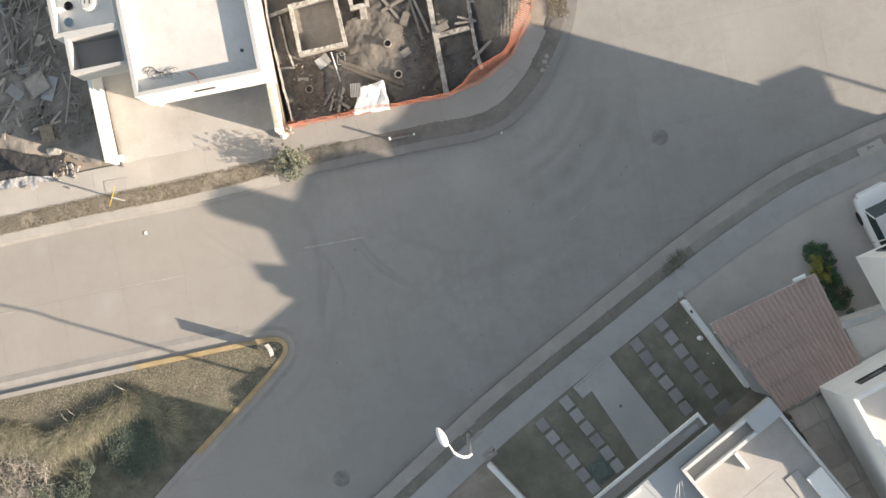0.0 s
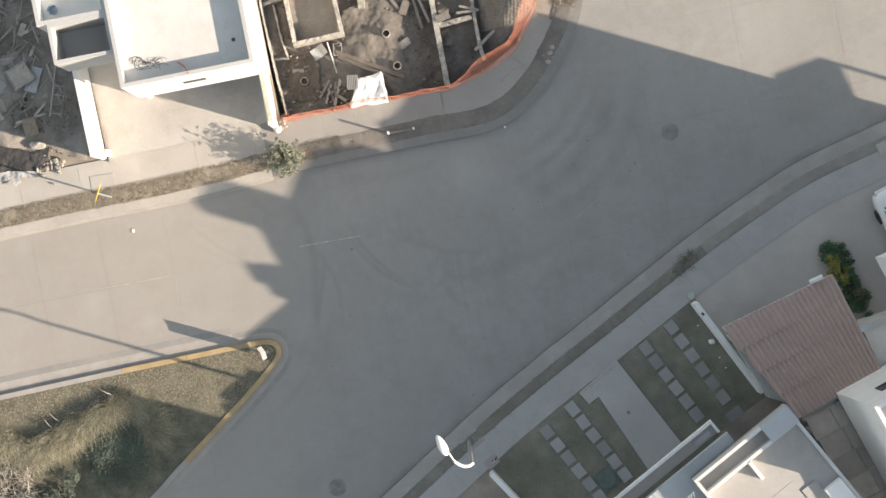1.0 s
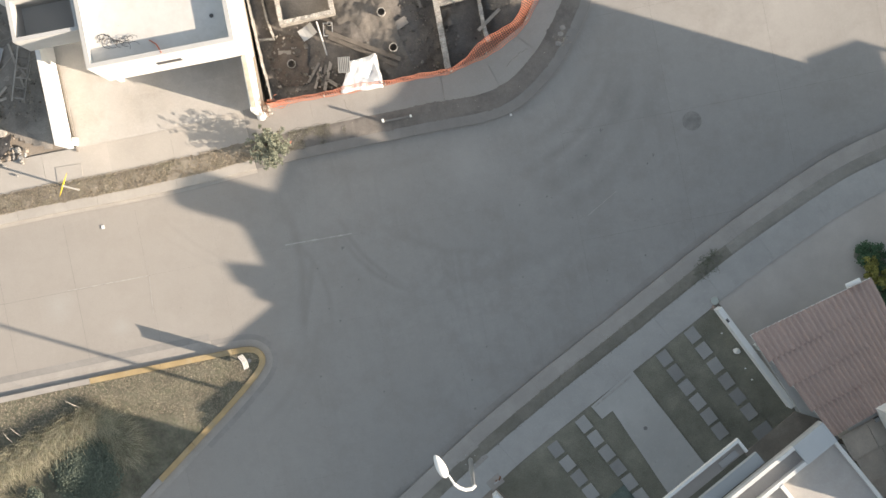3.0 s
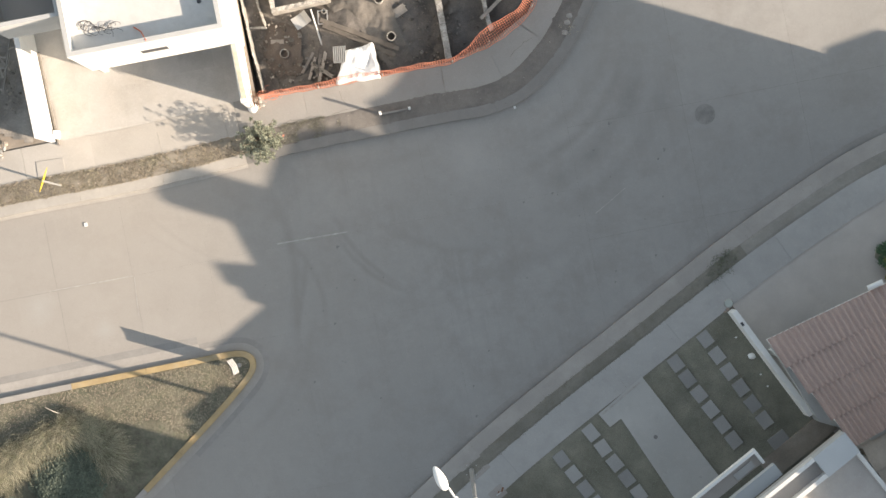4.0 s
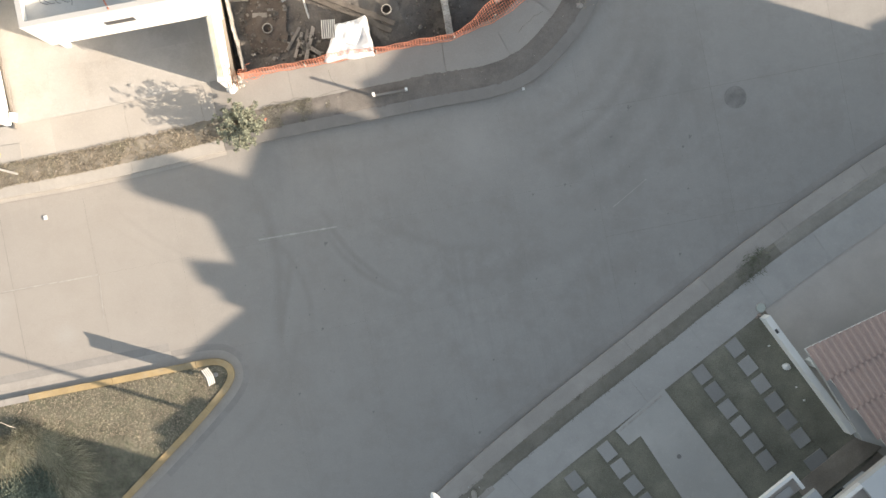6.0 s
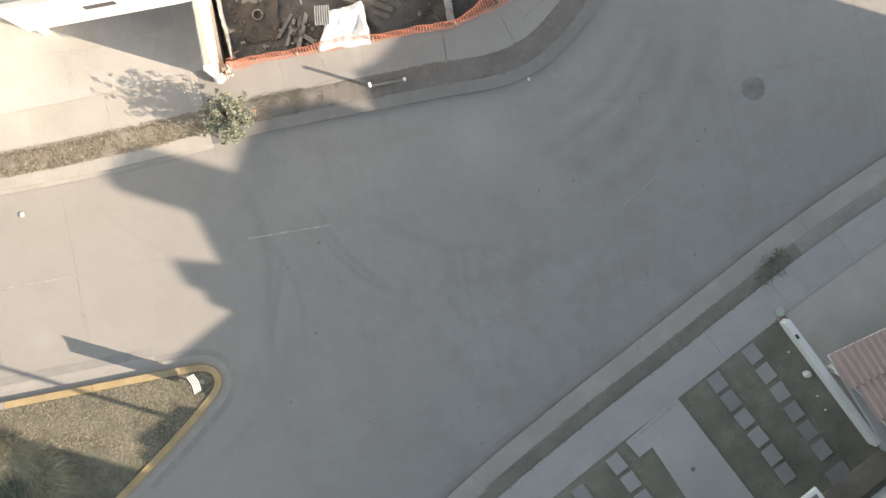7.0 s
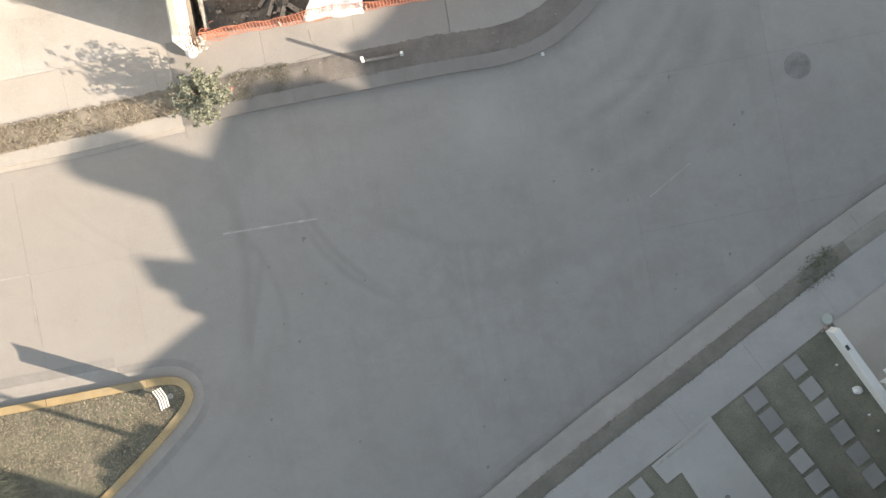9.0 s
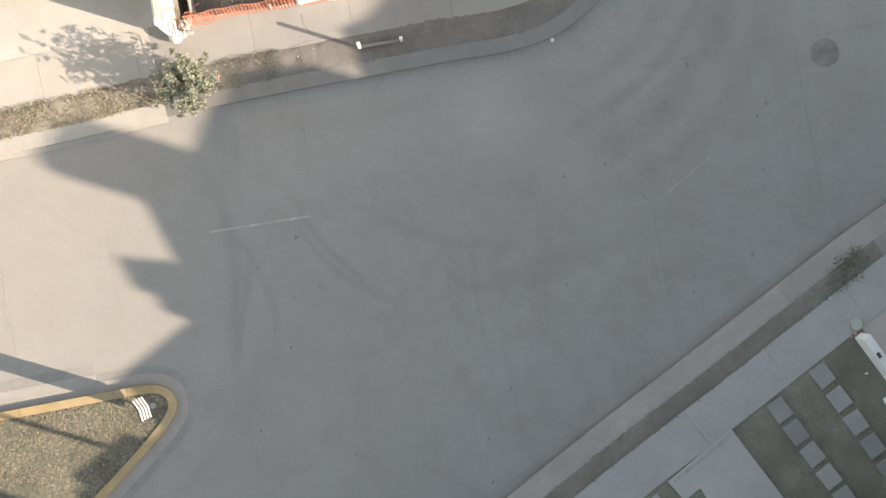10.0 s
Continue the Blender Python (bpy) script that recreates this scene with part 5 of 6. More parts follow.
for k in range(6):
    part("rung", boxes((-0.9 + 0.36 * k, -0.85 + 0.36 * k, -0.188, 0.188, 0.015, 0.055)), WOOD, ladder)
frame_ = thing("timber_frame", "square timber frame lying on waste", "frame", (*(-16.53, 6.71), 0.62), 33)
for r in ((-0.45, 0.45, -0.42, -0.36), (-0.45, 0.45, 0.36, 0.42), (-0.45, -0.39, -0.36, 0.36), (0.39, 0.45, -0.36, 0.36)):
    part("frame_bar", boxes((*r, 0, 0.05)), WOOD, frame_)
part("panel", boxes((-0.385, 0.385, -0.355, 0.355, 0.01, 0.025)), WOODD, frame_)
for p, s, turn, mat, lab in (((-16.84, 7.35), (0.42, 0.2), 5, STONE, "pale flat board on waste"), ((-16.28, 7.40), (0.25, 0.16), 20, STONE, "pale flat board on waste"), ((-16.03, 6.57), (0.25, 0.5), -14, METAL, "grey sheet on waste"),
                           ((-17.60, 8.42), (0.22, 0.25), 50, CARDB, "brown panel piece on waste"), ((-16.14, 4.72), (0.26, 0.36), 15, CARDB, "crushed brown cardboard box"), ((-18.07, 9.64), (0.2, 0.3), 20, BLUEP, "pale plastic piece on waste"),
                           ((-17.44, 6.40), (0.35, 0.22), -40, STONE, "pale slab on waste")):
    ob = part("flat_scrap", boxes((-s[0], s[0], -s[1], s[1], 0, 0.04), bevel=0.01), mat)
    ob.matrix_world = pose(*p, 0.45, rnd.uniform(-8, 8), rnd.uniform(-8, 8), turn)
    tagged(ob, lab, "scrap")
for p, r in (((-17.53, 7.40), 0.16), ((-16.28, 5.78), 0.12), ((-16.39, 5.43), 0.1)):
    ob = part("bucket", lathe(bmesh.new(), [(r * 0.8, 0), (r, 0.3), (r * 0.9, 0.305), (r * 0.72, 0.08)]), ROUGHC)
    ob.location = (*p, 0.35)
    tagged(ob, "grey builder's bucket on waste", "bucket")
bm = bmesh.new()
for q in range(26):
    p = ((20 + 130 * rnd.random() - 784) / 43.19, (441 - (10 + 220 * rnd.random())) / 43.19)
    a = rnd.uniform(0, 3.14)
    l = rnd.uniform(0.3, 1.3)
    z = 0.5 + 0.3 * rnd.random()
    tube(bm, [(p[0], p[1], z), (p[0] + 0.5 * l * math.cos(a), p[1] + 0.5 * l * math.sin(a), z + 0.08), (p[0] + l * math.cos(a + 0.2), p[1] + l * math.sin(a + 0.2), z)], 0.012, 4)
tagged(part("loose_rods", bm, TWIG), "thin rods and sticks strewn over waste", "sticks", kind="stuff")
bm = bmesh.new()
for q in range(2000):
    u, v = -60 + 235 * rnd.random(), -30 + 280 * rnd.random()
    if u > 178 or (u > 115 + 0.42 * v and v < 150):
        continue
    p = ((u - 784) / 43.19, (441 - v) / 43.19)
    r = 0.015 + 0.05 * rnd.random() ** 3
    box(bm, -r, r, -r * 0.6, r * 0.6, 0, r * 0.8, m=pose(*p, 0.24 + 0.25 * math.exp(-((u - 60) ** 2 + (v - 60) ** 2) / 5000), rnd.uniform(0, 60), rnd.uniform(0, 60), rnd.uniform(0, 180)))
CHIP = material("builders_chips", (0.26, 0.235, 0.2), 0.9, 0.2, 20.0, 3.0, 0.0, island=0.4)
tagged(part("waste_chips", bm, CHIP), "small chips of wood and mortar", "debris", kind="stuff")

# black plastic sheet with torn edge, and rubble beside it
def sheet(name, poly, z, amp, mat, label, seed):
    ob = rough_ground(name, poly, z, amp, 0.03, mat, (), 2.2)
    tagged(ob, label, "plastic sheet")
    return ob


sheet("plastic_sheet", [(-21.65, 4.66), (-18.18, 4.11), (-17.25, 3.97), (-16.21, 3.79), (-16.05, 3.65), (-15.44, 3.98), (-15.47, 3.51), (-15.86, 3.00), (-16.79, 2.86), (-18.17, 2.77), (-21.65, 2.12)], 0.3, 0.05, BLACKT, "black plastic sheet spread over earth", 1)
sheet("plastic_sheet", [(-19.56, 2.47), (-18.17, 2.77), (-17.02, 3.00), (-15.97, 3.00), (-15.86, 2.77), (-16.51, 2.77), (-16.55, 2.47), (-16.78, 2.35), (-16.83, 2.68), (-17.71, 2.49), (-18.17, 2.40), (-19.56, 2.07)], 0.34, 0.08, SILVER, "torn silver plastic sheet edge", 2)
for q in range(34):
    u, v = rnd.gauss(118, 13), rnd.gauss(297, 12)
    boulder("rubble_stone", ((u - 784) / 43.19, (441 - v) / 43.19), 0.2, [0.04 + 0.09 * rnd.random() ** 2 for _ in range(3)], rnd.choice((ROUGHC, STONE, SOIL)), q, "loose pale rubble stone on earth", "rubble", "rubble by the plastic sheet")
boulder("boulder", (-15.88, 4.02), 0.25, (0.33, 0.18, 0.14), ROUGHC, 3.3, "pale grey boulder on a plastic sheet")

# ---- pavement furniture, north side ----
cover = part("meter_cover", boxes((-0.47, 0.47, -0.27, 0.27, 0.15, 0.166), bevel=0.006), WALK)
cover.matrix_world = pose(*(-13.38, 2.61), 0, 0, 0, 9)
tagged(cover, "rectangular concrete cover in the pavement", "cover")
sign = thing("warning_sign", "yellow diamond road sign on a leaning steel pole", "road sign", (*(-13.03, 2.01), 0.1))
bm = bmesh.new()
tube(bm, [(0, 0, 0), (-0.04, 0.06, 2.65)], 0.035, 10)
part("pole", bm, METAL, sign)
bm = bmesh.new()
box(bm, -0.3, 0.3, -0.008, 0.008, -0.3, 0.3, m=pose(-0.06, 0.1, 2.35, 14, 45, 84))
part("plate", bm, SIGNY, sign, "yellow diamond plate")
bm = bmesh.new()
box(bm, -0.06, 0.06, -0.012, 0.012, -0.16, 0.16, m=pose(-0.075, 0.1, 2.35, 14, 0, 84))
box(bm, -0.06, 0.06, 0.008, 0.012, -0.16, 0.16, m=pose(-0.05, 0.1, 2.35, 14, 0, 84))
part("symbol", bm, BLACKP, sign)
rail = thing("low_barrier", "grey bar between two short white bollards", "barrier", (*(-1.69, 4.62), 0.1), 11)
part("bar", boxes((-0.45, 0.45, -0.035, 0.035, 0.1, 0.17), bevel=0.015), KERBN, rail, "grey-brown bar")
for s in (-0.5, 0.5):
    part("post", boxes((s - 0.038, s + 0.038, -0.038, 0.038, 0, 0.86 if s < 0 else 0.5), bevel=0.012), WHITE, rail)

# ---- covers, litter and pale joints in the road ----
for p in ((8.87, 4.63), (-4.15, -9.37)):
    mh = thing("manhole_cover", "round dark iron manhole cover in the road", "manhole cover", (*p, 0.0), group="manhole covers")
    part("frame_ring", lathe(bmesh.new(), [(0.345, -0.05), (0.345, 0.005), (0.3, 0.006), (0.3, -0.05)], 32), IRON, mh)
    bm = lathe(bmesh.new(), [(0.295, -0.05), (0.295, 0.004)], 32)
    for k in range(-4, 5):
        w = math.sqrt(0.27 ** 2 - (0.06 * k) ** 2)
        box(bm, -w, w, 0.06 * k - 0.012, 0.06 * k + 0.012, 0.004, 0.01)
    part("lid", bm, IRON, mh)
bm = bmesh.new()
for a, b, w in (((-5.67, 0.09), (-3.28, 0.52), 0.032), ((-13.42, -1.60), (-11.80, -1.28), 0.02), ((-11.76, -1.28), (-10.58, -1.04), 0.022), ((-10.53, -1.09), (-10.37, -2.39), 0.016), ((-18.17, -2.67), (-17.59, -2.56), 0.03), ((5.17, 1.22), (6.17, 2.09), 0.011)):
    d = Vector((b[0] - a[0], b[1] - a[1]))
    n = 24
    prev = None
    for k in range(n + 1):
        p = Vector(a) + d * (k / n)
        h = w * (0.55 + 0.7 * abs(noise.noise(Vector((p.x * 6, p.y * 6, 0)))))
        s = Vector((-d.y, d.x)).normalized() * h
        r = (bm.verts.new((p.x - s.x, p.y - s.y, 0.004)), bm.verts.new((p.x + s.x, p.y + s.y, 0.004)))
        if prev:
            bm.faces.new((prev[0], r[0], r[1], prev[1]))
        prev = r
part("joint_mortar", bm, LINE, road)
# old oil drips
bm = bmesh.new()
for x, y, r in ((5.61, 4.27, 0.085), (5.08, 3.36, 0.065), (7.49, 3.41, 0.06), (7.28, 3.1, 0.045), (3.69, 1.89, 0.05), (3.86, 1.85, 0.025), (2.71, 1.58, 0.05), (7.46, 1.81, 0.04), (6.85, 1.05, 0.03), (4.62, 1.14, 0.03), (-3.61, -0.0, 0.07), (-4.5, -0.74, 0.035), (-3.03, -1.12, 0.04), (-3.63, -1.4, 0.04), (-4.08, -2.18, 0.035), (-3.68, -2.61, 0.05), (-6.06, -1.31, 0.025), (-4.7, -2.29, 0.02), (-2.05, -1.03, 0.035), (-4.36, -4.61, 0.045), (1.17, -5.72, 0.05), (1.06, -4.7, 0.04), (1.57, -3.49, 0.04), (5.88, -0.74, 0.04), (5.86, -1.11, 0.035), (2.85, -1.0, 0.035), (7.23, -0.19, 0.05), (-4.9, -5.56, 0.03), (-2.09, -5.13, 0.04), (5.66, 2.47, 0.025)):
    for k, (dx, dy, q) in enumerate(((0, 0, 1.0), (0.9, 0.5, 0.35), (-0.3, -1.3, 0.3))):
        r = r * 0.8 if k == 0 else r
        c, n = Vector((x + dx * r, y + dy * r, 0.0015 + 0.0006 * k)), 14
        bm.faces.new([bm.verts.new(c + Vector((math.cos(6.283 * i / n), 1.25 * math.sin(6.283 * i / n), 0)) * r * q * (0.75 + 0.6 * noise.noise(Vector((x * 3 + math.cos(6.283 * i / n), y + math.sin(6.283 * i / n), k))))) for i in range(n)])
part("oil_drips", bm, OIL, road)
for p, s in (((-12.20, 0.69), 0.055), ((2.38, 4.81), 0.04)):
    bm = bmesh.new()
    box(bm, -s, s, -s * 1.2, s * 1.2, 0, s * 0.6, m=pose(*p, 0.0, 0, 0, 12), bevel=s * 0.2)
    tagged(part("litter", bm, TARP), "scrap of white litter on the road", "litter", "litter")
# cracks in the pavement
CRACK = material("open_crack", (0.2, 0.185, 0.165), 0.95, 0.2, 20.0, 3.0, 0.0)
bm = bmesh.new()
for pts in (((-5.49, 4.15), (-5.21, 4.31), (-4.86, 4.31), (-4.52, 4.45), (-4.17, 4.38), (-3.77, 4.52), (-3.36, 4.68), (-2.85, 4.78)), ((-4.24, 4.43), (-4.01, 4.27), (-3.64, 4.31)), ((2.20, 6.54), (2.66, 7.01), (3.01, 7.19)), ((-3.59, 5.29), (-3.50, 5.01), (-3.24, 4.73))):
    line = []
    for p, q in zip(pts, pts[1:]):
        for k in range(6):
            t = k / 6
            line.append(Vector((p[0] + (q[0] - p[0]) * t + rnd.uniform(-0.02, 0.02), p[1] + (q[1] - p[1]) * t + rnd.uniform(-0.02, 0.02))))
    prev = None
    for k, p in enumerate(line):
        d = (line[min(k + 1, len(line) - 1)] - line[max(k - 1, 0)]).normalized()
        w = 0.008 * rnd.uniform(0.5, 1.3)
        r = (bm.verts.new((p.x + d.y * w, p.y - d.x * w, 0.154)), bm.verts.new((p.x - d.y * w, p.y + d.x * w, 0.154)))
        if prev:
            bm.faces.new((prev[0], r[0], r[1], prev[1]))
        prev = r
part("crack", bm, CRACK, north)


# ---- street lamp ----
lamp = thing("street_lamp", "pale steel street lamp with curved arm", "street lamp", (*(1.01, -7.54), 0.1))
lx, ly = (1.01, -7.54)


def lamp_at(q, z):
    return (q[0] - lx, q[1] - ly, z - 0.1)


bm = bmesh.new()
top = [(0, 0, 0), (0, 0, 3.5), (0, 0, 6.9), lamp_at((1.03, -7.48), 7.4), lamp_at((0.92, -7.52), 7.75), lamp_at((0.73, -7.52), 7.95), lamp_at((0.52, -7.43), 8.05), lamp_at((0.38, -7.32), 8.1)]
tube(bm, top[:3], [0.085, 0.07, 0.055], 12)
part("pole", bm, METAL, lamp, "grey steel pole")
bm = bmesh.new()
tube(bm, top[2:], 0.055, 10)
part("arm", bm, LAMPW, lamp)
bm = bmesh.new()
tube(bm, [top[-1], lamp_at((0.20, -7.05), 8.1)], 0.035, 8)
part("spigot", bm, LAMPW, lamp)
bm = bmesh.new()
bmesh.ops.create_uvsphere(bm, u_segments=24, v_segments=12, radius=1.0)
for v in bm.verts:
    k = 1.0 - 0.22 * v.co.x
    v.co = Vector((v.co.x * 0.4, v.co.y * 0.16 * k, max(v.co.z, -0.35) * 0.12))
for f in bm.faces:
    f.smooth = True
head = part("luminaire", bm, LAMPW, lamp, "white oval lamp head")
h = lamp_at((-0.05, -6.77), 8.1)
head.matrix_world = pose(lx + h[0], ly + h[1], 8.12, 0, 0, 118) @ pose(0, 0, 0)
bm = boxes((-0.22, 0.22, -0.22, 0.22, 0, 0.05), bevel=0.01)
part("base_plate", bm, METAL, lamp)
for a, b in ((-0.16, -0.16), (0.16, -0.16), (0.16, 0.16), (-0.16, 0.16)):
    part("bolt", lathe(bmesh.new(), [(0.02, 0.05), (0.02, 0.12)], 6, m=Matrix.Translation((a, b, 0))), METAL, lamp)
foot = part("lamp_footing", boxes((-0.42, 0.42, -0.36, 0.36, 0.0, 0.16), bevel=0.02), KERB)
foot.matrix_world = pose(lx + 0.1, ly + 0.08, 0, 0, 0, 43)
tagged(foot, "square concrete footing in a grass strip", "footing")

# ---- front garden ----
lawn = tagged(part("lawn", prism([(1.80, -8.37), (9.62, -1.78), (12.51, -5.48), (13.51, -5.99), (12.17, -7.34), (9.16, -10.58), (3.79, -10.47)], -0.05, 0.12), LAWN), "shaded lawn with rows of stepping stones", "lawn", kind="structure")
path = part("garden_path", prism([(5.31, -5.61), (6.77, -4.31), (9.62, -7.92), (8.35, -9.08), (6.08, -5.75), (5.71, -6.05)], 0.0, 0.16), PATHC, lawn, "pale concrete path")
part("path_step", prism([(5.41, -5.59), (6.68, -4.50), (6.72, -4.55), (5.45, -5.64)], 0.162, 0.172), LINE, lawn)


def stepping(p, turn, sx=0.23, sy=0.23):
    ob = part("stepping_stone", boxes((-sx, sx, -sy, sy, 0.0, 0.165), bevel=0.012), STONE, lawn)
    ob.matrix_world = pose(p[0], p[1], 0, 0, 0, turn)


rows_ = [((1170,572), (1258,690), 6), ((1127,608), (1213,720), 6), ((960,750), (1050,860), 6), ((1003,711), (1092,822), 6)]
for (u0, v0), (u1, v1), n in rows_:
    for k in range(n):
        u, v = u0 + (u1 - u0) * k / (n - 1), v0 + (v1 - v0) * k / (n - 1)
        stepping(((u - 784) / 43.25, (441 - v) / 43.25), -52 + rnd.uniform(-2, 2), 0.262 + rnd.uniform(-0.012, 0.012), 0.215)
stepping((11.59, -6.62), -52, 0.46, 0.33)
part("path_drain", lathe(bmesh.new(), [(0.07, 0.1), (0.07, 0.168)], 16, m=Matrix.Translation((*(7.26, -6.37), 0))), IRON, lawn)
hatch = thing("garden_hatch", "square dark green hatch with a round lid", "hatch", (*(6.45, -8.99), 0.12), 40)
part("frame_slab", boxes((-0.42, 0.42, -0.42, 0.42, 0, 0.05), bevel=0.01), HATCHG, hatch)
part("lid", lathe(bmesh.new(), [(0.36, 0.05), (0.36, 0.08), (0.3, 0.095), (0.1, 0.1)]), HATCHG, hatch, "dark green round lid")
boulder("garden_rock", (10.50, -3.59), 0.12, (0.13, 0.11, 0.1), WHITE, 7.7, "pale rock on the lawn")
for p in ((9.97, -2.96), (10.82, -4.21), (11.06, -4.61)):
    boulder("garden_rock", p, 0.12, (0.04, 0.03, 0.03), WHITE, p[0], "small white pebble on the lawn", "stone", "pebbles")
valve = thing("water_valve", "small metal water valve beside a wall", "valve", (*(1.94, -8.28), 0.14), 40)
bm = bmesh.new()
tube(bm, [(0, 0, 0), (0, 0, 0.35), (0.12, 0.0, 0.4), (0.22, 0.05, 0.25)], 0.03, 8)
part("riser", bm, RUST, valve)
part("handle", boxes((-0.1, 0.1, -0.02, 0.02, 0.4, 0.43)), METAL, valve)
pad = part("valve_pad", boxes((-0.25, 0.3, -0.2, 0.2, 0.0, 0.165), bevel=0.015), KERB)
pad.matrix_world = pose(*(1.89, -8.35), 0, 0, 0, 40)
tagged(pad, "small concrete pad in the pavement", "pad")
slot = part("wall_socket", boxes((-0.07, 0.07, -0.04, 0.04, 0, 0.02), bevel=0.006), DARKM)
slot.matrix_world = pose(10.02, -2.47, 1.05, 0, 0, -53)
tagged(slot, "small dark socket on top of a garden wall", "socket")
# wall end: round cover and broken brick
lid_ = thing("round_cover", "round pale green cover at a wall end", "cover", (9.70, -1.80, 0.15))
part("rim", lathe(bmesh.new(), [(0.16, -0.03), (0.16, 0.03), (0.14, 0.035)], 24), ROUGHC, lid_)
part("lid", lathe(bmesh.new(), [(0.138, 0.03), (0.138, 0.045), (0.1, 0.052)], 24), LIDG, lid_, "pale green lid")
boulder("mortar_lump", (9.66, -2.02), 0.14, (0.07, 0.06, 0.05), BRICK, 2.2, "broken brick lump at a wall end", "rubble")
boulder("mortar_lump", (9.58, -2.1), 0.14, (0.05, 0.04, 0.04), BRICK, 4.2, "broken brick lump at a wall end", "rubble")
# hatch in the strip further along
hatch = part("meter_box", boxes((-0.55, 0.55, -0.22, 0.22, 0.0, 0.165), bevel=0.012), WALK)
hatch.matrix_world = pose(*(17.48, 4.18), 0, 0, 0, 26)
tagged(hatch, "concrete meter box lid in a grass strip", "cover")

# ---- parked car ----
def car():
    c = thing("car", "white saloon car parked on a drive", "car", (*(18.32, 0.54), 0.125), math.degrees(math.atan2(-0.89, 0.46)))
    # stations along the car from tail to nose: x, half width, sill, waist, shoulder half width
    st = [(-2.2, 0.62, 0.45, 0.78, 0.55), (-2.12, 0.78, 0.3, 0.92, 0.68), (-1.8, 0.85, 0.25, 0.98, 0.74), (-1.2, 0.87, 0.22, 0.98, 0.76), (0.0, 0.88, 0.22, 0.96, 0.78), (0.9, 0.87, 0.22, 0.93, 0.76),
          (1.6, 0.85, 0.24, 0.86, 0.72), (2.0, 0.76, 0.28, 0.74, 0.6), (2.18, 0.56, 0.4, 0.62, 0.42)]
    bm = bmesh.new()
    rings = []
    for x, w, z0, z1, s in st:
        prof = [(-w * 0.9, z0), (-w, z0 + 0.12), (-w, (z0 + z1) / 2 + 0.06), (-w * 0.97, z1 - 0.07), (-s, z1), (0, z1 + 0.02), (s, z1), (w * 0.97, z1 - 0.07), (w, (z0 + z1) / 2 + 0.06), (w, z0 + 0.12), (w * 0.9, z0)]
        rings.append([bm.verts.new((x, y, z)) for y, z in prof])
    for a, b in zip(rings, rings[1:]):
        for k in range(len(a) - 1):
            bm.faces.new((a[k], a[k + 1], b[k + 1], b[k]))
    bm.faces.new(rings[0])
    bm.faces.new(rings[-1][::-1])
    bmesh.ops.recalc_face_normals(bm, faces=bm.faces[:])
    for f in bm.faces:
        f.smooth = True
    body = part("body", bm, CARW, c)
    # glasshouse: dark glass shell with a white roof panel
    bm = bmesh.new()
    gl = [(-1.6, 0.7, 0.98), (-1.12, 0.57, 1.39), (0.35, 0.56, 1.42), (1.15, 0.72, 0.93)]
    lo = [(-1.78, 0.72), (-0.9, 0.76), (0.4, 0.76), (1.2, 0.73)]
    rings = [[bm.verts.new((lx_, -lw, 0.9)), bm.verts.new((x, -w, z)), bm.verts.new((x, w, z)), bm.verts.new((lx_, lw, 0.9))] for (x, w, z), (lx_, lw) in zip(gl, lo)]
    for a, b in zip(rings, rings[1:]):
        for k in range(3):
            bm.faces.new((a[k], a[k + 1], b[k + 1], b[k]))
    bmesh.ops.recalc_face_normals(bm, faces=bm.faces[:])
    part("windows", bm, GLASS, c, "dark tinted glass")
    bm = bmesh.new()
    box(bm, -1.13, 0.36, -0.56, 0.56, 1.405, 1.445, bevel=0.015)
    part("roof", bm, CARW, c)
    for s in (-1, 1):
        for a, b in (((-1.62, 0.72 * s, 0.96), (-1.12, 0.57 * s, 1.41)), ((-0.2, 0.765 * s, 0.93), (-0.2, 0.575 * s, 1.42)), ((1.18, 0.73 * s, 0.93), (0.36, 0.57 * s, 1.42))):
            part("pillar", tube(bmesh.new(), [a, b], 0.03, 6), CARW, c)
    for x in (-1.3, 1.35):
        for s in (-1, 1):
            wm = Matrix.Translation((x, s * 0.79, 0.31)) @ pose(0, 0, 0, 90, 0, 0)
            wheel = part("wheel", lathe(bmesh.new(), [(0.2, -0.1), (0.3, -0.1), (0.315, -0.06), (0.315, 0.06), (0.3, 0.1), (0.2, 0.1)], 28, m=wm), RUBBER, c, "black tyre")
            part("rim", lathe(bmesh.new(), [(0.195, -0.085), (0.195, 0.085), (0.06, 0.095)], 20, m=wm), METAL, wheel, "silver rim")
    for s in (-1, 1):
        part("tail_light", boxes((-2.16, -2.02, s * 0.62 - 0.12, s * 0.62 + 0.12, 0.72, 0.86), bevel=0.02), REDH, c)
        part("headlight", boxes((1.98, 2.12, s * 0.55 - 0.14, s * 0.55 + 0.14, 0.56, 0.68), bevel=0.02), METAL, c)
        part("mirror", boxes((0.72, 0.86, s * 0.95 - 0.08, s * 0.95 + 0.08, 0.92, 1.03), bevel=0.02), CARW, c)
        part("door_line", boxes((-0.23, -0.21, s * 0.882 - 0.004, s * 0.882 + 0.004, 0.35, 0.88)), DARKM, c)
    part("bumper", boxes((-2.27, -2.12, -0.6, 0.6, 0.36, 0.52), bevel=0.03), CARW, c)
    bm = bmesh.new()
    tube(bm, [(-0.75, 0, 1.44), (-0.95, 0, 1.62)], 0.01, 5)
    part("antenna", bm, DARKM, c)
    return c


car()

# ---- sign board on the island ----
board_ = thing("chevron_board", "folded white and black striped warning board", "road sign", (*(-7.03, -4.05), 0.1), -62.6)
bm = bmesh.new()
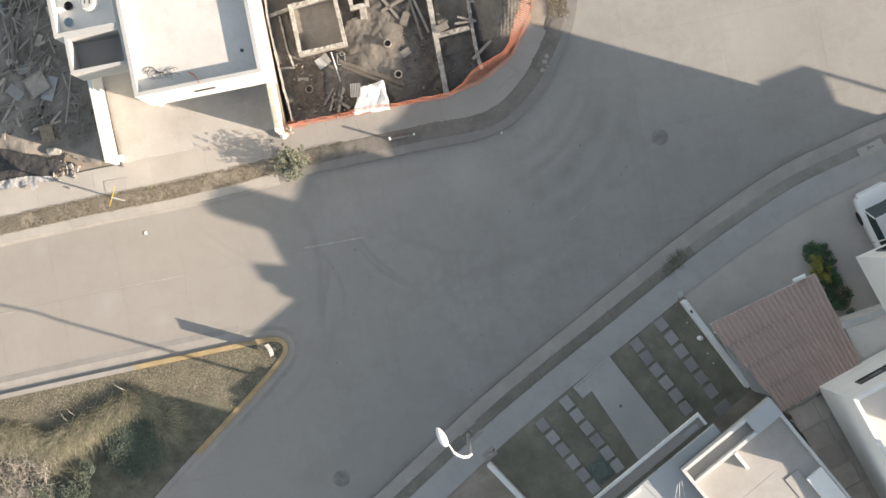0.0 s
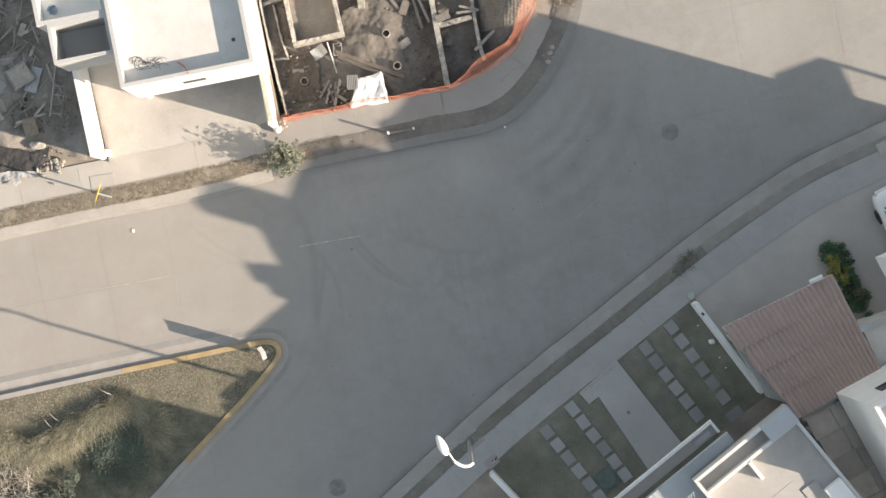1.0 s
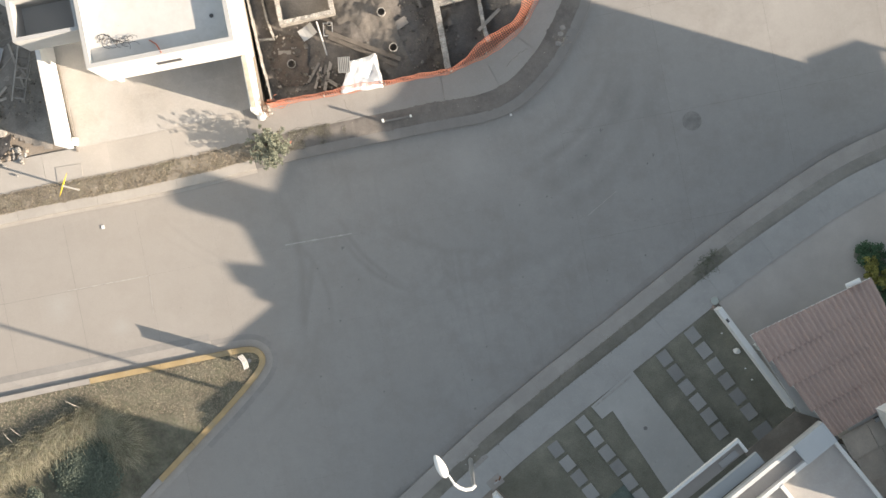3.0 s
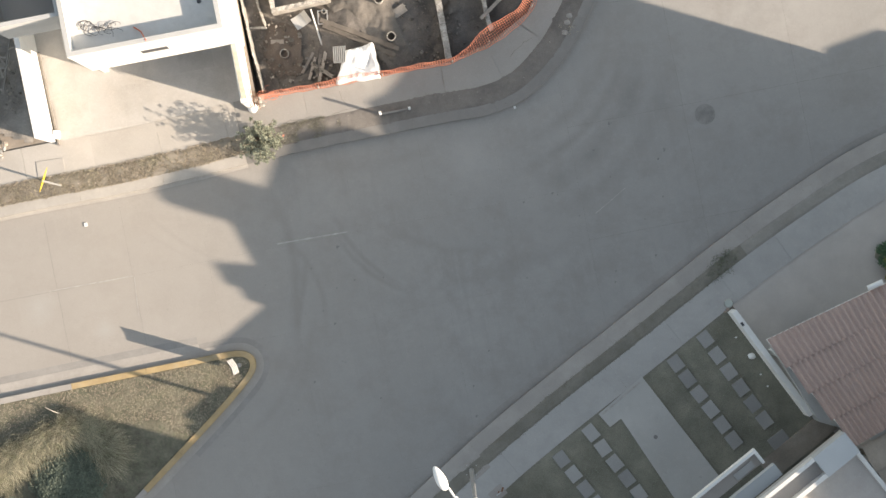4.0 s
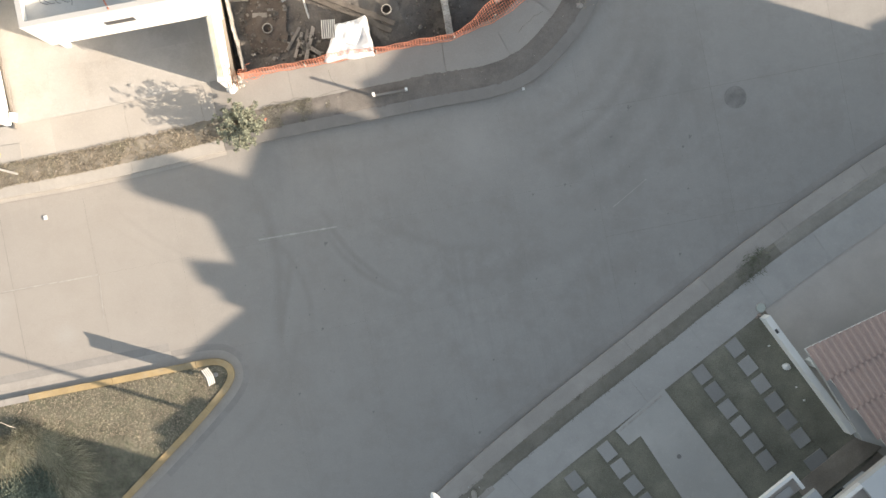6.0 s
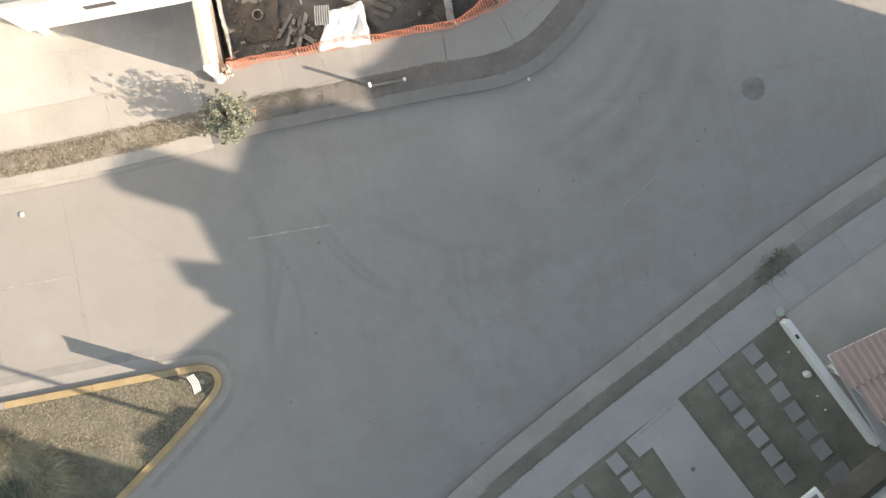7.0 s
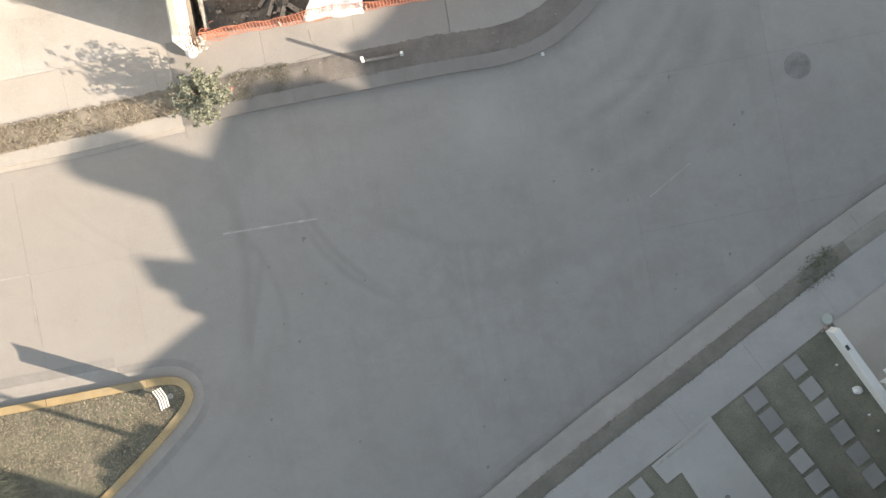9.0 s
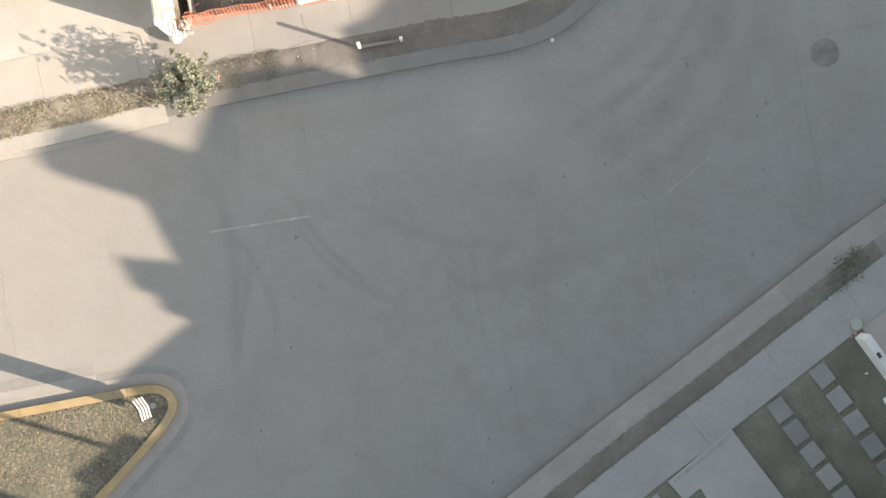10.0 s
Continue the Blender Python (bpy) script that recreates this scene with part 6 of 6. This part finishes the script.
tube(bm, [(0.0, -0.06, 0), (0.0, -0.03, 1.3)], 0.03, 8)
part("pole", bm, METAL, board_)


part("footing", lathe(bmesh.new(), [(0.075, -0.02), (0.075, 0.05), (0.06, 0.06)], 16, m=Matrix.Translation((0.05, 0.1, 0))), KERB, board_, "round concrete footing")


def board_piece(z0, z1, lift, mat, name):
    """One horizontal band of a board that is folded at its middle and leans back a little."""
    bm = bmesh.new()
    rows = [[bm.verts.new((x, bend - 0.045 * (z - 1.0) + lift, z)) for x, bend in ((-0.26, -0.02), (0.0, 0.025), (0.26, -0.02))] for z in (z0, z1)]
    for k in range(2):
        bm.faces.new((rows[0][k], rows[0][k + 1], rows[1][k + 1], rows[1][k]))
    ob = part(name, bm, mat, board_)
    ob.modifiers.new("thickness", "SOLIDIFY").thickness = 0.01
    return ob


board_piece(0.3, 1.5, 0.0, BLACKP, "backing")
for k in range(4):
    board_piece(0.36 + 0.29 * k, 0.48 + 0.29 * k, 0.011, TARP, "white_stripe")


# ---- plants ----
def strips(name, data, mat, label, cat, kind="stuff", parent=None):
    verts, faces = data
    me = bpy.data.meshes.new(name)
    me.from_pydata(verts, [], faces)
    me.materials.append(mat)
    ob = new(name, me)
    if parent:
        ob.parent = parent
        return ob
    return tagged(ob, label, cat, kind=kind)


def turf(poly, n, z, h, w, rnd, keep=None):
    """Short leaning blades scattered over a plan outline."""
    xs, ys = [p[0] for p in poly], [p[1] for p in poly]
    verts, faces = [], []
    while n > 0:
        p = (rnd.uniform(min(xs), max(xs)), rnd.uniform(min(ys), max(ys)))
        n -= 1
        if not inside(p, poly) or (keep and not keep(p)):
            continue
        a, l = rnd.uniform(0, 6.283), h * rnd.uniform(0.5, 1.3)
        lean = rnd.uniform(0.5, 1.3)
        dx, dy = math.cos(a), math.sin(a)
        k = len(verts)
        verts += [(p[0] - dy * w, p[1] + dx * w, z), (p[0] + dy * w, p[1] - dx * w, z), (p[0] + dx * l * math.sin(lean), p[1] + dy * l * math.sin(lean), z + l * math.cos(lean))]
        faces.append((k, k + 1, k + 2))
    return verts, faces


def crown(bm, centre, radii, n, size, rnd, hollow=0.5, dome=False, full=False):
    """Leaves in an uneven cloud: many folded quads, denser to the outside."""
    lumps = [(Vector((rnd.gauss(0, 0.5), rnd.gauss(0, 0.5), rnd.gauss(0, 0.4))), rnd.uniform(0.35, 0.6)) for _ in range(9)]
    if full:
        lumps = [(Vector((rnd.gauss(0, 1), rnd.gauss(0, 1), rnd.gauss(0, 1))).normalized() * 0.72 * rnd.random() ** 0.4, rnd.uniform(0.08, 0.2)) for _ in range(60)]
    if dome:
        lumps = [(Vector((0.72 * math.cos(k * 2.4) * math.sqrt(k / 40), 0.72 * math.sin(k * 2.4) * math.sqrt(k / 40), 0.75 * math.sqrt(1 - k / 40) - 0.3)), rnd.uniform(0.26, 0.36)) for k in range(40)]
    for _ in range(n):
        c, r = rnd.choice(lumps)
        d = Vector((rnd.gauss(0, 1), rnd.gauss(0, 1), rnd.gauss(0, 1))).normalized() * r * (hollow + (1 - hollow) * rnd.random())
        q = c + d
        p = Vector(centre) + Vector((q.x * radii[0], q.y * radii[1], q.z * radii[2]))
        if p.z < 0.14:
            p.z = 0.14 + 0.1 * rnd.random()
        a, b = rnd.uniform(0, 6.283), rnd.uniform(-0.7, 0.5)
        t = Vector((math.cos(a) * math.cos(b), math.sin(a) * math.cos(b), math.sin(b)))
        s = t.cross(Vector((rnd.gauss(0, 0.4), rnd.gauss(0, 0.4), 1))).normalized()
        l, w = size * rnd.uniform(0.7, 1.3), size * rnd.uniform(0.25, 0.42)
        n1 = t.cross(s) * (0.12 * l)
        v = [bm.verts.new(x) for x in (p, p + t * l * 0.5 + s * w + n1, p + t * l, p + t * l * 0.5 - s * w + n1)]
        bm.faces.new((v[0], v[1], v[2]))
        bm.faces.new((v[0], v[2], v[3]))
    return bm


rp = random.Random(11)
# street bush
tree = thing("street_tree", "small leafy olive-green street tree beside the kerb", "tree", (*(-6.18, 3.52), 0.1))


def rosette(bm, p, way, n, size, rnd):
    """Leaves fanned round the end of a twig, each a folded blade widest past its middle."""
    way = way.normalized()
    side = way.orthogonal().normalized()
    for k in range(n):
        a = 6.283 * (k + rnd.uniform(-0.3, 0.3)) / n
        out = (side * math.cos(a) + way.cross(side) * math.sin(a)) * rnd.uniform(0.7, 1.1) + way * rnd.uniform(0.1, 0.7) + Vector((0, 0, -0.15))
        out.normalize()
        l, w = size * rnd.uniform(0.75, 1.25), size * rnd.uniform(0.17, 0.25)
        across = out.cross(Vector((rnd.gauss(0, 0.3), rnd.gauss(0, 0.3), 1))).normalized() * w
        droop = Vector((0, 0, -0.18 * l))
        v = [bm.verts.new(q) for q in (p, p + out * l * 0.55 + across, p + out * l + droop, p + out * l * 0.55 - across, p + out * l * 0.55 + Vector((0, 0, -0.25 * w)))]
        bm.faces.new((v[0], v[4], v[1]))
        bm.faces.new((v[1], v[4], v[2]))
        bm.faces.new((v[2], v[4], v[3]))
        bm.faces.new((v[3], v[4], v[0]))


bm, leaves = bmesh.new(), bmesh.new()
tube(bm, [(0, 0, 0), (0.02, -0.01, 0.25), (0.0, 0.02, 0.45)], [0.05, 0.042, 0.035], 9)
for k in range(46):
    a, lift = k * 2.4 + 0.5 * rp.random(), (k + 0.5) / 46
    reach = (0.98 * math.sqrt(1 - 0.8 * lift * lift)) * rp.uniform(0.72, 1.08) * math.sqrt(min(1.0, 0.35 + lift * 1.4) if k % 3 else 0.35)
    e = Vector((math.cos(a) * reach * 0.9, math.sin(a) * reach, 0.32 + 1.22 * lift * rp.uniform(0.85, 1.1)))
    m = Vector((e.x * 0.45, e.y * 0.45, 0.3 + 0.5 * (e.z - 0.2)))
    tube(bm, [(0, 0.01, 0.2 + 0.25 * lift), m, e], [0.02, 0.012, 0.005], 5)
    for j in range(9):
        t = 0.42 + 0.58 * j / 8
        q = m.lerp(e, (t - 0.42) / 0.58) + Vector((rp.gauss(0, 0.06), rp.gauss(0, 0.06), rp.gauss(0, 0.05)))
        rosette(leaves, q, (e - m).normalized() + Vector((rp.gauss(0, 0.5), rp.gauss(0, 0.5), 0.6)), 8, 0.088, rp)
part("trunk", bm, BARK, tree, "thin grey-brown stems")
part("crown", leaves, LEAF, tree, "olive leaves")
rose = bmesh.new()
crown(rose, (0.72, 0.2, 0.5), (0.05, 0.05, 0.05), 14, 0.035, rp)
part("blossom", rose, ORANGE, tree, "pale orange blossom")

# turf
LAWN_TOP = [p for p in offset(ISLAND, -0.11) if -19.5 < p[0] < 0 and p[1] > -11.5] + [(-19.5, -11.5)]
clumps = rough_ground("clumpy_turf", LAWN_TOP, 0.12, 0.013, 0.04, TURFB, (), 12.0)
tagged(clumps, "clumpy brown and olive turf of a traffic island", "turf", kind="stuff")


def sunlit_side(p):
    """True on the sunlit margin of the island; its edge follows the cast shadow."""
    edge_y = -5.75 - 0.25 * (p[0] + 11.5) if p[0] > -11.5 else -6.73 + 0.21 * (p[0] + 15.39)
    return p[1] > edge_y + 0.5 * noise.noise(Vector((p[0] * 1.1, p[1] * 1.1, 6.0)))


def clumped(p):
    return noise.noise(Vector((p[0] * 13, p[1] * 13, 0))) > -0.15 + 0.3 * noise.noise(Vector((p[0] * 1.3, p[1] * 1.3, 3.0)))


strips("island_turf", turf(LAWN_TOP, 330000, 0.118, 0.03, 0.0065, rp, lambda p: sunlit_side(p) and clumped(p)), DRYG, "dry mown grass in a sunlit tone on a traffic island", "grass")
strips("island_turf", turf(LAWN_TOP, 150000, 0.115, 0.032, 0.007, rp, lambda p: not sunlit_side(p) and clumped(p)), GREENG, "short green grass in a shaded tone on a traffic island", "grass")
SOUTH_STRIP = [p for p in offset(KERB_S, -0.5) if -6 < p[0] < 9.8][::6] + [p for p in offset(KERB_S, -1.01) if -6 < p[0] < 9.8][::6][::-1]
strips("strip_turf", turf(SOUTH_STRIP, 70000, 0.15, 0.06, 0.009, rp, lambda p: noise.noise(Vector((p[0] * 4, p[1] * 4, 7))) > -0.25), STRIPG, "short brownish grass in a kerbside strip", "grass")
WEST_STRIP = [p for p in offset(KERB_N, 0.33) if -22 < p[0] < -6][::6] + [p for p in offset(KERB_N, 1.06) if -22 < p[0] < -6][::6][::-1]
strips("verge_turf", turf(WEST_STRIP, 200000, 0.17, 0.055, 0.0065, rp, lambda p: noise.noise(Vector((p[0] * 1.2, p[1] * 1.2, 0))) + 0.8 * noise.noise(Vector((p[0] * 8, p[1] * 8, 1))) > -0.55 + 0.45 * max(0, min(1, (p[0] + 11.5) / 4))), VERGEG, "patchy dry grass on a verge", "grass")
NEAR_STRIP = [p for p in offset(KERB_N, 0.36) if -6.5 < p[0] < -3][::6] + [p for p in offset(KERB_N, 1.03) if -6.5 < p[0] < -3][::6][::-1]
strips("verge_turf", turf(NEAR_STRIP, 16000, 0.162, 0.06, 0.007, rp, lambda p: noise.noise(Vector((p[0] * 2, p[1] * 2, 4))) > -0.1 + 0.2 * (p[0] + 5)), STRIPG, "sparse green grass on bare soil", "grass")
GARDEN = [(2.12, -8.55), (9.76, -2.13), (12.45, -5.49), (11.94, -6.99), (9.16, -10.12), (3.84, -10.36)]
strips("lawn_turf", turf(GARDEN, 70000, 0.115, 0.035, 0.009, rp), GRASS, "short green lawn grass", "grass")
verts, faces = [], []
for p, n, r in (((9.5, -0.45), 420, 0.28), ((9.2, -0.75), 180, 0.24), ((9.75, -0.2), 240, 0.2)):
    v, f = turf([(p[0] - r, p[1] - r), (p[0] + r, p[1] - r), (p[0] + r * 0.6, p[1] + r), (p[0] - r, p[1] + r)], n, 0.1, 0.2, 0.014, rp)
    faces += [tuple(i + len(verts) for i in q) for q in f]
    verts += v
strips("weeds", (verts, faces), GRASS, "tufts of green weeds by the kerb", "weeds")
verts, faces = [], []
for p, n, r in (((4.72, 9.9), 1500, 0.36), ((4.66, 10.6), 1300, 0.4), ((4.85, 11.2), 900, 0.4), ((4.16, 7.52), 60, 0.2)):
    v, f = turf([(p[0] - r, p[1] - r), (p[0] + r, p[1] - r), (p[0] + r * 0.6, p[1] + r), (p[0] - r, p[1] + r)], n, 0.1, 0.22, 0.012, rp)
    faces += [tuple(i + len(verts) for i in q) for q in f]
    verts += v
strips("weeds", (verts, faces), VERGEG, "dry olive weeds in a kerbside strip", "weeds")
for p in ((4.12, 7.70), (4.05, 7.36), (4.19, 7.93)):
    boulder("kerb_stone_lump", p, 0.12, (0.12, 0.1, 0.07), WALKN, p[1], "pale stone in a bare planting strip", "stone", "strip stones")

# small stones strewn on the verge and the bare strip
bm = bmesh.new()
VERGE = [p for p in offset(KERB_N, 0.42) if -22 < p[0] < 5 and p[1] < 8][::6] + [p for p in offset(KERB_N, 0.96) if -22 < p[0] < 5 and p[1] < 8][::6][::-1]
for q in range(2600):
    p = (rp.uniform(-18, 5), rp.uniform(0.4, 8))
    if not inside(p, VERGE) or (p[0] > -5.5 and rp.random() < 0.75):
        continue
    r = 0.008 + 0.022 * rp.random() ** 3
    box(bm, -r, r, -r * 0.8, r * 0.8, -r * 0.4, r * 0.6, m=pose(*p, 0.165, rp.uniform(0, 40), rp.uniform(0, 40), rp.uniform(0, 180)))
GRIT = material("verge_grit", (0.36, 0.325, 0.28), 0.9, 0.2, 20.0, 3.0, 0.0, island=0.5)
tagged(part("verge_pebbles", bm, GRIT), "small pale pebbles strewn on a verge", "pebbles", kind="stuff")

# fountain grass on the island
def fountain(p, n, length, rnd, bias):
    verts, faces = [], []
    for _ in range(n):
        a, l = rnd.uniform(0, 6.283), length * rnd.uniform(0.55, 1.15)
        d = Vector((math.cos(a), math.sin(a))) * 0.62 + Vector(bias)
        x0, y0 = p[0] + rnd.gauss(0, 0.17), p[1] + rnd.gauss(0, 0.17)
        up = rnd.uniform(0.8, 1.35)
        k, w = len(verts), rnd.uniform(0.003, 0.0065)
        sx, sy = -d.y, d.x
        for s in (0.0, 0.35, 0.7, 1.0):
            h = l * up * (1.75 * s - 1.35 * s * s) + 0.08
            q = (x0 + d.x * l * s * s * 0.95 + d.x * l * 0.15 * s, y0 + d.y * l * s * s * 0.95 + d.y * l * 0.15 * s)
            ww = w * (1 - 0.75 * s)
            verts += [(q[0] - sx * ww, q[1] - sy * ww, h), (q[0] + sx * ww, q[1] + sy * ww, h)]
        for s in range(3):
            b = k + 2 * s
            faces.append((b, b + 1, b + 3, b + 2))
    return verts, faces


RIDGE = smooth([((u - 784) / 43.19, (441 - v) / 43.19) for u, v in ((-60, 770), (-10, 762), (40, 768), (95, 772), (140, 760), (180, 735), (212, 712), (250, 704), (280, 718), (294, 745))], 3)
for k, q in enumerate(RIDGE):
    q = (q[0] + rp.uniform(-0.12, 0.12), q[1] + rp.uniform(-0.16, 0.16))
    end = max(0.0, min(1.0, (q[0] + 13.2) / 1.2))
    ob = strips("fountain_grass", fountain(q, 760, rp.uniform(0.72, 0.98), rp, (0.1 * rp.uniform(-1, 1) + 0.3 * end, -0.42 + 0.25 * end)), FOUNT, "arching straw-coloured fountain grass clump", "grass clump", kind=" ")
    del ob["kind"]
    ob["group"] = "fountain grass clumps"


def shrub(p, r, h, n, size, mat, label, hollow=0.6):
    s = thing("shrub", label, "shrub", (*p, 0.09))
    bm = bmesh.new()
    for k in range(7):
        a = k * 0.9
        tube(bm, [(0, 0, 0), (math.cos(a) * r * 0.3, math.sin(a) * r * 0.3, h * 0.4), (math.cos(a) * r * 0.6, math.sin(a) * r * 0.6, h * 0.75)], [0.025, 0.015, 0.006], 5)
    part("stems", bm, BARK, s)
    part("foliage", crown(bmesh.new(), (0, 0, h * 0.48), (r * 1.05, r * 1.05, h * 0.55), n, size, rp, hollow, r > 1.0), mat, s)
    return s


shrub((-12.6, -8.05), 1.28, 0.72, 15000, 0.065, LEAFD, "dense dark green rounded shrub", 0.8)
shrub((-16.19, -9.96), 0.5, 0.5, 1500, 0.07, LEAFD, "low olive shrub beside fountain grass")
shrub((-14.92, -9.57), 0.6, 0.6, 1500, 0.08, LEAFD, "low dark green shrub beside fountain grass")
shrub((-15.50, -10.61), 0.7, 0.6, 1200, 0.08, LEAFD, "low dark green shrub on an island")
# bare twigs in the corner of the island
bm = bmesh.new()
for k in range(520):
    p = Vector(((rp.uniform(-60, 92) - 784) / 43.19, (441 - rp.uniform(792, 905)) / 43.19, 0.1 + 0.3 * rp.random()))
    a, l = rp.uniform(0, 6.283), rp.uniform(0.25, 0.8)
    d = Vector((math.cos(a) * l, math.sin(a) * l, 0))
    m = p + d * 0.5 + Vector((rp.gauss(0, 0.08), rp.gauss(0, 0.08), 0.3 * rp.random()))
    tube(bm, [p, m, p + d + Vector((0, 0, 0.25 * rp.random()))], [0.015, 0.011, 0.005], 4)
    for _ in range(2):
        tube(bm, [m, m + Vector((rp.gauss(0, 0.2), rp.gauss(0, 0.2), 0.15))], [0.008, 0.003], 4)
tagged(part("dead_twigs", bm, TWIG), "tangle of dry grey twigs on an island", "twigs", kind="stuff")
boulder("island_stone", (-17.19, -9.92), 0.1, (0.3, 0.22, 0.2), KERB, 5.1, "pale stone among dry twigs")
bm = bmesh.new()
for p, a in (((-15.04, -6.79), 2.0), ((-15.34, -7.02), 1.8), ((-12.95, -5.75), 2.4)):
    tube(bm, [(*p, 0.2), (p[0] + 0.2 * math.cos(a), p[1] + 0.2 * math.sin(a), 0.7), (p[0] + 0.45 * math.cos(a), p[1] + 0.45 * math.sin(a), 1.1)], [0.014, 0.01, 0.004], 5)
tagged(part("bare_stems", bm, TWIG), "bare pale stems standing in grass", "stems", kind="stuff")

# planted bed beside the carport
bed = tagged(part("planting_bed", prism(smooth([(14.71, 0.12), (15.29, 0.26), (15.68, -0.04), (15.87, -0.85), (16.33, -1.54), (16.68, -2.01), (16.45, -2.42), (15.91, -2.01), (15.52, -1.31), (15.06, -0.62), (14.66, -0.20)], 3), 0.1, 0.16), LAWN), "narrow planted bed in a drive", "planting bed", kind="structure")
for x, y, r, h, mat, lab in ((14.98, -0.02, 0.42, 0.45, HEDGE, "dark green hedge shrub in a bed"), (15.36, 0.0, 0.36, 0.45, HEDGE, "dark green hedge shrub in a bed"), (15.5, -0.42, 0.3, 0.4, HEDGE, "dark green hedge shrub in a bed"),
                             (15.22, -0.44, 0.24, 0.5, LEAFY, "yellow-green shrub in a planted bed"), (15.32, -0.75, 0.24, 0.5, LEAFY, "yellow-green shrub in a planted bed"), (15.52, -1.0, 0.26, 0.5, LEAFY, "yellow-green shrub in a planted bed"),
                             (15.78, -0.92, 0.26, 0.4, HEDGE, "dark green hedge shrub in a bed"), (15.88, -1.3, 0.3, 0.4, HEDGE, "dark green hedge shrub in a bed"), (15.62, -1.36, 0.26, 0.4, HEDGE, "dark green hedge shrub in a bed"),
                             (16.12, -1.68, 0.42, 0.5, GREENG, "round olive-green shrub in a bed"), (15.92, -2.0, 0.3, 0.45, HEDGE, "dark green hedge shrub in a bed"), (16.3, -2.1, 0.36, 0.45, HEDGE, "dark green hedge shrub in a bed")):
    shrub((x, y), r, h, 1300, 0.06, mat, lab, 0.3)
